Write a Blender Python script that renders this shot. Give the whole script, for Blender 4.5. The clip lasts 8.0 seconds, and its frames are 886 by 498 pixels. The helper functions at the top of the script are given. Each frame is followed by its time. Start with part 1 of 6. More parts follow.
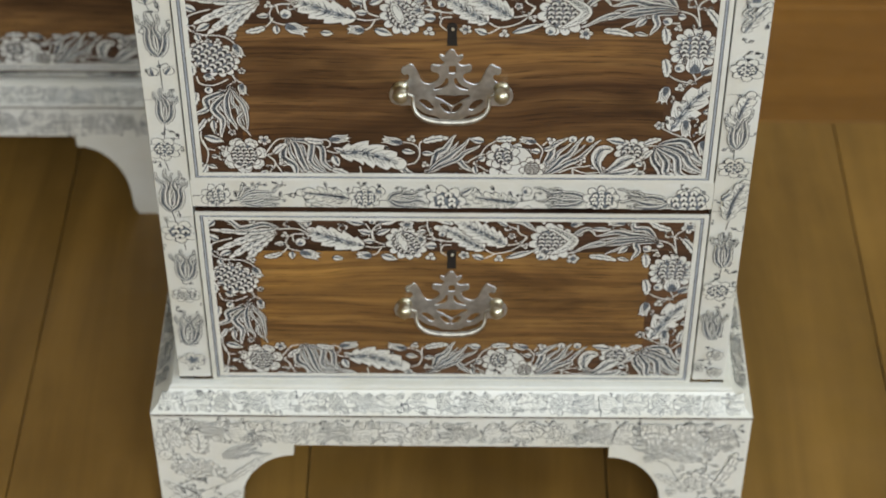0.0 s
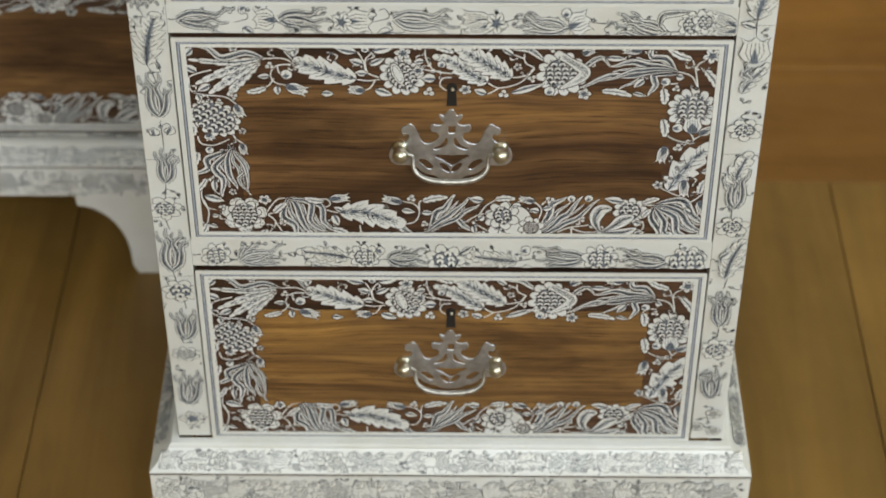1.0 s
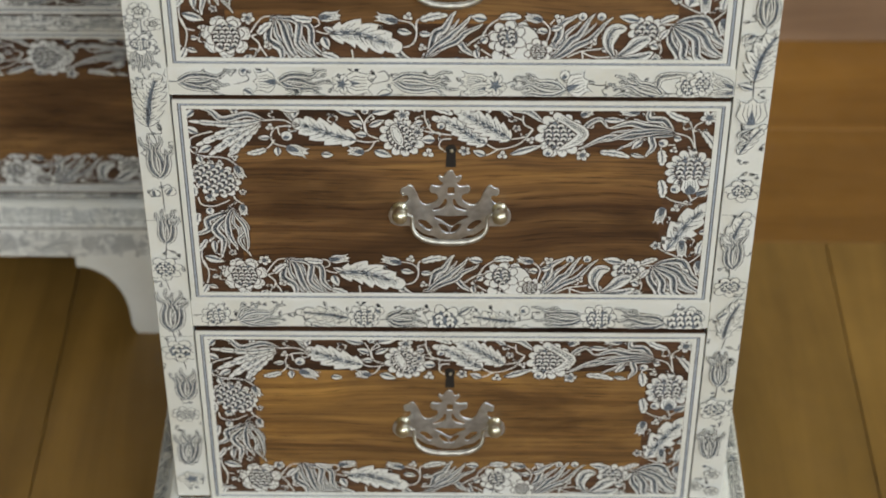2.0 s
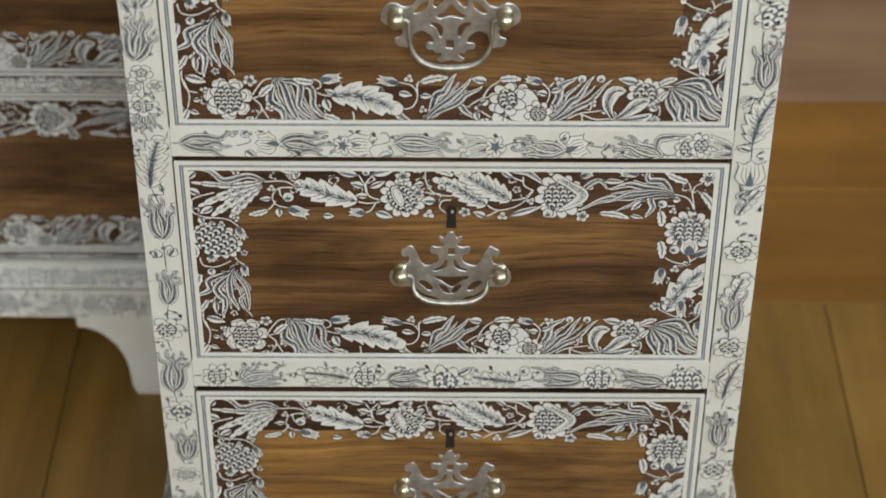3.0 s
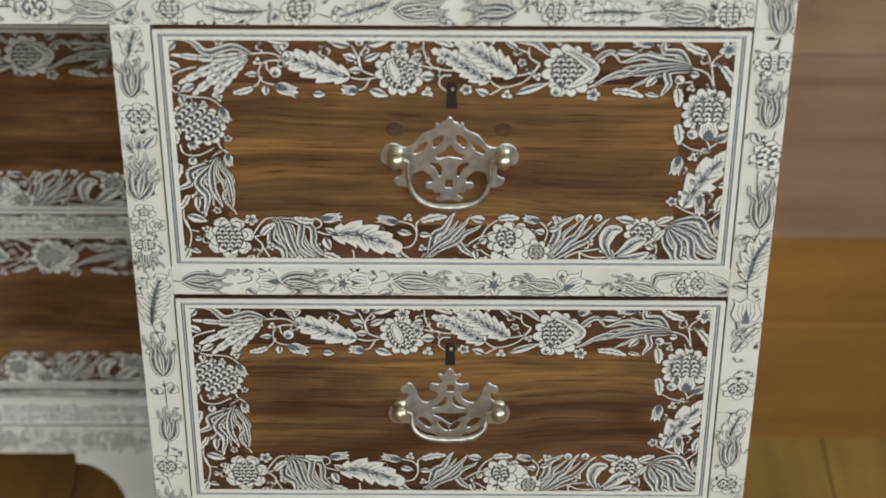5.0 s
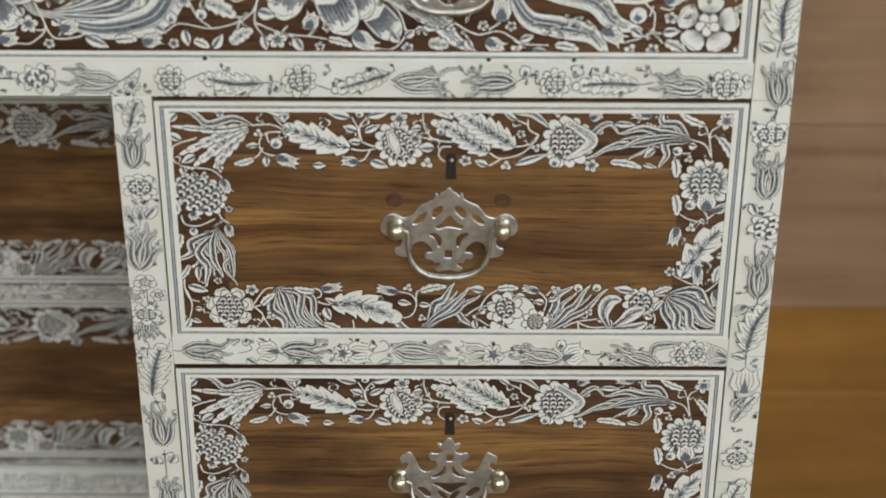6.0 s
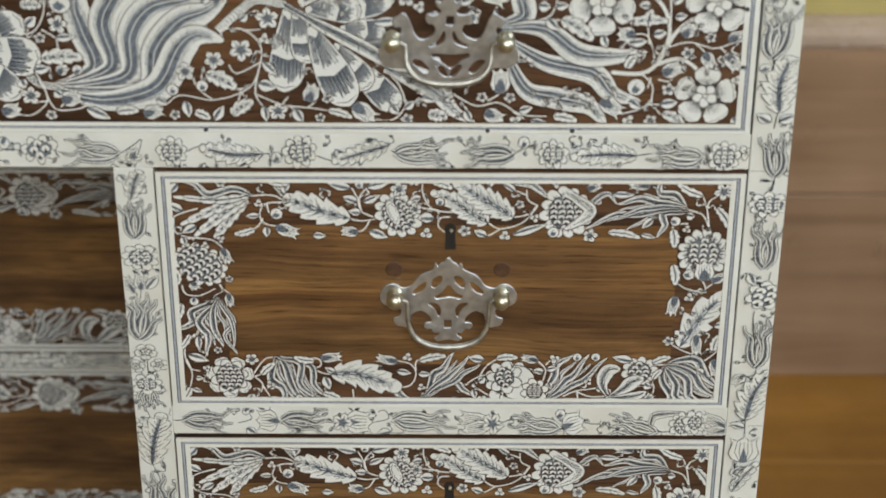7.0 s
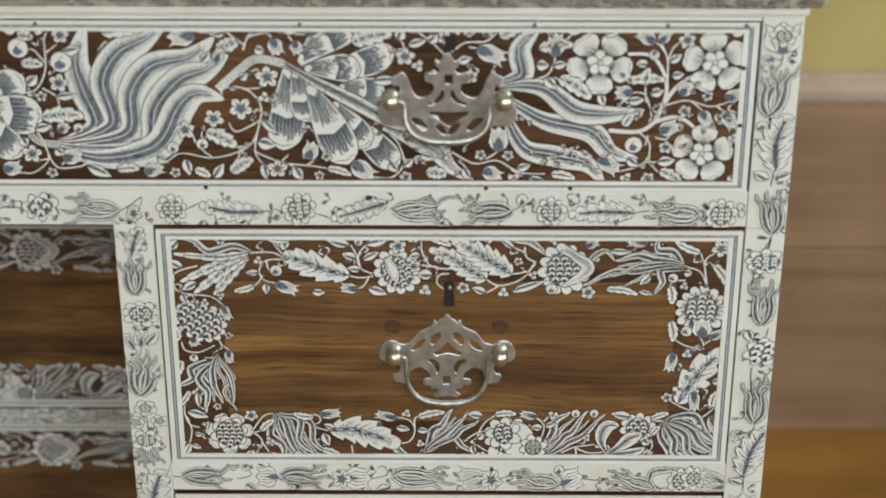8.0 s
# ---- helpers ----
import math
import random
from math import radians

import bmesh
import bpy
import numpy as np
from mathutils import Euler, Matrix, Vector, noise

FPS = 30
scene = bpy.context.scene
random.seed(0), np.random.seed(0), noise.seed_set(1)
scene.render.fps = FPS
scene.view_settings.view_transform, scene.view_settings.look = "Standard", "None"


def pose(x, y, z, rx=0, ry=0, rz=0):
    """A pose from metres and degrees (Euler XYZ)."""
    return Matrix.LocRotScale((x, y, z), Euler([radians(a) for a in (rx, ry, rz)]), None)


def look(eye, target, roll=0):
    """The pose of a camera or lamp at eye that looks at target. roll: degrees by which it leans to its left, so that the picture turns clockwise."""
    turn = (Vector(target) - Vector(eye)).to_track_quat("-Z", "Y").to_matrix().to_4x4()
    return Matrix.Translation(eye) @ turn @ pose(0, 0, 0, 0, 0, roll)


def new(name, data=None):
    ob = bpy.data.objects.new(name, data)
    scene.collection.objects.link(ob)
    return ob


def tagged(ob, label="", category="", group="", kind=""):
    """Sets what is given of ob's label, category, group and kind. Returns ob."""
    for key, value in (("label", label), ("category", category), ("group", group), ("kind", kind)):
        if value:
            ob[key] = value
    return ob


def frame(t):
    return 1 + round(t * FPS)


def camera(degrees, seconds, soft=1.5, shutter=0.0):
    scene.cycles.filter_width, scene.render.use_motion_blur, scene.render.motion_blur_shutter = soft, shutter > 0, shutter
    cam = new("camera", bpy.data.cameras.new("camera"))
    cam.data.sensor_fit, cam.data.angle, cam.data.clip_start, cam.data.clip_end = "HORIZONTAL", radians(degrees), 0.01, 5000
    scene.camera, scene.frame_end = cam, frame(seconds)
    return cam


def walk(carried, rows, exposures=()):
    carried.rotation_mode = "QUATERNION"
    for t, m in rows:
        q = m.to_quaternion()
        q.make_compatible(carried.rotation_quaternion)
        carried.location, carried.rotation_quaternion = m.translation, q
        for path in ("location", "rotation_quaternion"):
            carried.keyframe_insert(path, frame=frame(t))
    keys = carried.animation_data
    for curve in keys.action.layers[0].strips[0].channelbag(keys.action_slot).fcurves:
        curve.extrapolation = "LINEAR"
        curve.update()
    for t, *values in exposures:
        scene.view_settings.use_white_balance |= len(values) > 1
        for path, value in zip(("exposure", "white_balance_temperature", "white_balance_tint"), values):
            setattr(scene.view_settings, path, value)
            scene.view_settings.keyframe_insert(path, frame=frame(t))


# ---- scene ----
cam = camera(24.27, 8.0, soft=1.9)
cam.data.dof.use_dof = True
cam.data.dof.focus_distance = 1.12
cam.data.dof.aperture_fstop = 9.0
# seconds, eye x y z, turn about x, y, z: a tripod head that tilts up
ROWS = [
    (0.0, 0.0043, -0.8718, 1.0426, 46.919, 0.054, 0.562),
    (0.5, 0.0032, -0.8741, 1.0441, 47.781, 0.017, 0.514),
    (1.0, 0.0021, -0.8762, 1.0458, 48.587, -0.022, 0.459),
    (2.5, -0.0003, -0.8824, 1.0510, 51.099, -0.102, 0.335),
    (3.0, -0.0009, -0.8844, 1.0528, 51.946, -0.106, 0.314),
    (3.5, -0.0013, -0.8863, 1.0547, 52.946, -0.113, 0.302),
    (4.0, -0.0016, -0.8882, 1.0567, 53.704, -0.126, 0.279),
    (4.5, -0.0018, -0.8900, 1.0587, 54.660, -0.137, 0.252),
    (6.0, -0.0016, -0.8950, 1.0652, 57.508, -0.132, 0.234),
    (6.5, -0.0013, -0.8966, 1.0675, 58.379, -0.124, 0.238),
    (7.0, -0.0009, -0.8981, 1.0698, 59.324, -0.109, 0.244),
    (7.5, -0.0003, -0.8996, 1.0722, 60.112, -0.095, 0.254),
    (8.0, 0.0004, -0.9010, 1.0746, 60.756, -0.076, 0.266),
]
walk(cam, [(t, pose(x, y, z, rx, ry, rz)) for t, x, y, z, rx, ry, rz in ROWS])
scene.view_settings.exposure = 0.38

# ---- light: an overcast sky through the tall window behind the camera ----
world = bpy.data.worlds.new("sky")
scene.world = world
world.use_nodes = True
sky = world.node_tree.nodes.new("ShaderNodeTexSky")
sky.sky_type, sky.sun_disc, sky.sun_elevation, sky.sun_rotation = "NISHITA", False, radians(40), radians(160)
world.node_tree.links.new(sky.outputs[0], world.node_tree.nodes["Background"].inputs[0])
world.node_tree.nodes["Background"].inputs[1].default_value = 0.1


def window_light(name, m, wide, high, watts, colour):
    lamp = bpy.data.lights.new(name, "AREA")
    lamp.shape, lamp.size, lamp.size_y, lamp.energy, lamp.color = "RECTANGLE", wide, high, watts, colour
    ob = new(name, lamp)
    ob.matrix_world = m
    return ob


window_light("window_daylight", look((0.55, -2.95, 2.35), (0.3, 0, 0.40)), 2.4, 1.3, 78, (0.90, 0.97, 1.0))
# unseen fill lamp, added for cool light from the right
window_light("side_fill_light", look((2.93, -0.9, 2.0), (0, -0.6, 0.5)), 1.5, 1.7, 37, (0.80, 0.925, 1.0))


# ---- materials ----
def material(name, rough=0.5, metal=0.0):
    m = bpy.data.materials.new(name)
    m.use_nodes = True
    b = m.node_tree.nodes["Principled BSDF"]
    b.inputs["Roughness"].default_value, b.inputs["Metallic"].default_value = rough, metal
    return m, m.node_tree, b


def node(tree, kind, **values):
    n = tree.nodes.new(kind)
    for key, value in values.items():
        n.inputs[key.replace("_", " ")].default_value = value
    return n


def coords(tree, scale, out="Object"):
    c = tree.nodes.new("ShaderNodeTexCoord")
    m = node(tree, "ShaderNodeMapping", Scale=scale)
    tree.links.new(c.outputs[out], m.inputs[0])
    return m.outputs[0]


def ramp(tree, fac, stops):
    r = tree.nodes.new("ShaderNodeValToRGB")
    while len(r.color_ramp.elements) < len(stops):
        r.color_ramp.elements.new(0.5)
    for e, (at, colour) in zip(r.color_ramp.elements, stops):
        e.position, e.color = at, (*colour, 1)
    tree.links.new(fac, r.inputs[0])
    return r.outputs[0]


def noise_of(tree, vec, scale, detail=4.0, rough=0.55, distort=0.0):
    n = node(tree, "ShaderNodeTexNoise", Scale=scale, Detail=detail, Roughness=rough, Distortion=distort)
    tree.links.new(vec, n.inputs["Vector"])
    return n.outputs[0]


def mixed(tree, a, b, fac, kind="MIX"):
    n = tree.nodes.new("ShaderNodeMix")
    n.data_type, n.blend_type = "RGBA", kind
    for sock, v in ((n.inputs[0], fac), (n.inputs[6], a), (n.inputs[7], b)):
        if isinstance(v, (int, float)):
            sock.default_value = v
        elif isinstance(v, tuple):
            sock.default_value = (*v, 1)
        else:
            tree.links.new(v, sock)
    return n.outputs[2]


def bump(tree, b, height, strength, distance):
    n = node(tree, "ShaderNodeBump", Strength=strength, Distance=distance)
    tree.links.new(height, n.inputs["Height"])
    tree.links.new(n.outputs[0], b.inputs["Normal"])


def ivory_material(name, light, warm, rough=0.32):
    """Old polished ivory: yellowing clouds, faint dirt and fine grain."""
    m, t, b = material(name, rough)
    v = coords(t, (1, 1, 1))
    cloud = noise_of(t, v, 22, 5)
    base = ramp(t, cloud, [(0.3, warm), (0.62, light)])
    fine = noise_of(t, coords(t, (60, 60, 400)), 4, 3)
    base = mixed(t, base, (0.55, 0.53, 0.47), ramp(t, fine, [(0.55, (0, 0, 0)), (0.8, (0.35, 0.35, 0.35))]))
    t.links.new(base, b.inputs["Base Color"])
    bump(t, b, fine, 0.15, 0.0002)
    return m


def rosewood_material(name, along=(2.2, 30, 52), dark=(0.058, 0.025, 0.010), mid=(0.134, 0.067, 0.026), light=(0.238, 0.130, 0.048), rough=0.36):
    """Figured rosewood: long dark streaks over red-brown, with cloudy figure."""
    m, t, b = material(name, rough)
    info = t.nodes.new("ShaderNodeObjectInfo")
    c = t.nodes.new("ShaderNodeTexCoord")
    shift = t.nodes.new("ShaderNodeVectorMath")
    shift.operation = "ADD"
    spread = t.nodes.new("ShaderNodeVectorMath")
    spread.operation = "SCALE"
    spread.inputs[3].default_value = 7.0
    pair = t.nodes.new("ShaderNodeCombineXYZ")
    for i in range(3):
        t.links.new(info.outputs["Random"], pair.inputs[i])
    t.links.new(pair.outputs[0], spread.inputs[0])
    t.links.new(c.outputs["Object"], shift.inputs[0])
    t.links.new(spread.outputs[0], shift.inputs[1])

    def scaled(s, src=None):
        mp = node(t, "ShaderNodeMapping", Scale=s)
        t.links.new((src or shift).outputs[0], mp.inputs[0])
        return mp.outputs[0]
    # the grain lines swing up and down in slow waves
    swing = t.nodes.new("ShaderNodeMath")
    swing.operation = "MULTIPLY_ADD"
    swing.inputs[1].default_value, swing.inputs[2].default_value = 0.022, -0.011
    t.links.new(noise_of(t, scaled((7, 7, 16)), 1.0, 2, 0.4, 0.2), swing.inputs[0])
    lift = t.nodes.new("ShaderNodeCombineXYZ")
    t.links.new(swing.outputs[0], lift.inputs[2])
    warped = t.nodes.new("ShaderNodeVectorMath")
    warped.operation = "ADD"
    t.links.new(shift.outputs[0], warped.inputs[0])
    t.links.new(lift.outputs[0], warped.inputs[1])
    streak = noise_of(t, scaled(along, warped), 1.6, 7, 0.60, 0.5)
    fine = noise_of(t, scaled((along[0] * 3, along[1] * 5, along[2] * 6), warped), 1.5, 3)
    cloud = noise_of(t, scaled((7, 9, 24), warped), 1.0, 4, 0.55, 0.6)
    base = ramp(t, streak, [(0.28, dark), (0.46, mid), (0.74, light)])
    base = mixed(t, base, ramp(t, cloud, [(0.32, (0.42, 0.39, 0.38)), (0.50, (1.0, 1.0, 1.0)), (0.68, (1.62, 1.62, 1.35))]), 1.0, "MULTIPLY")
    base = mixed(t, base, ramp(t, fine, [(0.38, (0.58, 0.53, 0.50)), (0.58, (1.10, 1.10, 1.10))]), 0.6, "MULTIPLY")
    # open pores: short dark hairs along the grain
    pores = noise_of(t, scaled((45, 700, 1000), warped), 1.0, 2, 0.5)
    base = mixed(t, base, ramp(t, pores, [(0.30, (0.35, 0.30, 0.27)), (0.43, (1.0, 1.0, 1.0))]), 0.8, "MULTIPLY")
    t.links.new(base, b.inputs["Base Color"])
    bump(t, b, pores, 0.15, 0.0002)
    return m


def board_material(name, dark, light, rough, along=(40, 3, 40)):
    """A waxed board: soft grain along its length, its own tone for every board."""
    m, t, b = material(name, rough)
    info = t.nodes.new("ShaderNodeObjectInfo")
    v = coords(t, along)
    grain = noise_of(t, v, 1.0, 6, 0.6, 0.6)
    base = ramp(t, grain, [(0.3, dark), (0.7, light)])
    tone = ramp(t, info.outputs["Random"], [(0.0, (0.82, 0.8, 0.78)), (1.0, (1.12, 1.1, 1.05))])
    base = mixed(t, base, tone, 1.0, "MULTIPLY")
    blot = noise_of(t, coords(t, (3, 3, 3)), 2.0, 3)
    base = mixed(t, base, ramp(t, blot, [(0.35, (0.8, 0.78, 0.75)), (0.65, (1.1, 1.1, 1.1))]), 0.8, "MULTIPLY")
    scuff = noise_of(t, coords(t, (12, 12, 12)), 3.0, 5)
    t.links.new(base, b.inputs["Base Color"])
    r = ramp(t, scuff, [(0.3, (rough - 0.1,) * 3), (0.7, (rough + 0.15,) * 3)])
    t.links.new(r, b.inputs["Roughness"])
    bump(t, b, grain, 0.1, 0.0006)
    return m


def plain_material(name, colour, rough, var=0.15, scale=30, metal=0.0, relief=0.1):
    m, t, b = material(name, rough, metal)
    n = noise_of(t, coords(t, (1, 1, 1)), scale, 5)
    lo = tuple(c * (1 - var) for c in colour)
    hi = tuple(min(1, c * (1 + var)) for c in colour)
    t.links.new(ramp(t, n, [(0.3, lo), (0.7, hi)]), b.inputs["Base Color"])
    bump(t, b, n, relief, 0.0005)
    return m


IVORY = ivory_material("ivory", (0.70, 0.70, 0.665), (0.63, 0.615, 0.55))
# the ivory recipe in whiter colours, for the fronts of the bracket feet
PALE_IVORY = ivory_material("paler_ivory", (0.80, 0.80, 0.765), (0.72, 0.71, 0.65))
INLAY = ivory_material("inlay_ivory", (0.68, 0.685, 0.665), (0.60, 0.60, 0.56), 0.3)
INK = plain_material("engraved_black_lac", (0.030, 0.033, 0.040), 0.5, 0.3, 300)
WASH = plain_material("shaded_engraving", (0.145, 0.170, 0.205), 0.45, 0.4, 900)
LAC = plain_material("dark_lac_ground", (0.048, 0.026, 0.018), 0.45, 0.4, 120)
BANDGREY = plain_material("grey_horn_band", (0.35, 0.38, 0.43), 0.4, 0.15, 200)
PALEINK = plain_material("worn_engraving", (0.115, 0.122, 0.128), 0.5, 0.5, 110)
PALEWASH = plain_material("faint_shading", (0.42, 0.425, 0.42), 0.45, 0.25, 200)
PLUG = plain_material("dark_wood_plug", (0.070, 0.032, 0.015), 0.5, 0.4, 200)
ROSEWOOD = rosewood_material("rosewood")
DARKWOOD = rosewood_material("inlay_ground_wood", (4, 40, 60), (0.028, 0.014, 0.009), (0.074, 0.036, 0.019), (0.125, 0.062, 0.030))
# rosewood in paler, yellower colours, for the lowest drawers' fields
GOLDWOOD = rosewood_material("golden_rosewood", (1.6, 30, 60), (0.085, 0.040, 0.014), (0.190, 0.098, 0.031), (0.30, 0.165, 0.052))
CARCASS = rosewood_material("carcass_wood", (20, 4, 60), (0.03, 0.012, 0.006), (0.10, 0.04, 0.015), (0.18, 0.075, 0.025), 0.45)
SILVER = plain_material("worn_silver", (0.555, 0.57, 0.60), 0.44, 0.25, 160, 1.0, 0.05)
KNOB = plain_material("polished_silver_knob", (0.60, 0.56, 0.44), 0.36, 0.2, 120, 1.0, 0.03)
BAIL = plain_material("tarnished_silver_bail", (0.41, 0.39, 0.35), 0.48, 0.3, 220, 1.0, 0.08)
# near-black for the shade inside keyholes and below the floorboards
SHADOWED = plain_material("hollow_shade_black", (0.012, 0.010, 0.009), 0.6, 0.2, 200)
FLOORBOARD = board_material("waxed_floorboard", (0.15, 0.083, 0.019), (0.27, 0.152, 0.036), 0.45, (22, 2.0, 22))
BORDERBOARD = board_material("waxed_border_board", (0.185, 0.084, 0.014), (0.305, 0.145, 0.026), 0.42, (2.0, 22, 22))
SKIRTING = board_material("skirting_wood", (0.18, 0.105, 0.062), (0.29, 0.185, 0.118), 0.35, (2.0, 20, 30))
WALLPAINT = plain_material("ochre_wall_paint", (0.42, 0.335, 0.125), 0.75, 0.06, 14)
CAPPING = board_material("capping_wood", (0.34, 0.25, 0.20), (0.50, 0.40, 0.33), 0.3, (2.0, 20, 30))
PLASTER = plain_material("pale_plaster", (0.72, 0.69, 0.60), 0.85, 0.05, 6)


# ---- mesh helpers ----
def mesh_of(name, bm, mats):
    me = bpy.data.meshes.new(name)
    bm.to_mesh(me)
    bm.free()
    for m in mats if isinstance(mats, (list, tuple)) else [mats]:
        me.materials.append(m)
    return me


def part(name, bm, mats, parent=None, label="", at=None):
    """One mesh object under a thing or a part; at: its place in its parent."""
    ob = new(name, mesh_of(name, bm, mats))
    if parent:
        ob.parent = parent
    if at:
        ob.location = at
    if label:
        ob["label"] = label
    return ob


def box(bm, x0, x1, y0, y1, z0, z1, soft=0.0, mat=0):
    g = bmesh.ops.create_cube(bm, size=1.0, matrix=Matrix.Translation(((x0 + x1) / 2, (y0 + y1) / 2, (z0 + z1) / 2)) @ Matrix.Diagonal((x1 - x0, y1 - y0, z1 - z0, 1)))
    fs = {f for v in g["verts"] for f in v.link_faces}
    for f in fs:
        f.material_index = mat
    if soft:
        es = {e for v in g["verts"] for e in v.link_edges}
        out = bmesh.ops.bevel(bm, geom=list(es), offset=soft, segments=2, affect="EDGES", profile=0.5)
        for f in out["faces"]:
            f.material_index = mat
    return bm


def boxed(*a, **k):
    return box(bmesh.new(), *a, **k)


def extrude_outline(bm, pts, y0, y1, mat=0):
    """A solid from an outline in x and z, between the depths y0 (front) and y1."""
    a = [bm.verts.new((x, y0, z)) for x, z in pts]
    b = [bm.verts.new((x, y1, z)) for x, z in pts]
    n = len(pts)
    faces = [bm.faces.new(a), bm.faces.new(b[::-1])]
    for i in range(n):
        faces.append(bm.faces.new((a[i], b[i], b[(i + 1) % n], a[(i + 1) % n])))
    for f in faces:
        f.material_index = mat
    bmesh.ops.recalc_face_normals(bm, faces=faces)
    return bm


def sweep_profile(bm, corners, profile, mat=0):
    """A moulding: profile rows of (outward, height) carried along corners (x, y, outward x, outward y), mitred."""
    rows = []
    for x, y, ox, oy in corners:
        rows.append([bm.verts.new((x + o * ox, y + o * oy, z)) for o, z in profile])
    n = len(profile)
    for r, s in zip(rows, rows[1:]):
        for i in range(n):
            f = bm.faces.new((r[i], r[(i + 1) % n], s[(i + 1) % n], s[i]))
            f.material_index = mat
    for end in (rows[0], rows[-1]):
        f = bm.faces.new(end)
        f.material_index = mat
    bmesh.ops.recalc_face_normals(bm, faces=bm.faces)
    return bm


# ---- the room ----
ROOM = (-3.0, 3.0, -3.0, 0.70, 3.1)


def room():
    x0, x1, y0, y1, h = ROOM
    t = 0.2
    tagged(part("wall_north", boxed(x0 - t, x1 + t, y1, y1 + t, 0, h), WALLPAINT), "ochre yellow painted wall above a wooden skirting", "wall", kind="structure")
    tagged(part("wall_west", boxed(x0 - t, x0, y0, y1, 0, h), WALLPAINT), "plain ochre painted wall of the room", "wall", kind="structure")
    # the opening in this wall is assumed, made for the side fill lamp
    bm = bmesh.new()
    for a in ((y0, -1.65, 0, h), (-0.15, y1, 0, h), (-1.65, -0.15, 0, 1.15), (-1.65, -0.15, 2.85, h)):
        box(bm, x1, x1 + t, *a)
    tagged(part("wall_east", bm, WALLPAINT), "plain ochre wall with an added opening for the fill light", "wall", kind="structure")
    bm = bmesh.new()
    for a in ((x0 - t, -0.65, 0, h), (1.75, x1 + t, 0, h), (-0.65, 1.75, 0, 1.70), (-0.65, 1.75, 3.0, h)):
        box(bm, a[0], a[1], y0 - t, y0, a[2], a[3])
    tagged(part("wall_south", bm, WALLPAINT), "plain ochre wall with a tall window opening", "wall", kind="structure")
    tagged(part("ceiling", boxed(x0 - t, x1 + t, y0 - t, y1 + t, h, h + 0.15), PLASTER), "plain pale plaster ceiling of the gallery", "ceiling", kind="structure")
    # the skirting: a flat lower board, an upper board set back, a rounded capping
    sk = tagged(new("baseboard"), "tall brown wooden skirting with pale capping", "skirting", kind="structure")
    part("lower_board", boxed(x0, x1, y1 - 0.0205, y1, 0.0, 0.190, 0.001), SKIRTING, sk)
    part("upper_board", boxed(x0, x1, y1 - 0.018, y1, 0.190, 0.332, 0.002), SKIRTING, sk)
    prof = [(0, 0.332), (0.020, 0.332), (0.024, 0.336), (0.024, 0.344), (0.018, 0.350), (0.008, 0.354), (0, 0.354)]
    part("capping", sweep_profile(bmesh.new(), [(x0, y1, 0, -1), (x1, y1, 0, -1)], prof), CAPPING, sk, "pale rubbed capping of the skirting")
    # floorboards, run towards the wall
    fl = tagged(new("floor"), "worn waxed honey-brown wooden floorboards", "floor", kind="structure")
    part("subfloor", boxed(x0, x1, y0, y1, -0.08, -0.022), SHADOWED, fl)
    rnd = random.Random(4)
    w = 0.1975
    i0 = int((x0 - 0.3) / w) - 1
    for i in range(i0, -i0 + 1):
        a, b = 0.30 + i * w, 0.30 + (i + 1) * w
        a, b = max(a, x0), min(b, x1)
        if b - a < 0.02:
            continue
        cuts = [y0, -2.6 + 1.6 * rnd.random(), 0.394]
        if i == 0:
            cuts = [y0, -1.9, 0.394]
        for c, d in zip(cuts, cuts[1:]):
            dz = -0.0008 * rnd.random()
            part("floorboard", boxed(a + 0.0004, b - 0.0004, c + 0.0005, d - 0.0005, -0.022, dz, 0.0008), FLOORBOARD, fl)
    # border boards, laid along the wall
    for c, d in ((0.394, 0.546), (0.546, y1)):
        for a, b in ((x0, -1.1), (-1.1, 1.45), (1.45, x1)):
            part("floorboard", boxed(a + 0.0004, b - 0.0004, c + 0.0004, d - 0.0004, -0.022, -0.0004, 0.0008), BORDERBOARD, fl)


room()


# ---- ornament: flat pieces of ivory and engraved lines, in millimetres of x and z ----
def smooth(pts, n):
    """n + 1 points along a soft curve through pts."""
    p = [pts[0], *pts, pts[-1]]
    out, k = [], len(pts) - 1
    for i in range(n + 1):
        s = min(i * k / n, k - 1e-6)
        j, t = int(s), s - int(s)
        a, b, c, d = p[j:j + 4]
        out.append(tuple(0.5 * (2 * b[q] + (c[q] - a[q]) * t + (2 * a[q] - 5 * b[q] + 4 * c[q] - d[q]) * t * t + (3 * b[q] - a[q] - 3 * c[q] + d[q]) * t ** 3) for q in (0, 1)))
    return out


def normals(pts, closed=False):
    n, out = len(pts), []
    for i in range(n):
        a = pts[i - 1] if i or closed else pts[0]
        b = pts[(i + 1) % n] if i + 1 < n or closed else pts[-1]
        dx, dz = b[0] - a[0], b[1] - a[1]
        l = math.hypot(dx, dz) or 1
        out.append((-dz / l, dx / l))
    return out


def ccw(pts):
    area = sum(a[0] * b[1] - b[0] * a[1] for a, b in zip(pts, pts[1:] + pts[:1]))
    return pts if area > 0 else pts[::-1]


def grown(pts, d):
    return [(x - nx * d, z - nz * d) for (x, z), (nx, nz) in zip(pts, normals(pts, True))]


def towards(a, b, t, side=0.0):
    dx, dz = b[0] - a[0], b[1] - a[1]
    return a[0] + dx * t - dz * side, a[1] + dz * t + dx * side


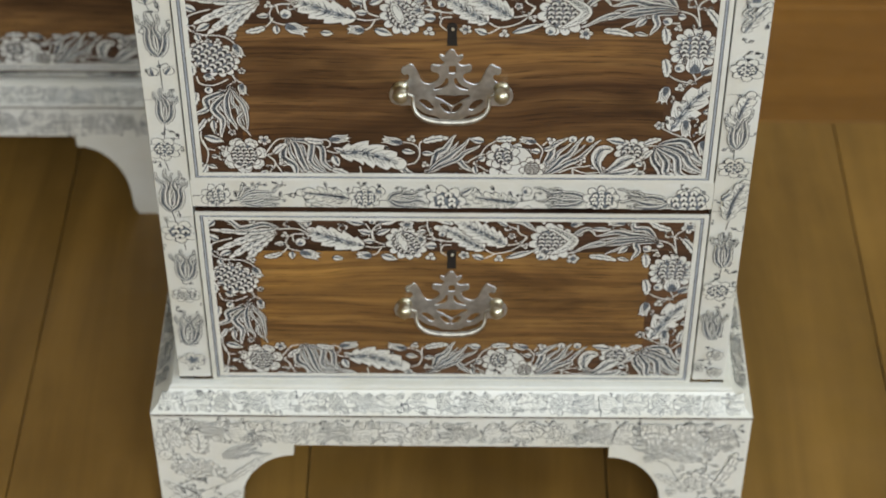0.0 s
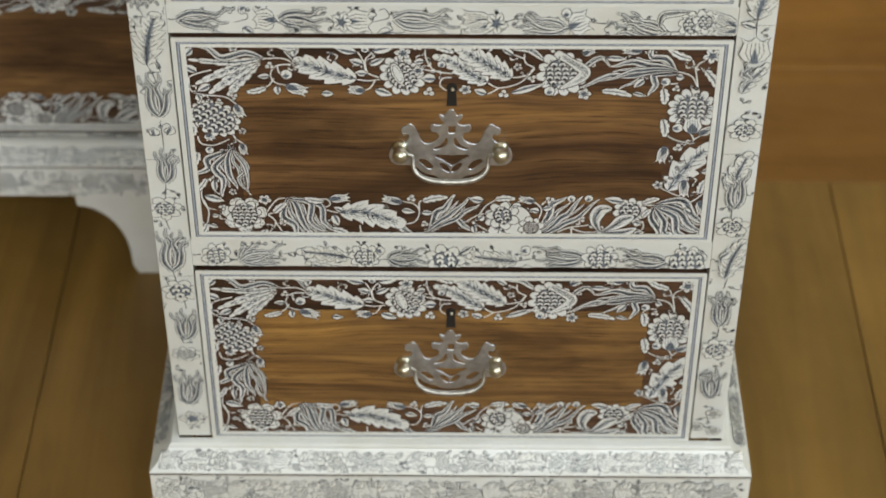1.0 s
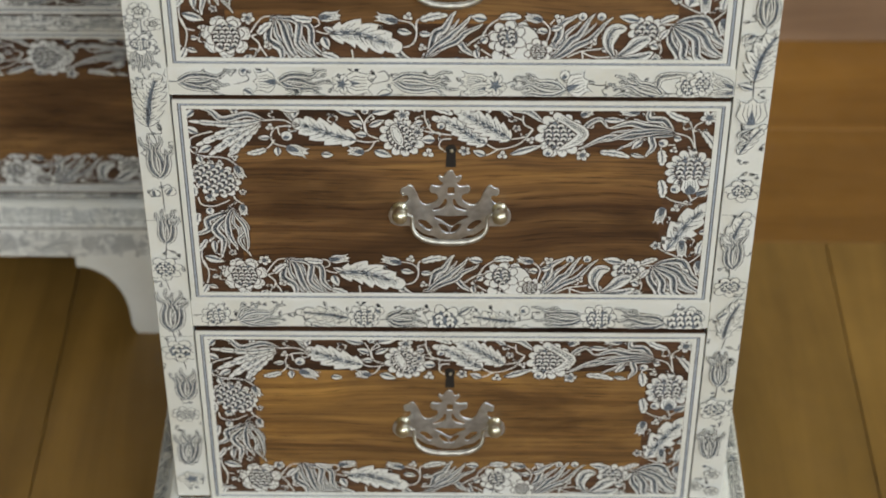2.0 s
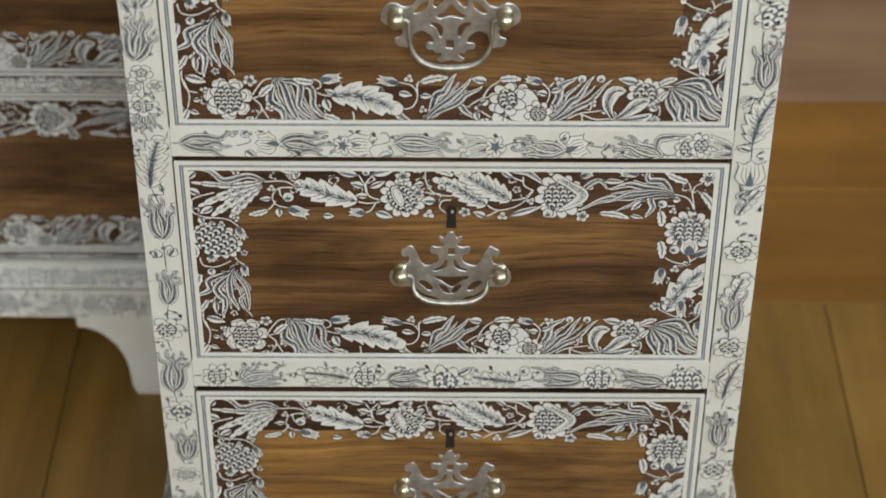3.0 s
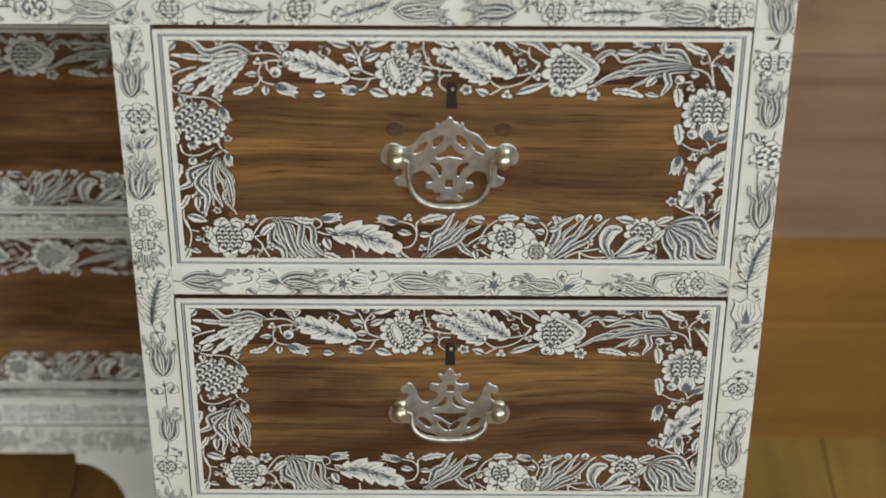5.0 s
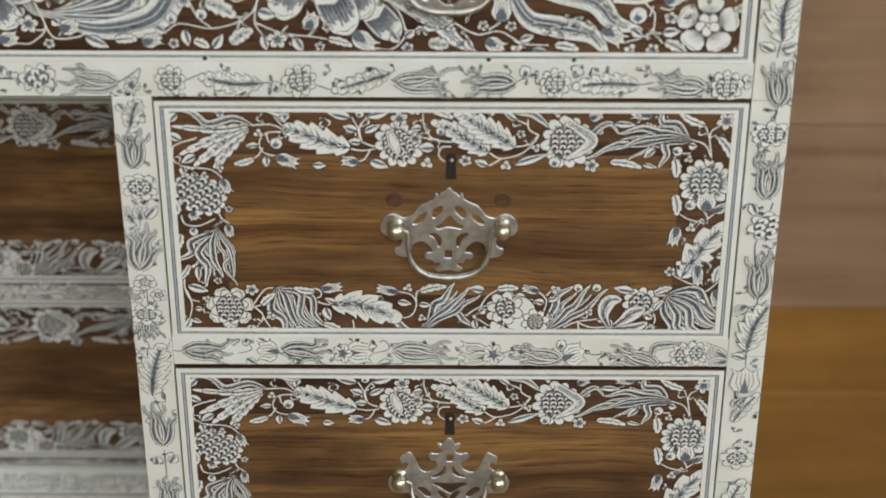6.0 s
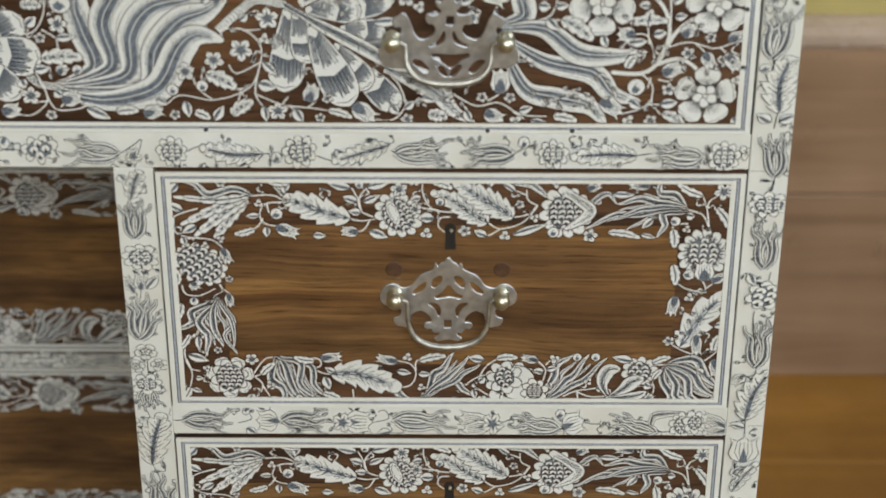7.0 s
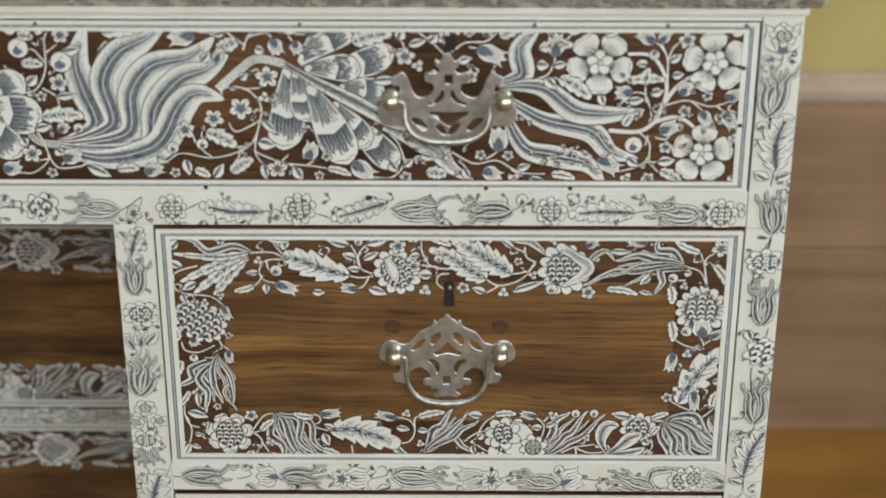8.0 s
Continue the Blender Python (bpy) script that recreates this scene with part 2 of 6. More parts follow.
def oval(c, rx, rz, turn=0.0, n=12):
    co, si = math.cos(turn), math.sin(turn)
    return [(c[0] + rx * co * math.cos(a) - rz * si * math.sin(a), c[1] + rx * si * math.cos(a) + rz * co * math.sin(a)) for a in (2 * math.pi * k / n for k in range(n))]


class Cut:
    """One ornament. Inlaid: pieces of ivory set in dark lac. Otherwise engraved into an ivory ground."""

    def __init__(self, inlaid=True, rim=0.48, pen=0.34, seed=1):
        self.stretch = (1.0, 1.0)
        self.v, self.f, self.m = [], [], []
        self.inlaid, self.rim, self.pen = inlaid, rim if inlaid else pen, pen
        self.h, self.step = (0.22, 0.010) if inlaid else (0.02, 0.004)
        self.rnd = random.Random(seed)
        self.clip, self.faint = (-9, 9, -9, 9), False

    def face(self, pts, h, mat):
        k = len(self.v)
        self.v += [(x / 1000, -h / 1000, z / 1000) for x, z in pts]
        self.f.append(tuple(range(k, k + len(pts))))
        self.m.append(mat)

    def strip(self, pts, widths, h, mat):
        k, n = len(self.v), len(pts)
        for (x, z), (nx, nz), w in zip(pts, normals(pts), widths):
            self.v += [((x + nx * w / 2) / 1000, -h / 1000, (z + nz * w / 2) / 1000), ((x - nx * w / 2) / 1000, -h / 1000, (z - nz * w / 2) / 1000)]
        for i in range(n - 1):
            self.f.append((k + 2 * i, k + 2 * i + 1, k + 2 * i + 3, k + 2 * i + 2))
            self.m.append(mat)

    def shape(self, pts, mat=0, rim=None):
        """One piece with its dark rim; later pieces lie over earlier ones."""
        self.h += self.step
        pts = ccw(pts)
        self.face(grown(pts, self.rim if rim is None else rim), self.h - self.step * 0.4, 3 if self.inlaid else 2)
        if self.inlaid:
            k, n = len(self.v), len(pts)
            for x, z in pts:
                self.v += [(x / 1000, -self.h / 1000, z / 1000), (x / 1000, -0.00003, z / 1000)]
            for i in range(n):
                j = (i + 1) % n
                self.f.append((k + 2 * i, k + 2 * i + 1, k + 2 * j + 1, k + 2 * j))
                self.m.append(mat)
            self.f.append(tuple(range(k, k + 2 * n, 2)))
            self.m.append(mat)
        else:
            self.face(pts, self.h, mat)

    def ribbon(self, s, widths):
        """A long piece of changing width along s, with its dark rim."""
        self.h += self.step
        self.strip(s, [q + 2 * self.rim for q in widths], self.h - self.step * 0.4, 3 if self.inlaid else 2)
        if not self.inlaid:
            self.strip(s, widths, self.h, 0)
            return
        k = len(self.v)
        for (x, z), (nx, nz), q in zip(s, normals(s), widths):
            for side, deep in ((0.5, 0.03), (0.5, self.h), (-0.5, self.h), (-0.5, 0.03)):
                self.v.append(((x + nx * q * side) / 1000, -deep / 1000, (z + nz * q * side) / 1000))
        for i in range(len(s) - 1):
            for j in range(3):
                a = k + 4 * i + j
                self.f.append((a, a + 1, a + 5, a + 4))
                self.m.append(0)

    def ink(self, pts, w=None, mat=2):
        w = w or self.pen
        n = len(pts)
        self.strip(pts, [w * (0.45 + 0.55 * math.sin(math.pi * min(1, (i + 0.6) / n))) for i in range(n)], self.h + self.step * 0.4, mat)

    def shade(self, pts, widths):
        if self.faint:
            return
        self.strip(pts, widths, self.h + self.step * 0.2, 1)

    def feather(self, s, reach, step=0.7, lean=1.3, sides=(1, -1), dark=0.45):
        """Fine tapered hatching from a rib outwards; reach: how far it goes at each point of the rib."""
        if self.faint:
            step, dark = step * 2.2, 0.2
        h = self.h + self.step * 0.45
        for (p, q), (nx, nz), far in zip(zip(s, s[1:]), normals(s), reach):
            l = math.hypot(q[0] - p[0], q[1] - p[1])
            k = max(1, round(l / step))
            tx, tz, g = nz, -nx, 0.46 * l / k
            for j in range(k):
                x, z = towards(p, q, (j + self.rnd.random()) / k)
                for sg in sides:
                    e = far * (0.55 + 0.45 * self.rnd.random())
                    self.face([(x - tx * g, z - tz * g), (x + tx * g, z + tz * g), (x + nx * sg * e + tx * e * lean, z + nz * sg * e + tz * e * lean)], h, 2 if self.rnd.random() < dark else 1)

    # -- forms --
    def stem(self, pts, w=0.75):
        s = smooth(pts, 5 * (len(pts) - 1) + 2)
        self.h += 0.002
        if self.inlaid:
            self.strip(s, [w + 0.6] * len(s), self.h - 0.15, 3)
            self.strip(s, [w * (1.15 - 0.35 * i / len(s)) for i in range(len(s))], self.h - 0.02, 0)
        else:
            self.ink(s, self.pen * 1.3)

    def blade(self, pts, w, fat=0.42, base=0.35, wash=0.5, hatch=0):
        """A long curling petal: pale edges, a shaded side and drawn ribs running its length."""
        if not self.inlaid:
            w *= 1.25
        s = smooth(pts, 6 * (len(pts) - 1) + 4)
        n, p = len(s) - 1, math.log(0.5) / math.log(fat)
        prof = [w * max(base * (1 - i / n), math.sin(math.pi * min(1, (i / n) ** p)) ** 0.8) + 0.12 for i in range(n + 1)]
        nr = normals(s)

        def along(side, a=0.0, b=1.0):
            row = [(x + u * q * side, z + v * q * side) for (x, z), (u, v), q in zip(s, nr, prof)]
            return row[int(a * n):max(int(a * n) + 3, int(b * n) + 1)]
        self.ribbon(s, prof)
        k = max(3, int(n * 0.92))
        if wash:
            rib = along(0.05)[:k]
            if not self.faint:
                self.shade(rib, [q * wash * 0.5 * (1 - 0.7 * i / k) for i, q in enumerate(prof[:k])])
            reach = 0.52 if hatch else 0.32 + 0.2 * wash
            self.feather(rib, [q * reach * (1 - 0.3 * i / k) for i, q in enumerate(prof[:k])], 0.5, 0.9 if hatch else 2.0, dark=0.3 if hatch else 0.55)
        self.ink(along(0.02, 0.0, 0.93), self.pen * 1.1)
        if w > 2.6:
            self.ink(along(0.24, 0.0, 0.8), self.pen * 0.9)
            self.ink(along(-0.2, 0.0, 0.7), self.pen * 0.8)
        if w > 3.8:
            self.ink(along(0.13, 0.05, 0.75), self.pen * 0.7)
            self.ink(along(-0.1, 0.05, 0.6), self.pen * 0.7)
        if hatch:
            self.strip(along(0.07, 0.02, 0.9), [0.5] * n, self.h + self.step * 0.7, 0)
            for j in range(6):
                self.ink(along(-0.40 + 0.14 * j + 0.03 * self.rnd.random(), 0.0, 0.35 + 0.4 * self.rnd.random()), self.pen * 0.55)

    def leaf(self, pts, w, lobes=5, cut=0.38, wash=0.42, fat=0.45, veins=True):
        """A toothed leaf: lobed outline, shaded along the rib."""
        if not self.inlaid:
            w, cut = w * 1.12, max(cut, 0.5)
        n = lobes * 5
        s = smooth(pts, n)
        p = math.log(0.5) / math.log(fat)
        env = [math.sin(math.pi * min(1, (i / n) ** p)) ** 0.6 for i in range(n + 1)]
        saw = [1 - cut + cut * (((i * lobes / n) % 1.0) ** 0.7 if i < n else 1) for i in range(n + 1)]
        nr = normals(s)
        side = []
        for sg in (1, -1):
            row = []
            for (x, z), (a, b), e, q in zip(s, nr, env, saw):
                d = sg * w / 2 * e * q
                lean = 0.22 * w * e * (q - 1 + cut)
                row.append((x + a * d + b * lean, z + b * d - a * lean))
            side.append(row)
        self.shape(side[0] + side[1][::-1])
        k = max(4, int(n * 0.88))
        if wash:
            if not self.faint:
                self.shade(s[:k], [w * wash * 0.34 * e * (0.55 + 0.45 * q) * (1 - 0.5 * i / k) + 0.15 for i, (e, q) in enumerate(zip(env[:k], saw[:k]))])
            self.feather(s[:k], [w * wash * 0.72 * e * (0.6 + 0.4 * q) * (1 - 0.45 * i / k) for i, (e, q) in enumerate(zip(env[:k], saw[:k]))], 0.62, 0.9)
        self.ink(s[:k], self.pen * 1.2)
        if wash and w > 6 and not self.faint:
            for i in range(2, n - 3, 2):
                (x, z), (u, v), d = s[i], nr[i], w / 2 * env[i]
                for sg in (1, -1):
                    e = d * (0.28 + 0.38 * self.rnd.random()) * (1.15 - 0.5 * i / n)
                    self.ink([(x, z), (x + sg * u * e * 0.6 + v * e * 0.35, z + sg * v * e * 0.6 - u * e * 0.35), (x + sg * u * e + v * e * 0.95, z + sg * v * e - u * e * 0.95)], self.pen * 0.85)
            for i in range(3, k - 2, 4) if self.inlaid else ():
                self.strip(s[i:i + 3], [0.5, 0.6, 0.4], self.h + self.step * 0.6, 0)
        if veins and w > 3.5:
            for i in range(1, lobes):
                j = min(n - 1, int((i + 0.15) * n / lobes))
                (x, z), (a, b), d = s[j], nr[j], w / 2 * env[j]
                for sg in (1, -1):
                    self.ink([(x, z), (x + sg * a * d * 0.35 + b * d * 0.25, z + sg * b * d * 0.35 - a * d * 0.25), (x + sg * a * d * 0.62 + b * d * 0.55, z + sg * b * d * 0.62 - a * d * 0.55)], self.pen * 0.8)

    def scales(self, c, rx, rz, turn=0.0, ring=11, size=None, body=0.74):
        """A full flower head: ruffled petals round rows of small overlapping scales."""
        if not self.inlaid:
            rx, rz, ring = rx * 0.86, rz * 0.90, max(7, ring - 2)
        co, si = math.cos(turn), math.sin(turn)

        def at(u, v):
            return c[0] + u * co - v * si, c[1] + u * si + v * co
        for k in range(ring):
            a = 2 * math.pi * (k + 0.3) / ring
            r = 0.80 + 0.08 * self.rnd.random()
            pr = 3.1 * min(rx, rz) / ring * (0.95 + 0.25 * self.rnd.random())
            self.shape(oval(at(rx * r * math.cos(a), rz * r * math.sin(a)), pr * 1.25, pr * 0.92, a + turn, 10))
            b0, b1 = at(rx * 0.6 * math.cos(a), rz * 0.6 * math.sin(a)), at(rx * 0.92 * math.cos(a), rz * 0.92 * math.sin(a))
            self.shade([b0, towards(b0, b1, 0.5), b1], [pr * 0.9, pr * 0.45, 0.1])
            for off in (-0.35, 0.0, 0.35):
                self.ink([towards(b0, b1, 0.0, off * 0.6), towards(b0, b1, 0.8, off)], self.pen * 0.8)
        self.shape(oval(c, rx * body, rz * body, turn, 18), 0 if self.faint else 1)
        q = (size or min(rx, rz) * (0.25 if self.inlaid else 0.34)) * 0.82
        rows = max(2, int(2 * rz * body / (q * 1.25)))
        for j in range(rows, -1, -1):
            v = -rz * body + (j + 0.3) * 2 * rz * body / (rows + 0.6)
            span = rx * body * math.sqrt(max(0, 1 - (v / (rz * body)) ** 2))
            m = max(1, int(2 * span / (q * 1.75)))
            for i in range(m):
                u = -span + (i + 0.5) * 2 * span / m + (0.12 * q if j % 2 else -0.12 * q)
                self.shape(oval(at(u, v), min(span / m, q * 1.0) * 0.88, q * 0.66, turn, 8), 0, self.rim * 0.8)
                self.strip([at(u, v - q * 0.62), at(u, v - q * 0.25), at(u, v + q * 0.12)], [q * 1.0, q * 0.95, q * 0.3] if self.inlaid else [q * 0.8, q * 0.5, q * 0.1], self.h + self.step * 0.3, 2)

    def rosette(self, c, r, n=5, rot=0.3, inner=0.36):
        """An open flower with broad petals and a small one at its heart."""
        for k in range(n):
            a = rot + 2 * math.pi * k / n
            co, si = math.cos(a), math.sin(a)
            half = math.pi / n * 0.98
            out = [(0.08, 0)]
            for t, rad in ((-0.75, 0.45), (-0.95, 0.68), (-0.8, 0.88), (-0.45, 0.98), (-0.15, 0.99), (0, 0.95), (0.15, 0.99), (0.45, 0.98), (0.8, 0.88), (0.95, 0.68), (0.75, 0.45)):
                out.append((rad * math.cos(t * half), rad * math.sin(t * half)))
            pts = [(c[0] + r * (x * co - z * si), c[1] + r * (x * si + z * co)) for x, z in out]
            self.shape(pts)
            tip = (c[0] + r * 0.66 * co, c[1] + r * 0.66 * si)
            for j in range(-5, 6):
                off, end = j * 0.082, 1.16 - 0.022 * j * j * (0.8 + 0.4 * self.rnd.random())
                self.face([towards(c, tip, 0.40, off - 0.044), towards(c, tip, 0.40, off + 0.044), towards(c, tip, max(0.5, end), off * 1.7)], self.h + self.step * 0.45, 2)
            if r > 8:
                self.ink([(c[0] + r * 0.9 * (math.cos(a + t * half)), c[1] + r * 0.9 * math.sin(a + t * half)) for t in (-0.6, -0.3, 0, 0.3, 0.6)], self.pen * 0.8)
        for k in range(n):
            a = rot + 2 * math.pi * (k + 0.5) / n
            self.shape(oval((c[0] + r * inner * 0.62 * math.cos(a), c[1] + r * inner * 0.62 * math.sin(a)), r * inner * 0.48, r * inner * 0.42, a, 10), 0, self.rim * 0.9)
        self.shape(oval(c, r * 0.065, r * 0.065, 0, 7), 0, self.rim)

    def bud(self, a, b, w, kind="leaf"):
        """Small things on the stems, from a to b: leaf, bud, ball, trefoil, star."""
        l = math.hypot(b[0] - a[0], b[1] - a[1])
        q = w / 2 / max(l, 0.01)
        if kind == "leaf":
            n = 7
            up = [towards(a, b, i / n, q * math.sin(math.pi * (i / n) ** 0.8)) for i in range(n + 1)]
            dn = [towards(a, b, i / n, -q * math.sin(math.pi * (i / n) ** 0.8)) for i in range(n - 1, 0, -1)]
            self.shape(up + dn)
            self.shade([towards(a, b, t, 0.25 * q) for t in (0.02, 0.4, 0.88)], [w * 0.2, w * 0.34, 0.1])
            self.ink([towards(a, b, t, 0.45 * q) for t in (0.12, 0.4, 0.7)], self.pen * 0.8)
            self.ink([towards(a, b, t) for t in (0.0, 0.4, 0.82)])
        elif kind == "tooth":
            self.leaf([a, towards(a, b, 0.5, 0.06), b], w, 4, 0.4, 0.35, 0.42, False)
        elif kind == "bud":
            row = ((0, 0.12), (0.12, 0.7), (0.35, 1.0), (0.6, 0.85), (0.8, 0.75), (1.0, 1.0), (0.84, 0.5), (0.86, 0.3), (1.03, 0.0))
            up = [towards(a, b, t, q * s) for t, s in row]
            dn = [towards(a, b, t, -q * s) for t, s in row[-2::-1]]
            self.shape(up + dn)
            self.shade([towards(a, b, t) for t in (0.0, 0.25, 0.6)], [w * 0.5, w * 0.58, 0.1] if self.inlaid else [w * 0.3, w * 0.2, 0.1])
            for s in (-0.6, -0.3, 0.0, 0.3, 0.6):
                self.ink([towards(a, b, 0.08, q * s * 0.5), towards(a, b, 0.4, q * s), towards(a, b, 0.8, q * s * 0.8)])
        elif kind == "ball":
            c = towards(a, b, 0.5)
            self.shape(oval(c, w / 2, w / 2, 0, 12))
            self.shade([towards(a, b, t, -0.15 * w / l) for t in (0.05, 0.4, 0.75)], [w * 0.2, w * 0.5, w * 0.1])
            self.ink(oval((c[0] + w * 0.1, c[1]), w * 0.22, w * 0.25, 0, 8)[2:])
        else:
            n = 3 if kind == "trefoil" else 5
            c, t0 = towards(a, b, 0.5), math.atan2(b[1] - a[1], b[0] - a[0])
            for k in range(n):
                t = t0 + 2 * math.pi * k / n
                if n == 5:
                    e = (c[0] + w * (0.5 + 0.08 * self.rnd.random()) * math.cos(t), c[1] + w * 0.52 * math.sin(t))
                    self.shape([towards(c, e, 0.05), towards(c, e, 0.45, -0.30), towards(c, e, 0.78, -0.30), towards(c, e, 0.84, -0.12), e, towards(c, e, 0.84, 0.12), towards(c, e, 0.78, 0.30), towards(c, e, 0.45, 0.30)])
                    self.shade([c, towards(c, e, 0.3), towards(c, e, 0.62)], [w * 0.12, w * 0.14, 0.05])
                    self.ink([c, towards(c, e, 0.75)])
                    continue
                self.shape(oval((c[0] + w * 0.29 * math.cos(t), c[1] + w * 0.29 * math.sin(t)), w * 0.25, w * (0.24 if n == 3 else 0.18), t, 9))
                self.ink([c, (c[0] + w * 0.36 * math.cos(t), c[1] + w * 0.36 * math.sin(t))])

    def tulip(self, base, tips, w, bow=0.09, hatch=0):
        """A flame-like tuft of wavy petals out of one foot."""
        tips = sorted(tips, key=lambda t: math.atan2((t[1] - base[1]) * (1 if tips[0][0] >= base[0] else -1), abs(t[0] - base[0])) if abs(tips[0][0] - base[0]) > abs(tips[0][1] - base[1]) else t[0])
        cx, cz = sum(t[0] for t in tips) / len(tips), sum(t[1] for t in tips) / len(tips)
        rows = []
        for i, tip in enumerate(tips):
            if i:
                p = tips[i - 1]
                rows.append((towards(base, ((tip[0] + p[0]) / 2, (tip[1] + p[1]) / 2), 0.72 + 0.22 * self.rnd.random()), 0.7))
            rows.append((tip, 1.0))
        n = len(rows)
        spread = math.hypot(tips[0][0] - tips[-1][0], tips[0][1] - tips[-1][1])
        w = max(w * 0.42, 0.50 * spread / n) if not self.inlaid else w * 0.74
        for i in sorted(range(n), key=lambda i: (i % 2 == 0, abs(i - (n - 1) / 2))):
            tip, k = rows[i]
            turn = (cx - base[0]) * (tip[1] - base[1]) - (cz - base[1]) * (tip[0] - base[0])
            s = bow * (1 if turn > 0 else -1) * (0.8 + 0.5 * self.rnd.random())
            belly = 0.5 * abs(i - (n - 1) / 2) / n
            self.blade([base, towards(base, tip, 0.2, s * (0.4 + belly)), towards(base, tip, 0.45, s * 0.25), towards(base, tip, 0.66, -s * 0.45), towards(base, tip, 0.84, s * 0.25), tip], w * k, 0.27, 0.8, 0.7, hatch)

    def tuft(self, rows):
        """A flower of long wavy petals given as (curve, width), with thinner ones between them."""
        base = rows[0][0][0]
        ends = [(p[-1][0] - base[0], p[-1][1] - base[1]) for p, _ in rows]
        ux, uz = sum(e[0] for e in ends), sum(e[1] for e in ends)
        order = sorted(range(len(rows)), key=lambda i: math.atan2(ux * ends[i][1] - uz * ends[i][0], ux * ends[i][0] + uz * ends[i][1]))

        def wavy(pts, amp):
            f = smooth(pts, 8)
            l = math.hypot(f[-1][0] - f[0][0], f[-1][1] - f[0][1])
            return [(x + u * amp * l * math.sin(i * 1.5), z + v * amp * l * math.sin(i * 1.5)) for i, ((x, z), (u, v)) in enumerate(zip(f, normals(f)))]
        for i, j in zip(order, order[1:]):
            a, b = smooth(rows[i][0], 6), smooth(rows[j][0], 6)
            k = 0.80 + 0.16 * self.rnd.random()
            self.blade(wavy([towards(base, ((p[0] + q[0]) / 2, (p[1] + q[1]) / 2), k) for p, q in zip(a, b)], 0.016), (rows[i][1] + rows[j][1]) * 0.25, 0.48, 0.2, 0.8)
        for i in sorted(order, key=lambda i: -abs(order.index(i) - (len(order) - 1) / 2)):
            self.blade(wavy(rows[i][0], 0.02 * (1 if i % 2 else -1)), rows[i][1] * 0.80, 0.48, 0.2, 0.95)

    def sprigs(self, x0, x1, z0, z1, n, big=1.0):
        """Small curled sprigs with buds that fill the ground between the larger flowers."""
        for i in range(n):
            x, z = x0 + (x1 - x0) * (i + self.rnd.random()) / n if x1 - x0 > z1 - z0 else x0 + (x1 - x0) * self.rnd.random(), z0 + (z1 - z0) * (self.rnd.random() if x1 - x0 > z1 - z0 else (i + self.rnd.random()) / n)
            a, l = self.rnd.random() * 6.28, big * (2.2 + 1.6 * self.rnd.random())
            p = (x + l * math.cos(a), z + l * math.sin(a))
            q = (x + l * 0.9 * math.cos(a + 1.5), z + l * 0.9 * math.sin(a + 1.5))
            self.stem((p, (x, z), q))
            self.bud(towards((x, z), p, 0.6), towards((x, z), p, 1.5), 1.5 * big, self.rnd.choice(("leaf", "ball", "trefoil", "bud")))
            self.bud(towards((x, z), q, 0.8), towards((x, z), q, 1.7), 1.3 * big, "leaf")

    def mesh(self, name, mats):
        me = bpy.data.meshes.new(name)
        a, b, e, g = self.clip
        u, w = self.stretch
        self.v = [(min(max(x * u, a), b), y, min(max(z * w, e), g)) for x, y, z in self.v]
        me.from_pydata(self.v, [], self.f)
        me.polygons.foreach_set("material_index", self.m)
        for m in mats:
            me.materials.append(m)
        me.update()
        return me


INLAID, ENGRAVED = [INLAY, WASH, INK, LAC], [IVORY, WASH, INK, LAC]
PALE_ENGRAVED, PALE_IVORY_ENGRAVED = [IVORY, PALEWASH, PALEINK, LAC], [PALE_IVORY, PALEWASH, PALEINK, LAC]


class Board:
    """The ornament of one front: named pieces, each a mesh about its own middle."""

    def __init__(self, inlaid=True, limits=(9, 9), **k):
        self.inlaid, self.k, self.lift, self.pieces, self.limits = inlaid, k, 0.0, [], limits

    def add(self, name, draw, lift=0.0):
        c = Cut(self.inlaid, seed=len(self.pieces) + 3, **self.k)
        self.lift += 0.0009
        c.h += self.lift + lift
        draw(c)
        a, e = self.limits
        c.v = [(min(x, a), y, min(max(z, -e), e)) for x, y, z in c.v]
        mx = [sum(p[i] for p in c.v) / len(c.v) for i in (0, 2)]
        c.v = [(x - mx[0], y, z - mx[1]) for x, y, z in c.v]
        self.pieces.append((name, c.mesh(name, INLAID if self.inlaid else ENGRAVED), mx))

    def bud(self, a, b, w, kind="leaf"):
        self.add("inlay_leaf" if kind in ("leaf", "tooth") else "inlay_bud", lambda c: c.bud(a, b, w, kind), 0.1)

    def lay(self, parent, x, y, z, sx=1.0, sz=1.0):
        for name, me, (mx, mz) in self.pieces:
            ob = new(name, me)
            if name == "scrollwork":
                tagged(ob, kind="stuff")
            ob.parent, ob.location, ob.scale = parent, (x + mx * sx, y, z + mz * sz), (sx, 1, sz)


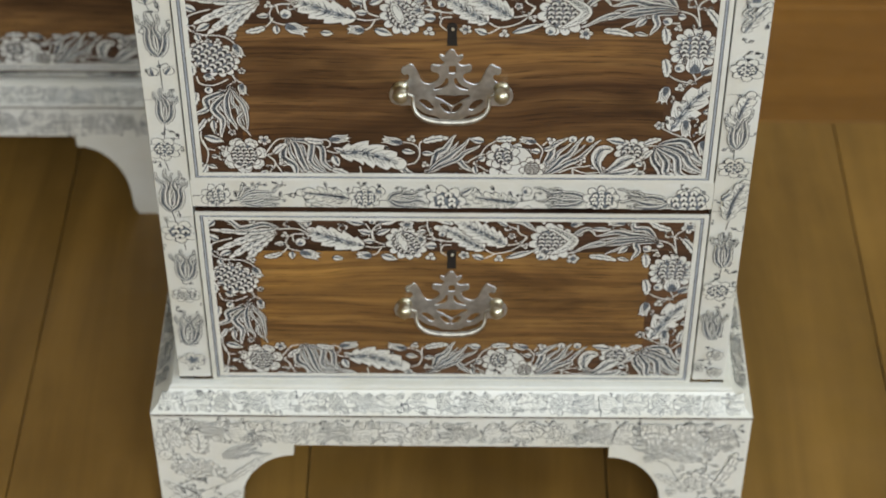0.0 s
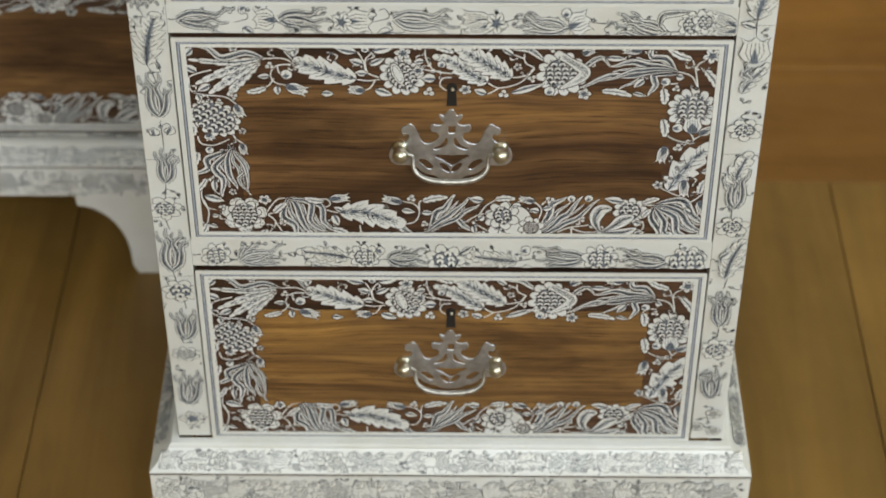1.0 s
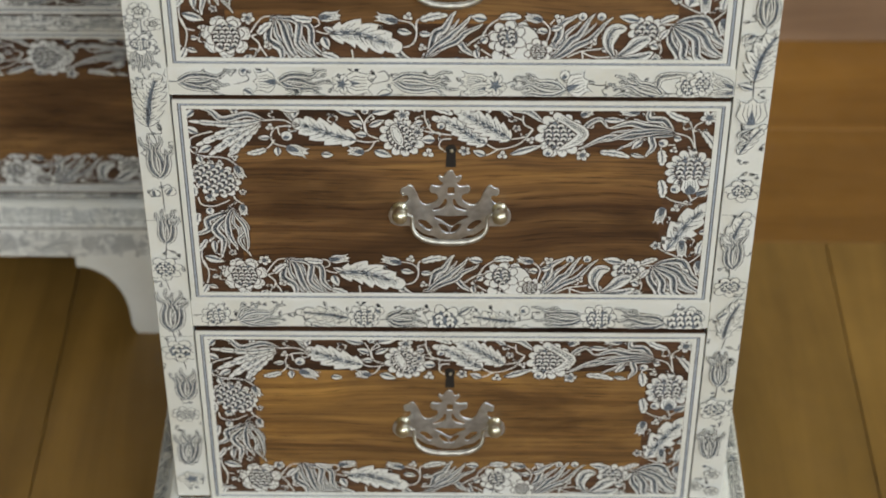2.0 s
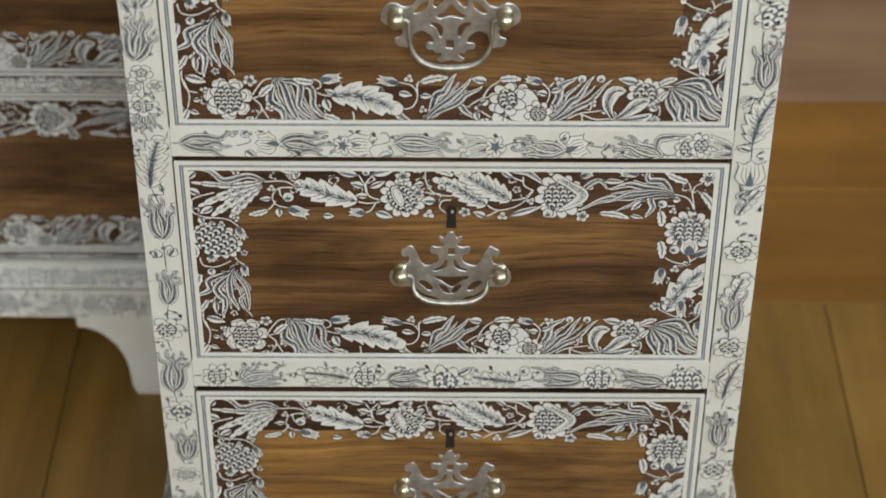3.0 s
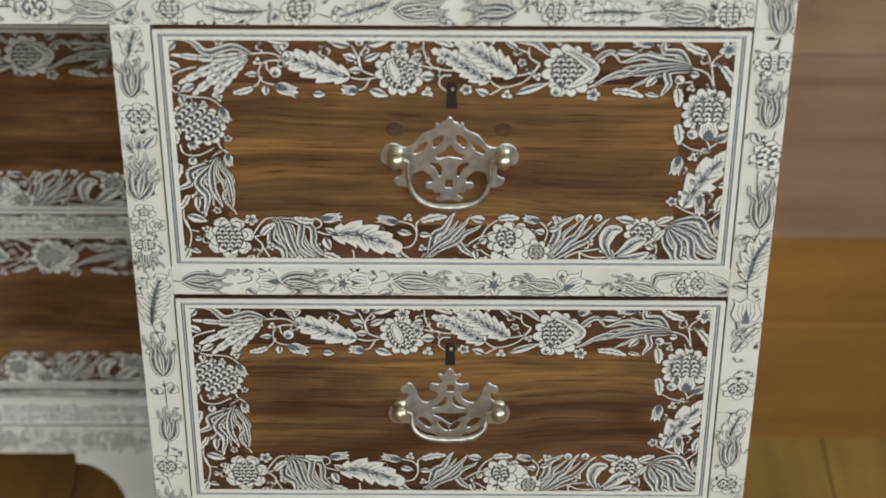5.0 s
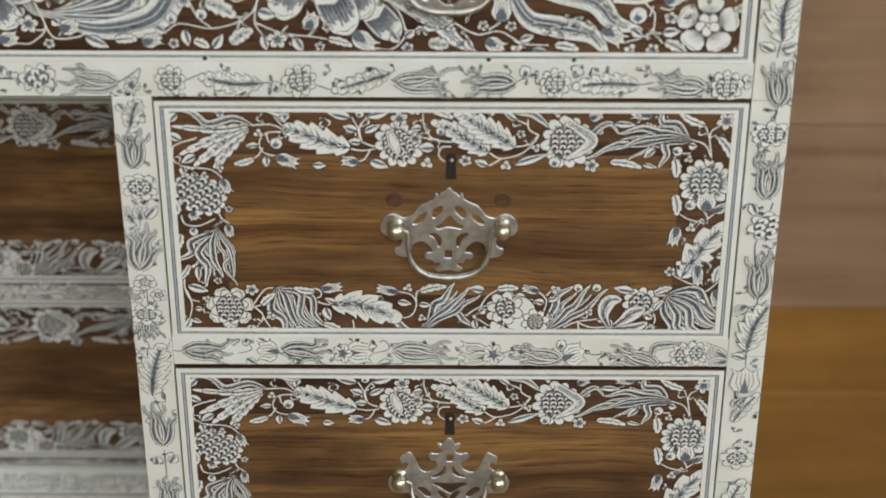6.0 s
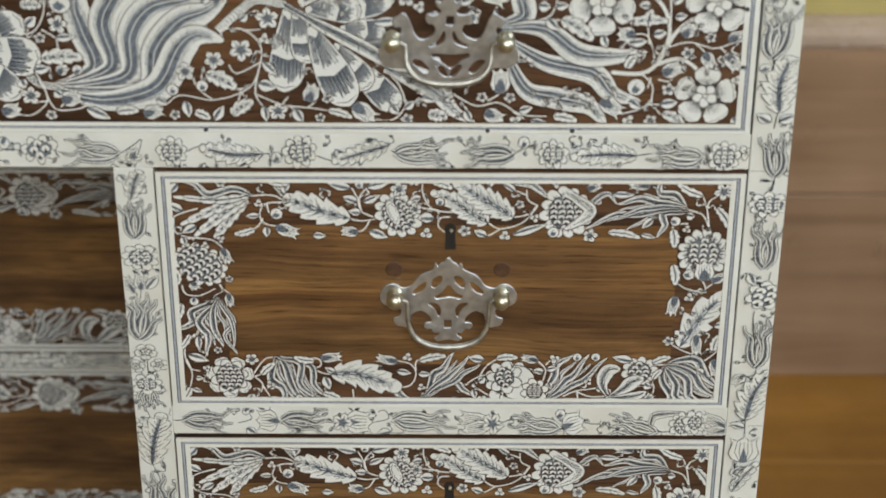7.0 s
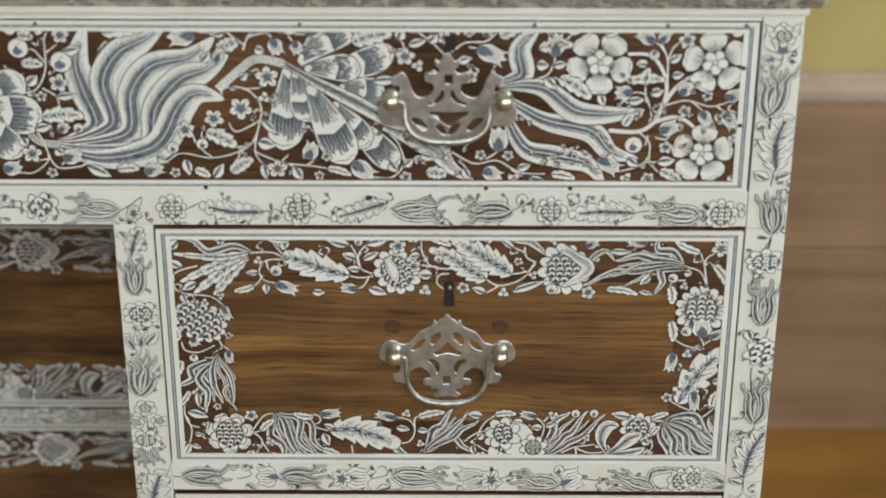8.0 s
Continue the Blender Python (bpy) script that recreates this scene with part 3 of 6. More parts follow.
# ---- the ornament of a small drawer: a running border round a plain field ----
def small_drawer_border():
    b = Board(limits=(0.1394, 0.0631))
    stems = Cut(True, seed=2)
    stems.clip, stems.h, stems.step = (-0.1395, 0.1395, -0.063, 0.063), 0.14, 0.0006
    for x0, x1, z0, z1, n in ((-136, 136, 45, 60, 30), (-136, 136, -60, -47, 26), (-136, -117, -42, 40, 11), (117, 136, -42, 40, 13)):
        stems.sprigs(x0, x1, z0, z1, n, 1.0)
    stems.h, stems.step = 0.2, 0.01
    for run in (
        ((-100.5, 55.5), (-88.9, 55.9), (-81.3, 51.5), (-71.2, 47.1)), ((-82.6, 52.1), (-91.9, 51.4), (-95.7, 46.3), (-94.0, 40.6), (-86.9, 38.4)), ((-91.9, 51.4), (-91.0, 46.4), (-87.7, 45.1)), ((-94.2, 43.1), (-96.6, 39.0), (-99.6, 36.7)),
        ((-50.9, 43.0), (-44.8, 41.8), (-38.1, 42.8)), ((-38.6, 44.1), (-44.7, 47.2), (-46.7, 54.8), (-49.4, 60.4)), ((-44.7, 47.2), (-45.6, 54.8), (-41.6, 60.2)), ((-40.6, 42.1), (-43.5, 37.0), (-47.7, 35.4)),
    ):
        stems.stem(run)
    for run in (
        ((4.1, 46.5), (-8.5, 48.3), (-13.4, 55.6), (-14.0, 62.5)), ((-8.5, 48.3), (-15.4, 49.3)), ((-0.1, 44.2), (-4.8, 43.6), (-6.2, 39.1), (-2.8, 35.6)), ((-8.5, 44.2), (-14.6, 44.2)),
        ((31.2, 44.1), (38.9, 45.7), (43.5, 51.1)), ((18.9, 41.1), (25.2, 37.6), (36.3, 41.2), (43.6, 50.2)), ((43.5, 50.8), (38.7, 54.0), (38.0, 59.6)), ((25.2, 37.6), (19.1, 33.7), (15.4, 34.7)), ((38.1, 56.5), (32.5, 59.0)),
        ((119.6, 48.6), (126.8, 45.5), (130.8, 36.6)), ((130.4, 37.8), (128.4, 49.3), (125.9, 56.9)), ((128.4, 50.0), (129.7, 53.8), (133.4, 56.3)), ((128.7, 50.0), (132.0, 50.3), (134.6, 48.1)), ((119.6, 41.0), (113.2, 40.3), (111.5, 36.8)),
    ):
        stems.stem(run)
    for run in (
        ((-126.8, 48.4), (-138.3, 44.2), (-142.5, 36.5), (-140.1, 26.8)), ((-139.2, 42.9), (-138.9, 35.5), (-133.5, 32.3), (-121.0, 30.8), (-115.1, 25.9)), ((-137.5, 4.4), (-135.8, -0.6), (-128.7, -1.6), (-120.5, 2.5)), ((-118.2, 6.2), (-117.0, 2.8), (-112.9, -0.5)),
        ((-129.5, -22.0), (-137.0, -29.6), (-138.5, -38.3), (-136.1, -45.3), (-131.2, -47.0)), ((-129.4, -19.9), (-133.3, -26.8)), ((-137.7, -40.0), (-135.4, -48.8), (-137.2, -57.7)), ((-103.7, -49.7), (-99.9, -43.4), (-96.1, -39.1), (-91.4, -38.4)), ((-103.2, -50.4), (-98.1, -48.6)),
        ((-102.6, -50.4), (-98.7, -54.7), (-99.5, -59.3), (-102.3, -62.9)), ((-98.7, -55.7), (-94.9, -62.9)), ((-74.4, -43.9), (-67.2, -47.8), (-61.3, -48.8)), ((-81.6, -39.7), (-69.8, -39.0), (-67.6, -43.2), (-73.0, -45.7)),
    ):
        stems.stem(run)
    for run in (
        ((-18.8, -64.3), (-29.1, -57.9), (-20.8, -55.3), (-17.8, -48.2), (-20.7, -42.2), (-28.3, -40.2)), ((-17.8, -46.4), (-17.8, -41.2), (-14.9, -38.7)), ((-51.3, -58.0), (-51.1, -63.7), (-55.3, -65.5)), ((-51.1, -62.6), (-48.8, -65.9)),
        ((7.8, -55.2), (15.1, -49.8), (21.5, -48.7)), ((15.7, -49.8), (19.1, -43.4), (24.3, -39.2)), ((12.2, -55.1), (18.2, -59.8), (25.6, -64.7)), ((45.7, -39.8), (50.2, -45.4), (48.7, -53.2)), ((50.1, -42.6), (52.4, -39.7)), ((59.6, -62.0), (66.9, -58.4), (77.1, -56.6), (81.4, -53.0)),
        ((66.9, -58.8), (74.4, -62.0), (84.7, -61.2)), ((67.2, -59.5), (67.4, -63.8), (63.9, -66.0)), ((113.0, -42.2), (105.7, -42.3), (102.3, -44.0)), ((100.4, -51.1), (106.4, -52.9), (107.6, -58.2), (105.5, -61.8)), ((130.6, -42.1), (128.8, -37.2), (120.9, -33.1), (114.2, -29.0)), ((130.5, -41.4), (135.2, -37.9), (139.5, -33.3)),
    ):
        stems.stem(run)
    for run in (((128.8, 8.4), (130.8, 3.8), (128.8, 0.4)), ((130.8, 3.8), (134.1, 6.4)), ((127.3, 1.7), (120.6, 3.7), (115.8, 7.0)), ((128.7, 1.7), (122.5, 0.4))):
        stems.stem(run)
    b.pieces.append(("scrollwork", stems.mesh("scrollwork", INLAID), (0.0, 0.0)))

    # the upper run
    def serrated_tulip(c):
        c.leaf([(-100.6, 55.2), (-110.4, 43.7), (-119.2, 31.4)], 7.1, 6)
        c.leaf([(-100.5, 55.5), (-113.0, 46.2), (-129.3, 32.7)], 7.1, 7)
        c.leaf([(-100.5, 55.5), (-115.6, 49.4), (-136.1, 39.1)], 6.5, 7)
        c.leaf([(-100.5, 55.8), (-116.8, 53.2), (-138.9, 55.0)], 5.0, 6)
        c.blade([(-98.9, 55.8), (-108.1, 59.5), (-120.7, 56.3), (-127.3, 62.0), (-134.9, 63.8)], 3.9)
    b.add("inlay_flower", serrated_tulip)

    def long_leaf(c):
        c.blade([(-72.4, 50.3), (-79.3, 53.4), (-84.6, 57.8), (-89.6, 63.4)], 3.3)
        c.leaf([(-50.3, 43.0), (-62.8, 46.5), (-75.2, 51.5), (-83.9, 54.6)], 17.2, 5)
    b.add("inlay_leaf", long_leaf)
    b.add("inlay_flower", lambda c: (c.scales((-26.3, 45.4), 9.8, 11.9, 0.5, 12), c.shape(oval((-28.8, 46.7), 2.7, 7.1, 0.35, 14)), c.ink(oval((-28.8, 46.7), 1.8, 5.6, 0.35, 14))))

    def leaf_pair(c):
        c.leaf([(18.9, 41.1), (9.7, 46.8), (0.4, 53.8), (-10.1, 58.1)], 13.1, 7, fat=0.35)
        c.leaf([(31.7, 44.1), (22.1, 50.7), (12.3, 57.0), (1.5, 63.8)], 16.0, 7, fat=0.42)
    b.add("inlay_leaf", leaf_pair)

    def artichoke(c):
        c.blade([(66.8, 45.2), (72.6, 54.1), (78.8, 57.3), (83.2, 51.6)], 3.0)
        c.scales((57.9, 47.1), 11.2, 12.6, 0.0, 12, 2.6)
        c.blade([(57.4, 58.5), (63.7, 54.1), (70.1, 48.4), (65.6, 42.6), (57.1, 37.5)], 5.9, 0.5, 0.8, 0.0)
    b.add("inlay_flower", artichoke)
    b.add("inlay_petal", lambda c: c.blade([(31.9, 62.7), (39.9, 62.4), (44.7, 59.0), (49.2, 54.6)], 3.6))

    def swirl_tulip(c):
        c.tuft((
            ([(119.1, 48.0), (97.4, 47.3), (82.2, 44.6), (66.0, 38.2)], 3.9),
            ([(119.1, 47.4), (107.5, 46.7), (107.4, 39.7), (104.4, 32.9)], 4.5),
            ([(119.0, 48.6), (102.8, 50.5), (94.6, 47.9), (80.9, 43.4)], 3.6),
            ([(119.0, 49.0), (112.9, 56.2), (105.0, 58.4), (104.0, 64.9)], 5.0),
            ([(119.6, 48.6), (105.4, 53.0), (94.2, 54.2), (83.2, 52.3)], 4.8),
        ))
    b.add("inlay_flower", swirl_tulip)
    for p, q, w, kind in (
        ((-81.3, 50.8), (-83.3, 55.3), 2.7, "trefoil"), ((-89.9, 45.1), (-84.8, 46.4), 5.9, "ball"), ((-87.7, 38.1), (-76.4, 34.2), 7.1, "bud"), ((-92.8, 38.3), (-92.7, 32.5), 3.9, "leaf"), ((-98.7, 37.0), (-109.0, 34.1), 4.5, "tooth"), ((-96.1, 44.7), (-102.8, 44.4), 3.3, "leaf"),
        ((-97.9, 52.7), (-94.1, 50.1), 4.5, "trefoil"), ((-49.9, 60.4), (-61.5, 62.9), 5.0, "leaf"), ((-82.1, 64.7), (-83.3, 57.1), 5.0, "leaf"), ((-46.8, 52.9), (-53.9, 55.4), 4.5, "leaf"), ((-43.5, 52.0), (-35.1, 56.4), 3.9, "leaf"), ((-41.6, 60.5), (-29.4, 64.3), 5.0, "leaf"),
        ((-44.7, 46.6), (-51.4, 47.2), 3.9, "leaf"), ((-47.1, 61.7), (-43.8, 62.7), 4.2, "ball"), ((-46.6, 35.4), (-55.3, 36.3), 5.9, "bud"), ((-41.0, 36.0), (-31.5, 32.5), 5.0, "leaf"), ((-69.4, 33.6), (-62.9, 33.3), 3.9, "leaf"), ((-91.3, 63.4), (-80.3, 61.6), 3.0, "leaf"),
    ):
        b.bud(p, q, w, kind)
    for p, q, w, kind in (
        ((-20.1, 50.5), (-15.4, 46.7), 7.1, "star"), ((-8.5, 43.9), (-16.3, 43.8), 5.6, "leaf"), ((-9.6, 35.9), (-14.6, 33.9), 5.9, "trefoil"), ((-14.6, 55.0), (-20.1, 54.3), 3.6, "leaf"), ((-9.0, 63.8), (0.9, 60.1), 4.8, "tooth"), ((-27.8, 61.8), (-23.4, 57.4), 8.3, "star"),
        ((-20.0, 65.0), (-16.2, 62.5), 4.8, "trefoil"), ((-6.8, 51.2), (-4.0, 54.4), 4.2, "ball"), ((5.0, 37.9), (9.5, 35.0), 6.5, "star"), ((18.5, 33.7), (11.7, 36.6), 4.2, "leaf"), ((26.1, 34.7), (28.9, 32.8), 5.3, "trefoil"), ((33.3, 50.1), (36.0, 52.7), 4.8, "star"),
        ((41.7, 45.7), (43.0, 41.9), 4.5, "trefoil"), ((31.4, 34.1), (49.2, 40.6), 4.2, "leaf"), ((32.5, 59.0), (25.5, 63.9), 3.3, "leaf"), ((49.9, 34.9), (53.8, 36.8), 5.6, "ball"), ((67.3, 33.7), (73.5, 34.3), 7.7, "star"), ((51.0, 61.6), (54.2, 64.1), 4.2, "trefoil"),
    ):
        b.bud(p, q, w, kind)
    for p, q, w, kind in (
        ((79.6, 36.0), (95.7, 32.8), 4.8, "tooth"), ((95.9, 34.8), (103.6, 32.9), 2.7, "leaf"), ((101.8, 44.1), (96.3, 38.3), 3.9, "leaf"), ((111.0, 43.5), (115.1, 41.0), 5.0, "ball"), ((118.4, 45.5), (122.6, 44.8), 4.2, "leaf"), ((125.9, 56.6), (113.0, 63.1), 5.0, "tooth"),
        ((133.5, 55.7), (139.0, 62.0), 9.5, "star"), ((133.4, 50.0), (141.8, 36.0), 5.6, "tooth"), ((80.7, 57.3), (91.8, 56.7), 3.6, "leaf"), ((99.3, 61.8), (88.8, 62.4), 4.8, "bud"), ((19.2, 61.4), (20.2, 64.5), 3.3, "leaf"), ((10.3, 62.6), (12.5, 65.1), 3.6, "trefoil"), ((-136.1, 62.5), (-140.9, 56.9), 4.5, "leaf"), ((-134.4, 47.4), (-141.9, 51.5), 4.5, "leaf"),
        ((-128.0, 39.1), (-135.3, 34.6), 4.5, "leaf"), ((-116.2, 62.0), (-112.8, 63.3), 5.3, "star"), ((68.4, 59.8), (74.9, 62.9), 5.0, "bud"), ((117.5, 39.1), (120.5, 36.5), 4.2, "trefoil"),
    ):
        b.bud(p, q, w, kind)

    # the sides
    b.add("inlay_flower", lambda c: c.scales((-127.5, 17.0), 14.2, 10.4, -0.62, 15, 2.9, 0.84))
    b.add("inlay_flower", lambda c: (c.scales((128.4, 24.2), 12.0, 12.0, 0.0, 14, 2.9, 0.66), c.bud((129.9, 8.4), (129.0, 19.6), 10.1, "bud")))

    def hanging_tulip(c):
        c.tuft((
            ([(-118.8, -2.9), (-112.4, -15.7), (-116.4, -26.0), (-111.2, -37.1)], 2.7),
            ([(-118.8, -2.9), (-132.2, -10.7), (-134.1, -17.5), (-143.0, -23.8)], 5.0),
            ([(-118.8, -2.9), (-115.6, -12.3), (-112.0, -19.8), (-113.3, -32.9)], 3.0),
            ([(-118.8, -2.9), (-129.1, -15.8), (-126.3, -26.1), (-126.5, -37.9)], 5.0),
            ([(-118.8, -2.9), (-123.2, -14.1), (-121.4, -22.6), (-118.5, -32.3)], 4.5),
        ))
    b.add("inlay_flower", hanging_tulip)
    b.add("inlay_leaf", lambda c: c.leaf([(119.6, -31.7), (125.2, -20.6), (132.9, -8.3), (143.0, 1.2)], 19.0, 4, 0.45))
    for p, q, w, kind in (
        ((112.0, 37.7), (113.2, 27.4), 5.9, "tooth"), ((113.3, 17.6), (115.0, 5.7), 5.9, "tooth"), ((119.9, 13.0), (123.5, 10.4), 5.6, "ball"), ((133.4, 7.8), (143.2, 12.5), 5.6, "bud"), ((120.9, -0.3), (124.5, -3.0), 5.0, "trefoil"), ((115.8, -1.0), (113.7, -12.5), 6.2, "bud"),
        ((111.7, -26.2), (115.9, -29.0), 5.9, "star"), ((137.2, -33.7), (139.4, -24.0), 5.3, "tooth"), ((138.2, -38.6), (140.0, -49.8), 6.5, "bud"), ((127.8, -24.1), (128.7, -36.5), 5.9, "bud"), ((136.6, -18.5), (144.0, -17.1), 4.2, "leaf"), ((142.0, 30.5), (139.8, 26.2), 4.2, "trefoil"), ((144.1, 22.3), (141.5, 19.1), 3.9, "leaf"),
    ):
        b.bud(p, q, w, kind)
    for p, q, w, kind in (
        ((-115.7, 25.6), (-112.2, 17.1), 5.3, "bud"), ((-126.7, 29.1), (-121.8, 25.9), 4.2, "trefoil"), ((-135.5, 32.3), (-134.1, 27.5), 3.9, "leaf"), ((-114.3, 10.5), (-111.7, 5.9), 4.2, "star"), ((-140.5, 13.7), (-139.2, 5.1), 5.0, "tooth"), ((-131.6, 6.4), (-130.2, 1.8), 5.9, "bud"), ((-130.3, -3.6), (-133.1, -6.3), 4.5, "ball"), ((-138.3, -6.3), (-141.9, -16.5), 5.0, "tooth"),
        ((-113.8, -0.5), (-113.1, -8.2), 4.8, "bud"), ((-130.9, -25.4), (-130.9, -34.4), 3.6, "leaf"), ((-134.9, -24.7), (-142.0, -34.5), 3.9, "tooth"), ((-137.0, -37.2), (-126.1, -40.7), 5.0, "leaf"), ((-122.7, -33.0), (-119.3, -35.1), 4.5, "star"), ((-128.0, -43.5), (-127.1, -47.0), 3.9, "trefoil"), ((-143.7, -48.9), (-139.3, -49.9), 3.3, "leaf"), ((-143.6, -56.0), (-138.3, -56.3), 3.3, "leaf"), ((-136.6, -57.0), (-141.3, -64.9), 4.5, "tooth"), ((-133.8, -51.3), (-129.7, -51.3), 3.0, "leaf"), ((-136.0, -57.7), (-130.8, -59.8), 3.0, "leaf"),
        ((-114.0, 30.2), (-118.1, 32.4), 3.9, "trefoil"), ((-145.2, -45.4), (-140.2, -42.2), 3.0, "leaf"), ((-144.3, 1.0), (-140.7, -1.0), 4.2, "bud"),
    ):
        b.bud(p, q, w, kind)

    # the lower run
    b.add("inlay_flower", lambda c: (c.rosette((-115.5, -50.5), 12.8, 7, 0.2), c.scales((-115.5, -50.5), 7.4, 8.3, 0.0, 8, 2.3, 0.95)))

    def drooping_tulip(c):
        c.tuft((
            ([(-91.4, -38.1), (-74.4, -43.2), (-70.4, -55.6), (-61.8, -66.7)], 4.2),
            ([(-91.4, -38.1), (-93.7, -50.4), (-88.2, -58.2), (-86.2, -66.8)], 5.6),
            ([(-91.4, -38.1), (-79.3, -41.5), (-77.8, -55.6), (-66.6, -66.7)], 4.5),
            ([(-91.4, -38.1), (-85.3, -45.0), (-82.9, -58.2), (-74.9, -66.7)], 4.8),
        ))
    b.add("inlay_flower", drooping_tulip)

    def broad_leaf(c):
        c.blade([(-40.8, -50.1), (-30.6, -56.4), (-24.7, -62.5), (-16.7, -66.8)], 4.5)
        c.leaf([(-62.5, -48.8), (-50.1, -48.0), (-37.9, -52.2), (-25.6, -57.8)], 19.6, 5, 0.4)
    b.add("inlay_leaf", broad_leaf)

    def fan_tulip(c):
        c.tuft((
            ([(-13.8, -63.5), (0.4, -53.4), (7.8, -57.7), (12.9, -63.4)], 4.2),
            ([(-13.8, -63.5), (0.4, -53.4), (7.7, -48.1), (15.6, -41.7)], 3.9),
            ([(-13.8, -63.5), (-8.4, -49.9), (-4.0, -44.6), (2.6, -35.1)], 5.3),
            ([(-13.8, -63.5), (-4.0, -51.7), (1.8, -48.1), (9.7, -36.5)], 4.5),
        ))
    b.add("inlay_flower", fan_tulip)
    b.add("inlay_flower", lambda c: (c.scales((31.3, -53.3), 10.7, 11.9, 0.3, 11), c.shape(oval((36.3, -53.9), 8.9, 11.3, 0.2, 18)), c.scales((44.7, -58.5), 5.3, 5.9, 0.0, 8), c.scales((28.6, -49.7), 6.5, 7.7, 0.2, 7, 2.4), c.ink(oval((38.6, -50.4), 5.9, 7.7, 0.4, 16)[:9])))

    def second_fan(c):
        c.tuft((
            ([(50.2, -63.2), (62.4, -57.4), (71.0, -50.2), (82.7, -38.2)], 4.2),
            ([(50.2, -63.2), (53.9, -50.3), (56.6, -42.5), (63.9, -36.2)], 5.3),
            ([(50.2, -63.2), (60.8, -53.1), (65.0, -47.8), (73.3, -36.1)], 4.8),
        ))
    b.add("inlay_flower", second_fan)

    def iris(c):
        c.scales((99.5, -46.5), 7.7, 7.7, 0.0, 10, 2.5)
        c.blade([(83.9, -62.3), (80.5, -53.7), (83.1, -45.9), (89.5, -44.5)], 7.7, 0.6, 0.3, 0.3)
        c.blade([(83.9, -62.3), (91.3, -57.2), (96.1, -52.9), (102.1, -50.0)], 7.7, 0.6, 0.3, 0.3)
        c.blade([(83.9, -62.3), (92.2, -62.2), (98.1, -61.5), (103.8, -58.6)], 5.3, 0.6, 0.3, 0.2)
    b.add("inlay_flower", iris)

    def corner_tulip(c):
        c.tuft((
            ([(113.0, -42.2), (111.7, -52.8), (117.3, -61.7), (110.8, -67.2)], 5.0),
            ([(113.0, -42.2), (128.9, -38.6), (134.1, -49.9), (144.9, -55.5)], 6.5),
            ([(113.0, -42.2), (118.2, -52.8), (120.2, -61.7), (128.6, -67.1)], 5.3),
            ([(113.0, -42.2), (128.1, -47.4), (132.6, -57.0), (143.6, -61.2)], 5.6),
            ([(113.0, -42.2), (123.3, -49.9), (127.6, -61.7), (137.5, -67.0)], 5.6),
        ))
    b.add("inlay_flower", corner_tulip)
    for p, q, w, kind in (
        ((-101.0, -42.7), (-106.5, -36.4), 7.1, "star"), ((-99.0, -49.0), (-91.6, -41.9), 4.8, "tooth"), ((-96.9, -54.7), (-92.2, -55.3), 4.5, "trefoil"), ((-96.1, -63.2), (-87.3, -66.1), 3.9, "leaf"), ((-106.3, -65.5), (-103.1, -61.1), 4.8, "leaf"), ((-71.0, -40.4), (-81.5, -38.3), 5.0, "tooth"), ((-80.8, -64.6), (-78.3, -61.7), 3.6, "ball"), ((-67.5, -39.0), (-56.3, -37.5), 5.9, "bud"),
        ((-60.1, -47.4), (-65.6, -44.6), 3.3, "leaf"), ((-66.1, -50.2), (-63.1, -58.0), 4.8, "leaf"), ((-67.0, -60.2), (-56.5, -65.2), 4.8, "tooth"), ((-27.5, -40.9), (-38.8, -38.1), 5.6, "bud"), ((-23.6, -36.6), (-20.7, -39.4), 4.8, "trefoil"), ((-16.0, -40.1), (-2.0, -37.2), 5.3, "tooth"), ((-27.8, -46.5), (-20.2, -47.9), 3.9, "leaf"), ((-16.7, -48.2), (-9.9, -48.5), 3.6, "leaf"),
        ((-17.3, -55.7), (-12.6, -57.1), 4.2, "trefoil"), ((-35.1, -62.2), (-35.1, -67.2), 3.9, "leaf"), ((-27.4, -62.1), (-25.6, -67.2), 4.2, "ball"), ((-14.4, -63.5), (-13.2, -67.8), 4.2, "bud"), ((-5.5, -63.5), (-4.3, -67.8), 3.9, "leaf"), ((2.2, -62.0), (4.0, -67.7), 3.9, "leaf"), ((-47.0, -64.4), (-40.5, -66.5), 3.6, "leaf"), ((-70.6, -62.4), (-72.0, -67.4), 3.6, "leaf"),
    ):
        b.bud(p, q, w, kind)
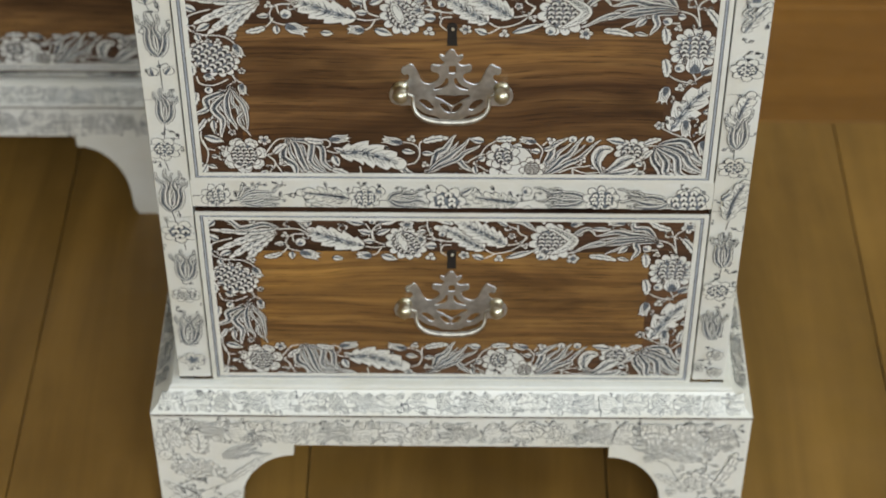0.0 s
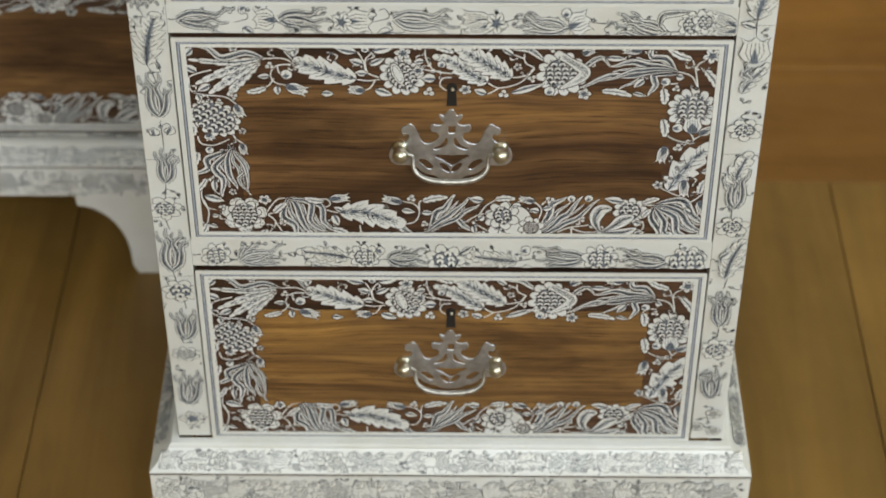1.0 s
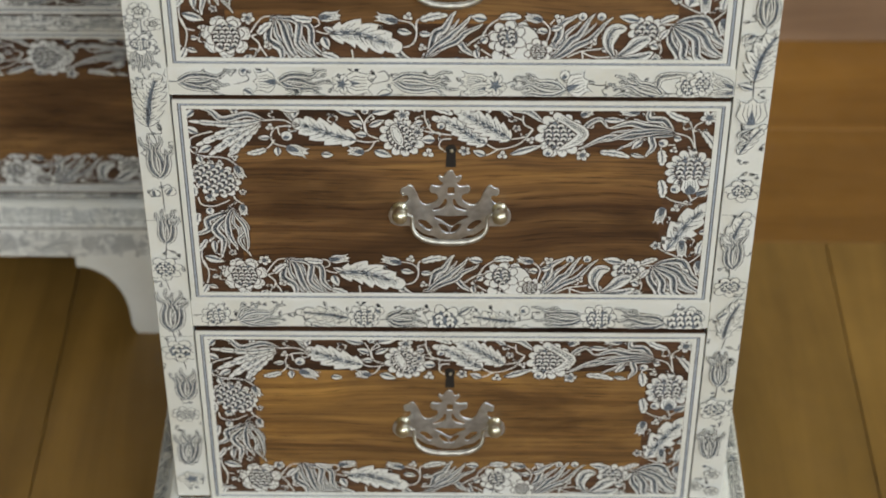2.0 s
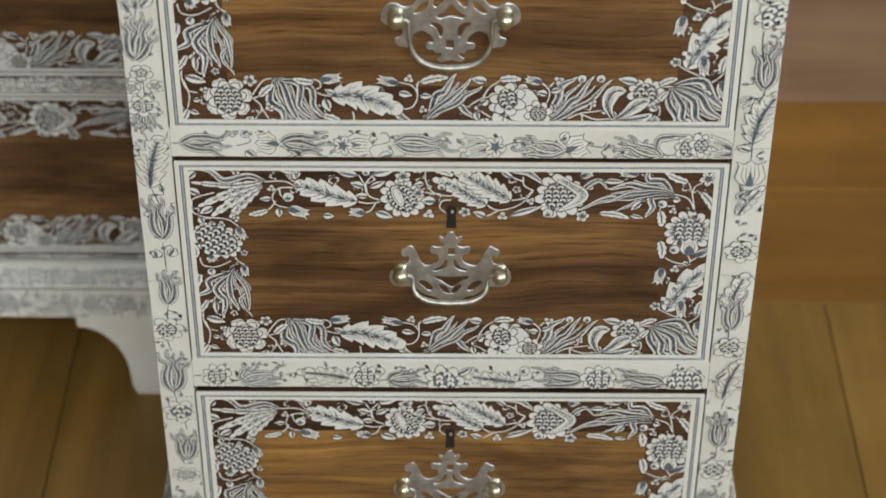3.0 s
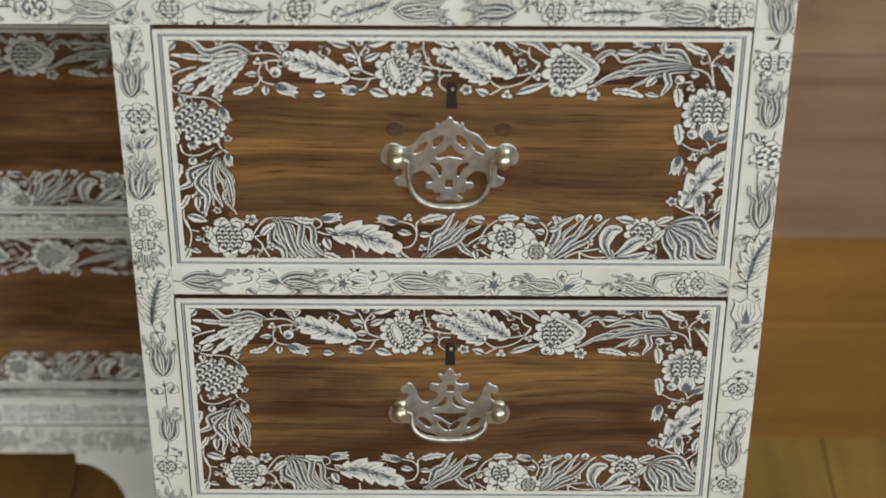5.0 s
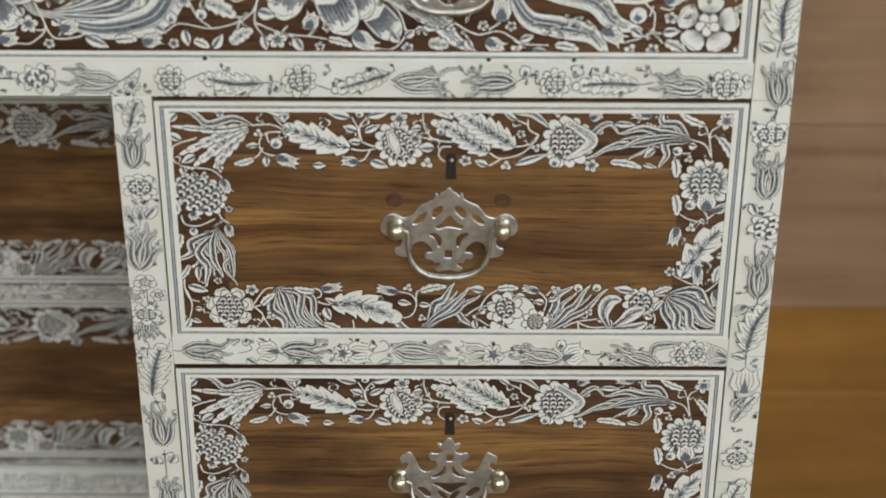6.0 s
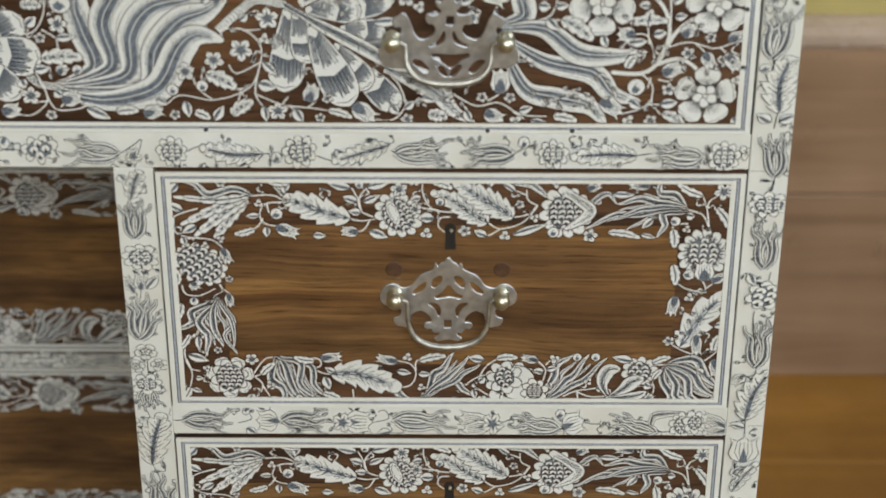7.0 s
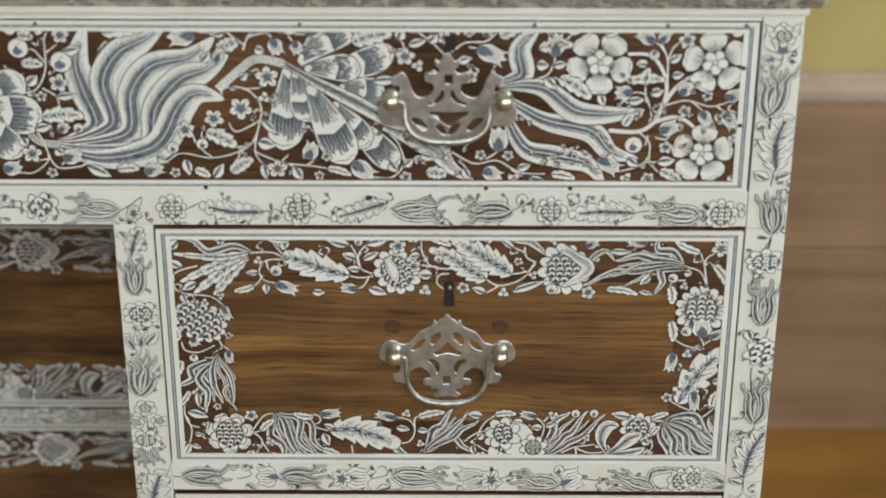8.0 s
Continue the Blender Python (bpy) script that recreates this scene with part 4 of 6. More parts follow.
    for p, q, w, kind in (
        ((17.9, -39.2), (9.7, -37.9), 4.8, "leaf"), ((24.3, -38.5), (35.4, -38.1), 5.0, "tooth"), ((46.2, -39.8), (37.1, -37.7), 5.0, "bud"), ((51.8, -39.7), (57.6, -37.6), 5.0, "trefoil"), ((49.1, -46.8), (43.8, -45.4), 3.9, "leaf"), ((50.8, -45.4), (56.6, -43.9), 3.6, "leaf"), ((15.1, -53.3), (18.6, -50.5), 4.2, "leaf"), ((15.3, -64.8), (18.8, -61.9), 4.5, "trefoil"), ((12.2, -57.6), (13.5, -63.4), 3.6, "leaf"),
        ((24.2, -66.2), (30.1, -65.4), 3.9, "leaf"), ((41.9, -63.9), (43.8, -67.5), 3.9, "leaf"), ((49.6, -63.9), (52.1, -66.8), 3.9, "leaf"), ((55.0, -64.6), (62.1, -66.0), 4.5, "star"), ((65.2, -38.3), (68.0, -36.9), 4.5, "ball"), ((74.5, -38.2), (78.0, -36.8), 4.5, "ball"), ((78.1, -51.6), (80.7, -45.9), 4.8, "tooth"), ((71.5, -50.2), (74.1, -54.5), 4.2, "trefoil"), ((70.4, -65.9), (76.3, -63.7), 3.3, "leaf"), ((77.2, -57.3), (80.7, -57.3), 3.0, "leaf"),
    ):
        b.bud(p, q, w, kind)
    for p, q, w, kind in (
        ((95.6, -39.5), (85.0, -37.5), 4.8, "leaf"), ((106.2, -40.9), (115.3, -37.3), 4.5, "tooth"), ((106.8, -50.7), (111.2, -45.1), 4.2, "tooth"), ((102.4, -54.3), (106.0, -56.4), 4.2, "leaf"), ((104.1, -64.3), (106.8, -60.0), 4.8, "bud"), ((120.5, -61.4), (123.8, -65.6), 4.8, "ball"), ((138.8, -60.5), (141.6, -65.5), 4.8, "trefoil"), ((51.1, -53.2), (53.6, -57.4), 3.6, "leaf"), ((133.1, -47.4), (129.3, -44.2), 3.6, "leaf"), ((88.8, -65.8), (98.2, -64.3), 3.6, "leaf"), ((142.3, -45.6), (143.6, -40.7), 3.0, "leaf"),
    ):
        b.bud(p, q, w, kind)
    return b


# ---- the ornament of the long drawer: great plumes and open flowers among small ones ----
PETAL = ((0.0, 0.10), (0.2, 0.26), (0.45, 0.42), (0.7, 0.5), (0.85, 0.46), (0.94, 0.34), (1.0, 0.14), (1.02, 0.0))


def long_drawer_ornament():
    b = Board(limits=(0.1398, 0.0382))
    stems = Cut(True, seed=5)
    stems.clip, stems.h, stems.step = (-0.27, 0.1405, -0.0375, 0.0375), 0.14, 0.0006
    stems.sprigs(-262, 138, -34, 34, 90, 1.3)
    stems.h, stems.step = 0.2, 0.01
    for run in (
        ((77.2, -11.9), (91.5, -12.4), (99.4, -6.6), (104.1, 7.2), (101.8, 19.1), (95.0, 26.7), (84.7, 27.2)), ((98.9, -7.2), (106.3, 7.2), (113.2, 14.4), (119.7, 17.1)), ((96.8, -8.5), (108.8, -4.8), (117.6, -9.3), (121.0, -16.3)),
    ):
        stems.stem(run, 1.9)
    for run in (
        ((102.3, 0.6), (113.8, 3.7), (126.2, 0.7), (136.8, 4.3)), ((116.5, 3.4), (122.3, -1.7)), ((128.9, 0.7), (134.7, -3.2)), ((104.3, 13.2), (103.7, 24.9), (100.1, 31.4), (97.3, 33.1)), ((103.8, 23.2), (106.0, 30.2), (109.4, 33.1)), ((102.4, 28.5), (100.0, 33.7)),
        ((91.5, -12.4), (97.3, -18.5), (97.7, -27.7), (102.2, -33.9)), ((96.5, -14.5), (95.1, -20.0)), ((98.3, -28.6), (103.9, -28.6)), ((97.6, -25.6), (92.4, -30.8), (81.4, -34.0)), ((98.0, -6.6), (96.3, 1.2), (93.2, 7.2), (87.8, 7.7)), ((94.8, 2.7), (93.6, 11.6)), ((99.9, -15.4), (105.4, -16.3), (109.2, -10.8)),
    ):
        stems.stem(run)
    for run in (
        ((25.3, 12.9), (44.2, 15.3), (49.4, 21.8), (50.5, 30.6)), ((44.2, 15.3), (52.3, 14.5), (56.5, 10.0)), ((54.5, 33.5), (59.6, 38.8)), ((71.5, 7.1), (72.3, 2.6)), ((0.9, 28.1), (7.6, 32.8), (17.0, 33.4), (22.3, 37.8)), ((0.9, 29.9), (-1.8, 34.8)), ((8.9, 30.5), (13.0, 29.9)),
        ((1.1, -23.5), (12.2, -29.6), (23.2, -28.0), (34.4, -34.2), (46.9, -35.0)), ((17.7, -27.1), (23.1, -23.4), (24.4, -18.8)), ((30.2, -32.6), (35.8, -36.3)),
    ):
        stems.stem(run)
    for run in (
        ((-110.2, 9.4), (-99.4, 9.5), (-91.6, 2.0), (-92.0, -8.5), (-98.0, -20.8), (-114.9, -27.0), (-131.3, -24.6), (-140.0, -30.2), (-151.1, -31.7)), ((-98.0, -20.8), (-106.3, -21.4)), ((-92.6, -10.1), (-94.9, -23.8), (-90.2, -31.5)), ((-91.4, -7.0), (-103.2, -13.1), (-107.1, -8.6)), ((-99.4, 8.9), (-91.2, 9.5)), ((-94.9, -23.8), (-81.8, -29.3), (-65.3, -31.4), (-54.3, -33.6), (-43.2, -35.4)),
        ((-102.3, -23.8), (-104.0, -30.0)), ((-81.8, -28.4), (-78.9, -25.3)), ((-69.4, -30.5), (-65.2, -27.4)), ((-43.2, -35.4), (-29.4, -37.5), (-22.4, -29.7), (-25.0, -19.0), (-29.1, -14.4)), ((-23.2, -26.6), (-15.5, -29.7)), ((-98.5, 28.6), (-95.5, 35.9), (-90.0, 38.8), (-79.4, 37.4), (-68.7, 36.6)), ((-97.1, 30.7), (-103.5, 35.9), (-108.7, 38.8), (-119.5, 37.3)), ((-95.5, 35.3), (-87.4, 37.4), (-84.3, 34.5)), ((-76.7, 36.0), (-74.2, 32.5)),
        ((-25.8, 39.6), (-17.8, 39.1), (-9.8, 33.9), (-1.8, 26.0)), ((-13.8, 36.8), (-15.2, 40.5)),
    ):
        stems.stem(run)
    for run in (
        ((-210.9, 7.6), (-200.0, 7.6), (-193.6, 18.0), (-192.7, 32.7), (-191.3, 37.0)), ((-193.7, 22.4), (-198.0, 28.3), (-202.7, 29.1)), ((-192.7, 26.8), (-187.0, 31.2)), ((-195.8, 9.1), (-189.4, 4.7), (-188.6, -1.3)), ((-201.7, -10.5), (-197.2, -21.1), (-196.6, -28.8), (-204.1, -35.1), (-209.6, -35.1)), ((-197.2, -21.1), (-192.7, -31.9), (-181.6, -31.9), (-173.1, -28.7), (-163.7, -32.7)), ((-196.5, -27.9), (-203.5, -28.8)), ((-189.9, -31.0), (-186.8, -27.2)), ((-125.1, -13.2), (-122.8, -20.8), (-116.2, -26.4)),
    ):
        stems.stem(run)
    b.pieces.append(("scrollwork", stems.mesh("scrollwork", INLAID), (0.0, 0.0)))

    def rope(c, pts, w):
        s = smooth(pts, 26)
        nr = normals(s)
        c.shape([(x + u * w / 2, z + v * w / 2) for (x, z), (u, v) in zip(s, nr)] + [(x - u * w / 2, z - v * w / 2) for (x, z), (u, v) in zip(s, nr)][::-1])
        for (x, z), (nx, nz) in zip(s[1:-1], nr[1:-1]):
            c.ink([(x - nx * w * 0.48, z - nz * w * 0.48), (x + nz * w * 0.14, z - nx * w * 0.14), (x + nx * w * 0.48, z + nz * w * 0.48)], 0.42)

    def plume(c, rows, w):
        for pts in rows:
            c.blade(pts, w, 0.5, 0.35, 1.1, 44)

    # the plume with its corded stem
    def great_plume(c):
        rope(c, [(-205.7, -12.0), (-199.8, -18.7), (-188.4, -20.5)], 3.7)
        plume(c, ([(-190.0, -19.9), (-171.0, -10.3), (-175.4, 9.2), (-178.0, 22.5), (-172.6, 42.0)], [(-190.0, -20.5), (-163.3, -10.3), (-165.4, 12.2), (-157.3, 26.4), (-145.2, 33.4), (-134.7, 42.1)], [(-190.1, -21.1), (-156.5, -14.9), (-152.3, 6.3), (-142.1, 19.7), (-124.3, 24.7), (-111.6, 35.3)],
                  [(-190.2, -22.0), (-148.8, -21.6), (-140.8, -1.2), (-129.0, 12.9), (-116.5, 18.3), (-105.6, 26.6)], [(-190.2, -22.9), (-167.4, -27.8), (-142.1, -20.9), (-129.8, -0.2), (-120.7, 6.4), (-108.4, 3.5)]), 15.0)
    b.add("inlay_plume", great_plume)
    b.add("inlay_stem", lambda c: rope(c, [(-111.4, 8.8), (-100.3, 18.9), (-92.0, 24.3), (-79.4, 22.0)], 4.2))

    # the flower with banded petals
    def banded(c, a, t, w, bend=0.0):
        w *= 1.12
        l = math.hypot(t[0] - a[0], t[1] - a[1])
        c.shape(smooth([towards(a, t, p, bend * math.sin(math.pi * min(p, 1)) + s * q * w / l) for s, row in ((-1, PETAL), (1, PETAL[::-1])) for p, q in row], 30))
        for p, q, n0, n1 in ((0.08, 0.40, 0.17, 0.38), (0.56, 0.78, 0.46, 0.48)):
            k0, k1 = n0 * 0.93 * w / l, n1 * 0.93 * w / l
            mid = bend * 0.85
            for j in range(-8, 9):
                u, g = j / 8.4, 0.062
                bow, far = 0.07 * (1 - abs(u)), 0.8 + 0.35 * c.rnd.random()
                foot, end = p + bow, p + bow + (q - p + 0.03) * far
                c.face([towards(a, t, foot, mid + (u - g) * k0), towards(a, t, foot, mid + (u + g) * k0), towards(a, t, end, mid + (u + 0.7 * g) * k1), towards(a, t, end, mid + (u - 0.7 * g) * k1)], c.h + c.step * 0.45, 2 if j % 2 else 1)
            c.ink([towards(a, t, p, mid - k0), towards(a, t, p + 0.07, mid), towards(a, t, p, mid + k0)], 0.4)
        c.ink([towards(a, t, 0.93, -0.12), towards(a, t, 0.97, 0.0), towards(a, t, 0.93, 0.12)], 0.4)

    def banded_flower(c):
        banded(c, (-71.8, 22.0), (-46.7, 40.7), 14.1, 0.08)
        banded(c, (-63.9, 17.9), (-27.0, 28.6), 12.9, -0.06)
        banded(c, (-69.2, 19.0), (-43.3, 19.1), 12.4, 0.04)
        banded(c, (-53.3, 9.6), (-31.6, 6.7), 11.8, 0.04)
        banded(c, (-42.5, 2.2), (-20.8, -4.0), 10.1, 0.04)
        banded(c, (-77.8, 20.2), (-81.0, -21.9), 15.7, 0.03)
        banded(c, (-74.1, 17.9), (-67.9, -7.2), 12.4, 0.0)
        c.blade([(-31.8, -9.8), (-18.2, -15.9), (-5.8, -23.5), (1.1, -32.1), (12.8, -39.5)], 9.6, 0.4, 0.5, 0.5, 9)
        banded(c, (-50.3, -3.8), (-26.0, -31.3), 12.9)
        banded(c, (-56.2, 2.1), (-40.2, -20.5), 12.9)
        banded(c, (-67.3, 11.1), (-49.7, -29.2), 16.3)
        c.blade([(-79.9, 22.5), (-64.0, 12.6), (-45.3, 2.2), (-26.3, -8.3), (-9.9, -11.9)], 7.0, 0.55, 0.4, 0.35)
        s = smooth([(-78.6, 22.0), (-64.0, 12.6), (-45.3, 2.2), (-26.3, -8.3)], 22)
        for i, ((x, z), (nx, nz)) in enumerate(zip(s, normals(s))):
            e = 1.6 if i % 3 else 2.6
            c.ink([(x + nx * e + nz * 1.6, z + nz * e - nx * 1.6), (x, z), (x - nx * e + nz * 1.6, z - nz * e - nx * 1.6)], 0.75 if i % 2 else 0.45, 1 if i % 2 else 2)
        c.ink(s, 0.4)
    b.add("inlay_flower", banded_flower)
    b.add("inlay_plume", lambda c: plume(c, ([(22.6, 12.3), (34.7, 16.5), (33.6, 30.0), (43.0, 41.6)], [(24.1, 3.9), (35.5, -20.3), (52.1, -25.7), (67.5, -30.0), (76.2, -41.2)], [(24.1, 6.9), (44.8, -6.5), (68.2, -12.5), (78.2, -23.2), (92.2, -26.8)], [(24.0, 10.5), (44.3, 10.0), (60.4, -1.9), (77.4, -3.7), (94.2, -1.2)]), 11.0))
    b.add("inlay_flower", lambda c: (c.rosette((71.5, 22.8), 16.2, 5, 0.95)))
    b.add("inlay_flower", lambda c: (c.rosette((126.6, 23.2), 15.8, 5, 0.45)))
    b.add("inlay_flower", lambda c: (c.rosette((123.2, -24.0), 15.4, 5, 0.25)))

    def side_flower(c):
        for tip, w in (((-204.7, 14.4), 14.6), ((-197.5, -5.9), 18.0), ((-209.9, -26.1), 14.1)):
            banded(c, (-233.6, -1.5), tip, w)
    b.add("inlay_flower", side_flower)
    for p, q, w, kind in (
        ((97.3, 33.1), (88.5, 38.9), 7.0, "bud"), ((100.0, 33.1), (103.9, 39.5), 5.6, "bud"), ((108.1, 32.0), (117.4, 36.6), 8.4, "star"), ((99.2, 28.4), (95.6, 25.5), 4.8, "ball"), ((104.8, 23.2), (110.5, 27.3), 4.2, "leaf"), ((94.6, 22.6), (88.7, 22.5), 4.2, "leaf"), ((85.4, 13.7), (103.2, 14.3), 6.2, "tooth"), ((93.6, 11.6), (95.3, 20.2), 5.6, "tooth"),
        ((87.8, 7.7), (79.1, 7.7), 7.6, "bud"), ((85.8, 3.0), (93.9, 4.2), 4.5, "leaf"), ((96.5, 7.2), (102.9, 8.7), 4.8, "leaf"), ((84.5, -9.7), (88.8, -3.0), 5.6, "tooth"), ((106.3, 16.1), (112.2, 17.3), 4.2, "leaf"), ((110.9, 6.6), (115.7, 13.2), 7.0, "bud"), ((122.1, 4.9), (125.8, 7.3), 5.6, "star"), ((111.3, -0.3), (115.6, -3.2), 6.5, "star"),
    ):
        b.bud(p, q, w, kind)
    for p, q, w, kind in (
        ((132.5, 4.9), (140.9, 7.9), 6.7, "bud"), ((121.5, -1.7), (125.8, -9.6), 6.7, "bud"), ((133.0, -2.9), (138.5, -10.7), 7.0, "bud"), ((136.7, -17.4), (138.7, -13.8), 4.8, "trefoil"), ((101.9, -12.4), (111.5, -8.4), 7.9, "bud"), ((86.9, -20.1), (92.3, -18.8), 8.4, "ball"), ((102.4, -21.2), (108.3, -20.0), 6.7, "star"), ((101.6, -28.6), (110.4, -27.4), 5.3, "leaf"),
        ((95.4, -36.1), (99.4, -38.0), 6.5, "star"), ((103.0, -33.0), (113.9, -39.1), 6.7, "tooth"), ((85.8, -38.6), (87.6, -35.5), 5.6, "trefoil"), ((72.8, -26.3), (83.6, -33.7), 8.4, "bud"), ((86.7, -26.8), (92.4, -30.8), 4.5, "leaf"), ((133.4, 37.3), (140.2, 39.6), 4.5, "leaf"), ((136.9, -35.3), (141.7, -40.9), 4.8, "leaf"), ((142.2, -32.2), (144.8, -36.8), 3.7, "leaf"), ((72.1, 7.1), (74.5, 0.5), 4.2, "leaf"), ((73.1, 36.5), (81.0, 39.4), 3.7, "leaf"),
    ):
        b.bud(p, q, w, kind)
    for p, q, w, kind in (
        ((42.5, 30.0), (58.5, 31.8), 7.3, "tooth"), ((50.4, 26.2), (50.0, 38.7), 8.4, "bud"), ((41.3, 21.8), (47.3, 21.2), 5.3, "leaf"), ((49.4, 21.2), (55.9, 22.4), 4.2, "leaf"), ((45.6, 15.3), (51.1, 9.4), 5.1, "leaf"), ((52.3, 15.3), (67.8, 4.7), 9.0, "tooth"), ((55.6, 38.2), (63.8, 40.5), 4.8, "leaf"), ((23.9, 35.7), (35.5, 42.1), 8.4, "tooth"), ((13.2, 29.9), (26.8, 24.1), 9.0, "bud"),
        ((16.9, 35.7), (19.0, 40.6), 5.3, "bud"), ((7.8, 35.7), (10.5, 40.3), 5.1, "star"), ((-4.5, 30.4), (-0.2, 39.7), 7.3, "star"), ((2.2, 37.7), (4.1, 40.3), 4.5, "trefoil"), ((3.6, 23.1), (10.6, 25.2), 4.2, "leaf"), ((6.9, 14.3), (13.1, 17.3), 7.3, "star"), ((23.7, -22.8), (24.0, -9.9), 9.6, "bud"), ((13.8, -27.7), (16.5, -22.2), 5.6, "star"), ((27.1, -27.1), (30.3, -23.3), 5.6, "star"),
    ):
        b.bud(p, q, w, kind)
    for p, q, w, kind in (
        ((16.6, -32.7), (25.6, -37.6), 7.9, "bud"), ((30.3, -38.2), (32.8, -36.3), 5.6, "trefoil"), ((33.0, -32.6), (39.8, -30.1), 4.2, "leaf"), ((38.6, -37.6), (47.2, -38.8), 4.2, "leaf"), ((49.9, -35.0), (61.6, -37.5), 5.6, "tooth"), ((6.7, -32.1), (10.0, -38.3), 4.2, "leaf"), ((-1.7, -25.0), (1.1, -27.2), 4.5, "trefoil"), ((-11.3, -34.3), (-1.6, -35.8), 7.9, "tooth"), ((-14.1, -25.1), (-7.2, -27.2), 4.2, "leaf"), ((-20.5, -34.4), (-22.2, -39.0), 6.2, "star"),
        ((-47.3, -29.2), (-37.2, -37.8), 9.6, "bud"), ((-29.3, -29.7), (-25.5, -34.1), 4.8, "leaf"), ((-22.4, -31.3), (-17.7, -27.2), 4.2, "leaf"), ((-59.8, -32.3), (-48.2, -36.0), 4.8, "tooth"), ((-65.4, -33.6), (-62.2, -38.6), 5.1, "star"), ((-76.4, -31.5), (-72.2, -39.2), 5.1, "leaf"), ((-69.3, -27.4), (-66.0, -18.2), 7.9, "bud"), ((-61.9, -28.3), (-58.5, -23.7), 5.1, "star"),
    ):
        b.bud(p, q, w, kind)
    for p, q, w, kind in (
        ((-87.8, -27.5), (-80.7, -37.7), 9.6, "star"), ((-91.3, -30.0), (-89.9, -38.7), 4.2, "leaf"), ((-107.0, -34.7), (-96.1, -27.5), 7.9, "tooth"), ((-115.5, -37.8), (-110.6, -30.0), 4.8, "leaf"), ((-93.5, -18.3), (-84.8, -20.7), 6.2, "leaf"), ((-90.8, -7.0), (-84.0, -14.0), 4.2, "leaf"), ((-118.3, -13.2), (-104.1, -20.8), 9.6, "tooth"), ((-105.8, 0.5), (-95.8, -2.5), 11.8, "star"), ((-93.8, 12.5), (-81.2, 17.8), 11.2, "star"), ((-91.4, 6.5), (-87.4, 2.9), 5.3, "trefoil"),
        ((-100.5, 13.9), (-96.9, 16.9), 4.2, "leaf"), ((-84.3, 34.5), (-81.4, 26.1), 7.3, "bud"), ((-74.2, 33.1), (-71.7, 26.7), 6.2, "bud"), ((-93.1, 29.5), (-88.3, 27.8), 4.8, "leaf"), ((-79.3, 37.7), (-70.1, 41.2), 4.8, "leaf"), ((-67.3, 36.6), (-58.9, 41.8), 7.3, "bud"), ((-100.9, 33.6), (-111.3, 30.0), 8.4, "tooth"), ((-106.1, 38.2), (-114.2, 36.4), 4.8, "leaf"),
    ):
        b.bud(p, q, w, kind)
    for p, q, w, kind in (
        ((-46.6, 41.3), (-41.9, 38.4), 5.6, "leaf"), ((-46.3, 32.6), (-27.5, 37.3), 10.1, "tooth"), ((-24.3, 33.8), (-22.6, 39.6), 5.3, "leaf"), ((-20.0, 31.5), (-10.9, 33.9), 4.2, "leaf"), ((-13.0, 39.1), (-11.9, 42.0), 4.2, "trefoil"), ((-26.0, 24.5), (-16.6, 26.9), 9.0, "star"), ((-16.6, 19.2), (-13.9, 23.1), 5.6, "trefoil"), ((-36.9, 13.2), (-23.9, 14.2), 4.8, "leaf"), ((-9.8, 32.7), (-5.8, 36.8), 4.8, "leaf"), ((-9.9, 18.1), (-5.5, 15.7), 4.2, "leaf"), ((-9.4, -8.2), (-5.5, -5.2), 5.6, "ball"),
        ((-121.2, 36.4), (-134.1, 35.2), 10.7, "bud"), ((-122.0, 40.2), (-111.4, 38.2), 4.2, "leaf"), ((-165.0, 37.1), (-145.6, 39.2), 9.6, "tooth"), ((-111.7, 22.7), (-108.6, 30.1), 5.3, "bud"), ((-118.2, 22.7), (-114.1, 27.7), 4.5, "leaf"), ((-117.5, -5.0), (-111.1, -7.4), 9.6, "star"), ((-133.4, -14.2), (-123.3, -10.2), 9.6, "star"), ((-136.7, -22.4), (-133.3, -20.9), 5.6, "ball"), ((-122.3, -20.8), (-118.8, -18.4), 5.6, "ball"),
    ):
        b.bud(p, q, w, kind)
    for p, q, w, kind in (
        ((-208.7, 29.1), (-202.1, 29.7), 9.6, "ball"), ((-189.4, 22.2), (-181.8, 22.8), 10.1, "ball"), ((-204.6, 21.5), (-194.4, 21.0), 6.2, "tooth"), ((-191.5, 11.5), (-183.8, 12.1), 9.6, "star"), ((-203.0, 10.6), (-197.6, 15.6), 5.3, "leaf"), ((-189.4, 4.7), (-179.5, 5.6), 4.2, "leaf"), ((-199.8, 3.7), (-193.6, 6.1), 5.6, "star"), ((-197.2, -5.9), (-177.2, -5.2), 9.6, "tooth"), ((-189.7, -13.5), (-185.1, -8.9), 5.6, "bud"), ((-182.2, -12.5), (-178.1, -10.4), 4.8, "ball"), ((-201.3, -12.0), (-192.9, -10.4), 4.8, "leaf"),
        ((-208.4, -16.6), (-206.1, -21.2), 5.1, "leaf"), ((-207.6, -25.8), (-200.3, -24.2), 9.6, "star"), ((-189.0, -27.9), (-179.4, -24.7), 8.4, "bud"), ((-218.9, -33.6), (-209.3, -32.0), 7.9, "bud"), ((-196.5, -36.6), (-193.4, -33.5), 5.6, "star"), ((-177.5, -31.8), (-166.0, -37.1), 5.3, "leaf"), ((-162.9, -33.3), (-152.3, -32.7), 5.9, "tooth"), ((-149.7, -34.8), (-140.1, -31.7), 7.3, "bud"), ((-143.0, -26.5), (-137.7, -29.5), 3.7, "leaf"),
    ):
        b.bud(p, q, w, kind)
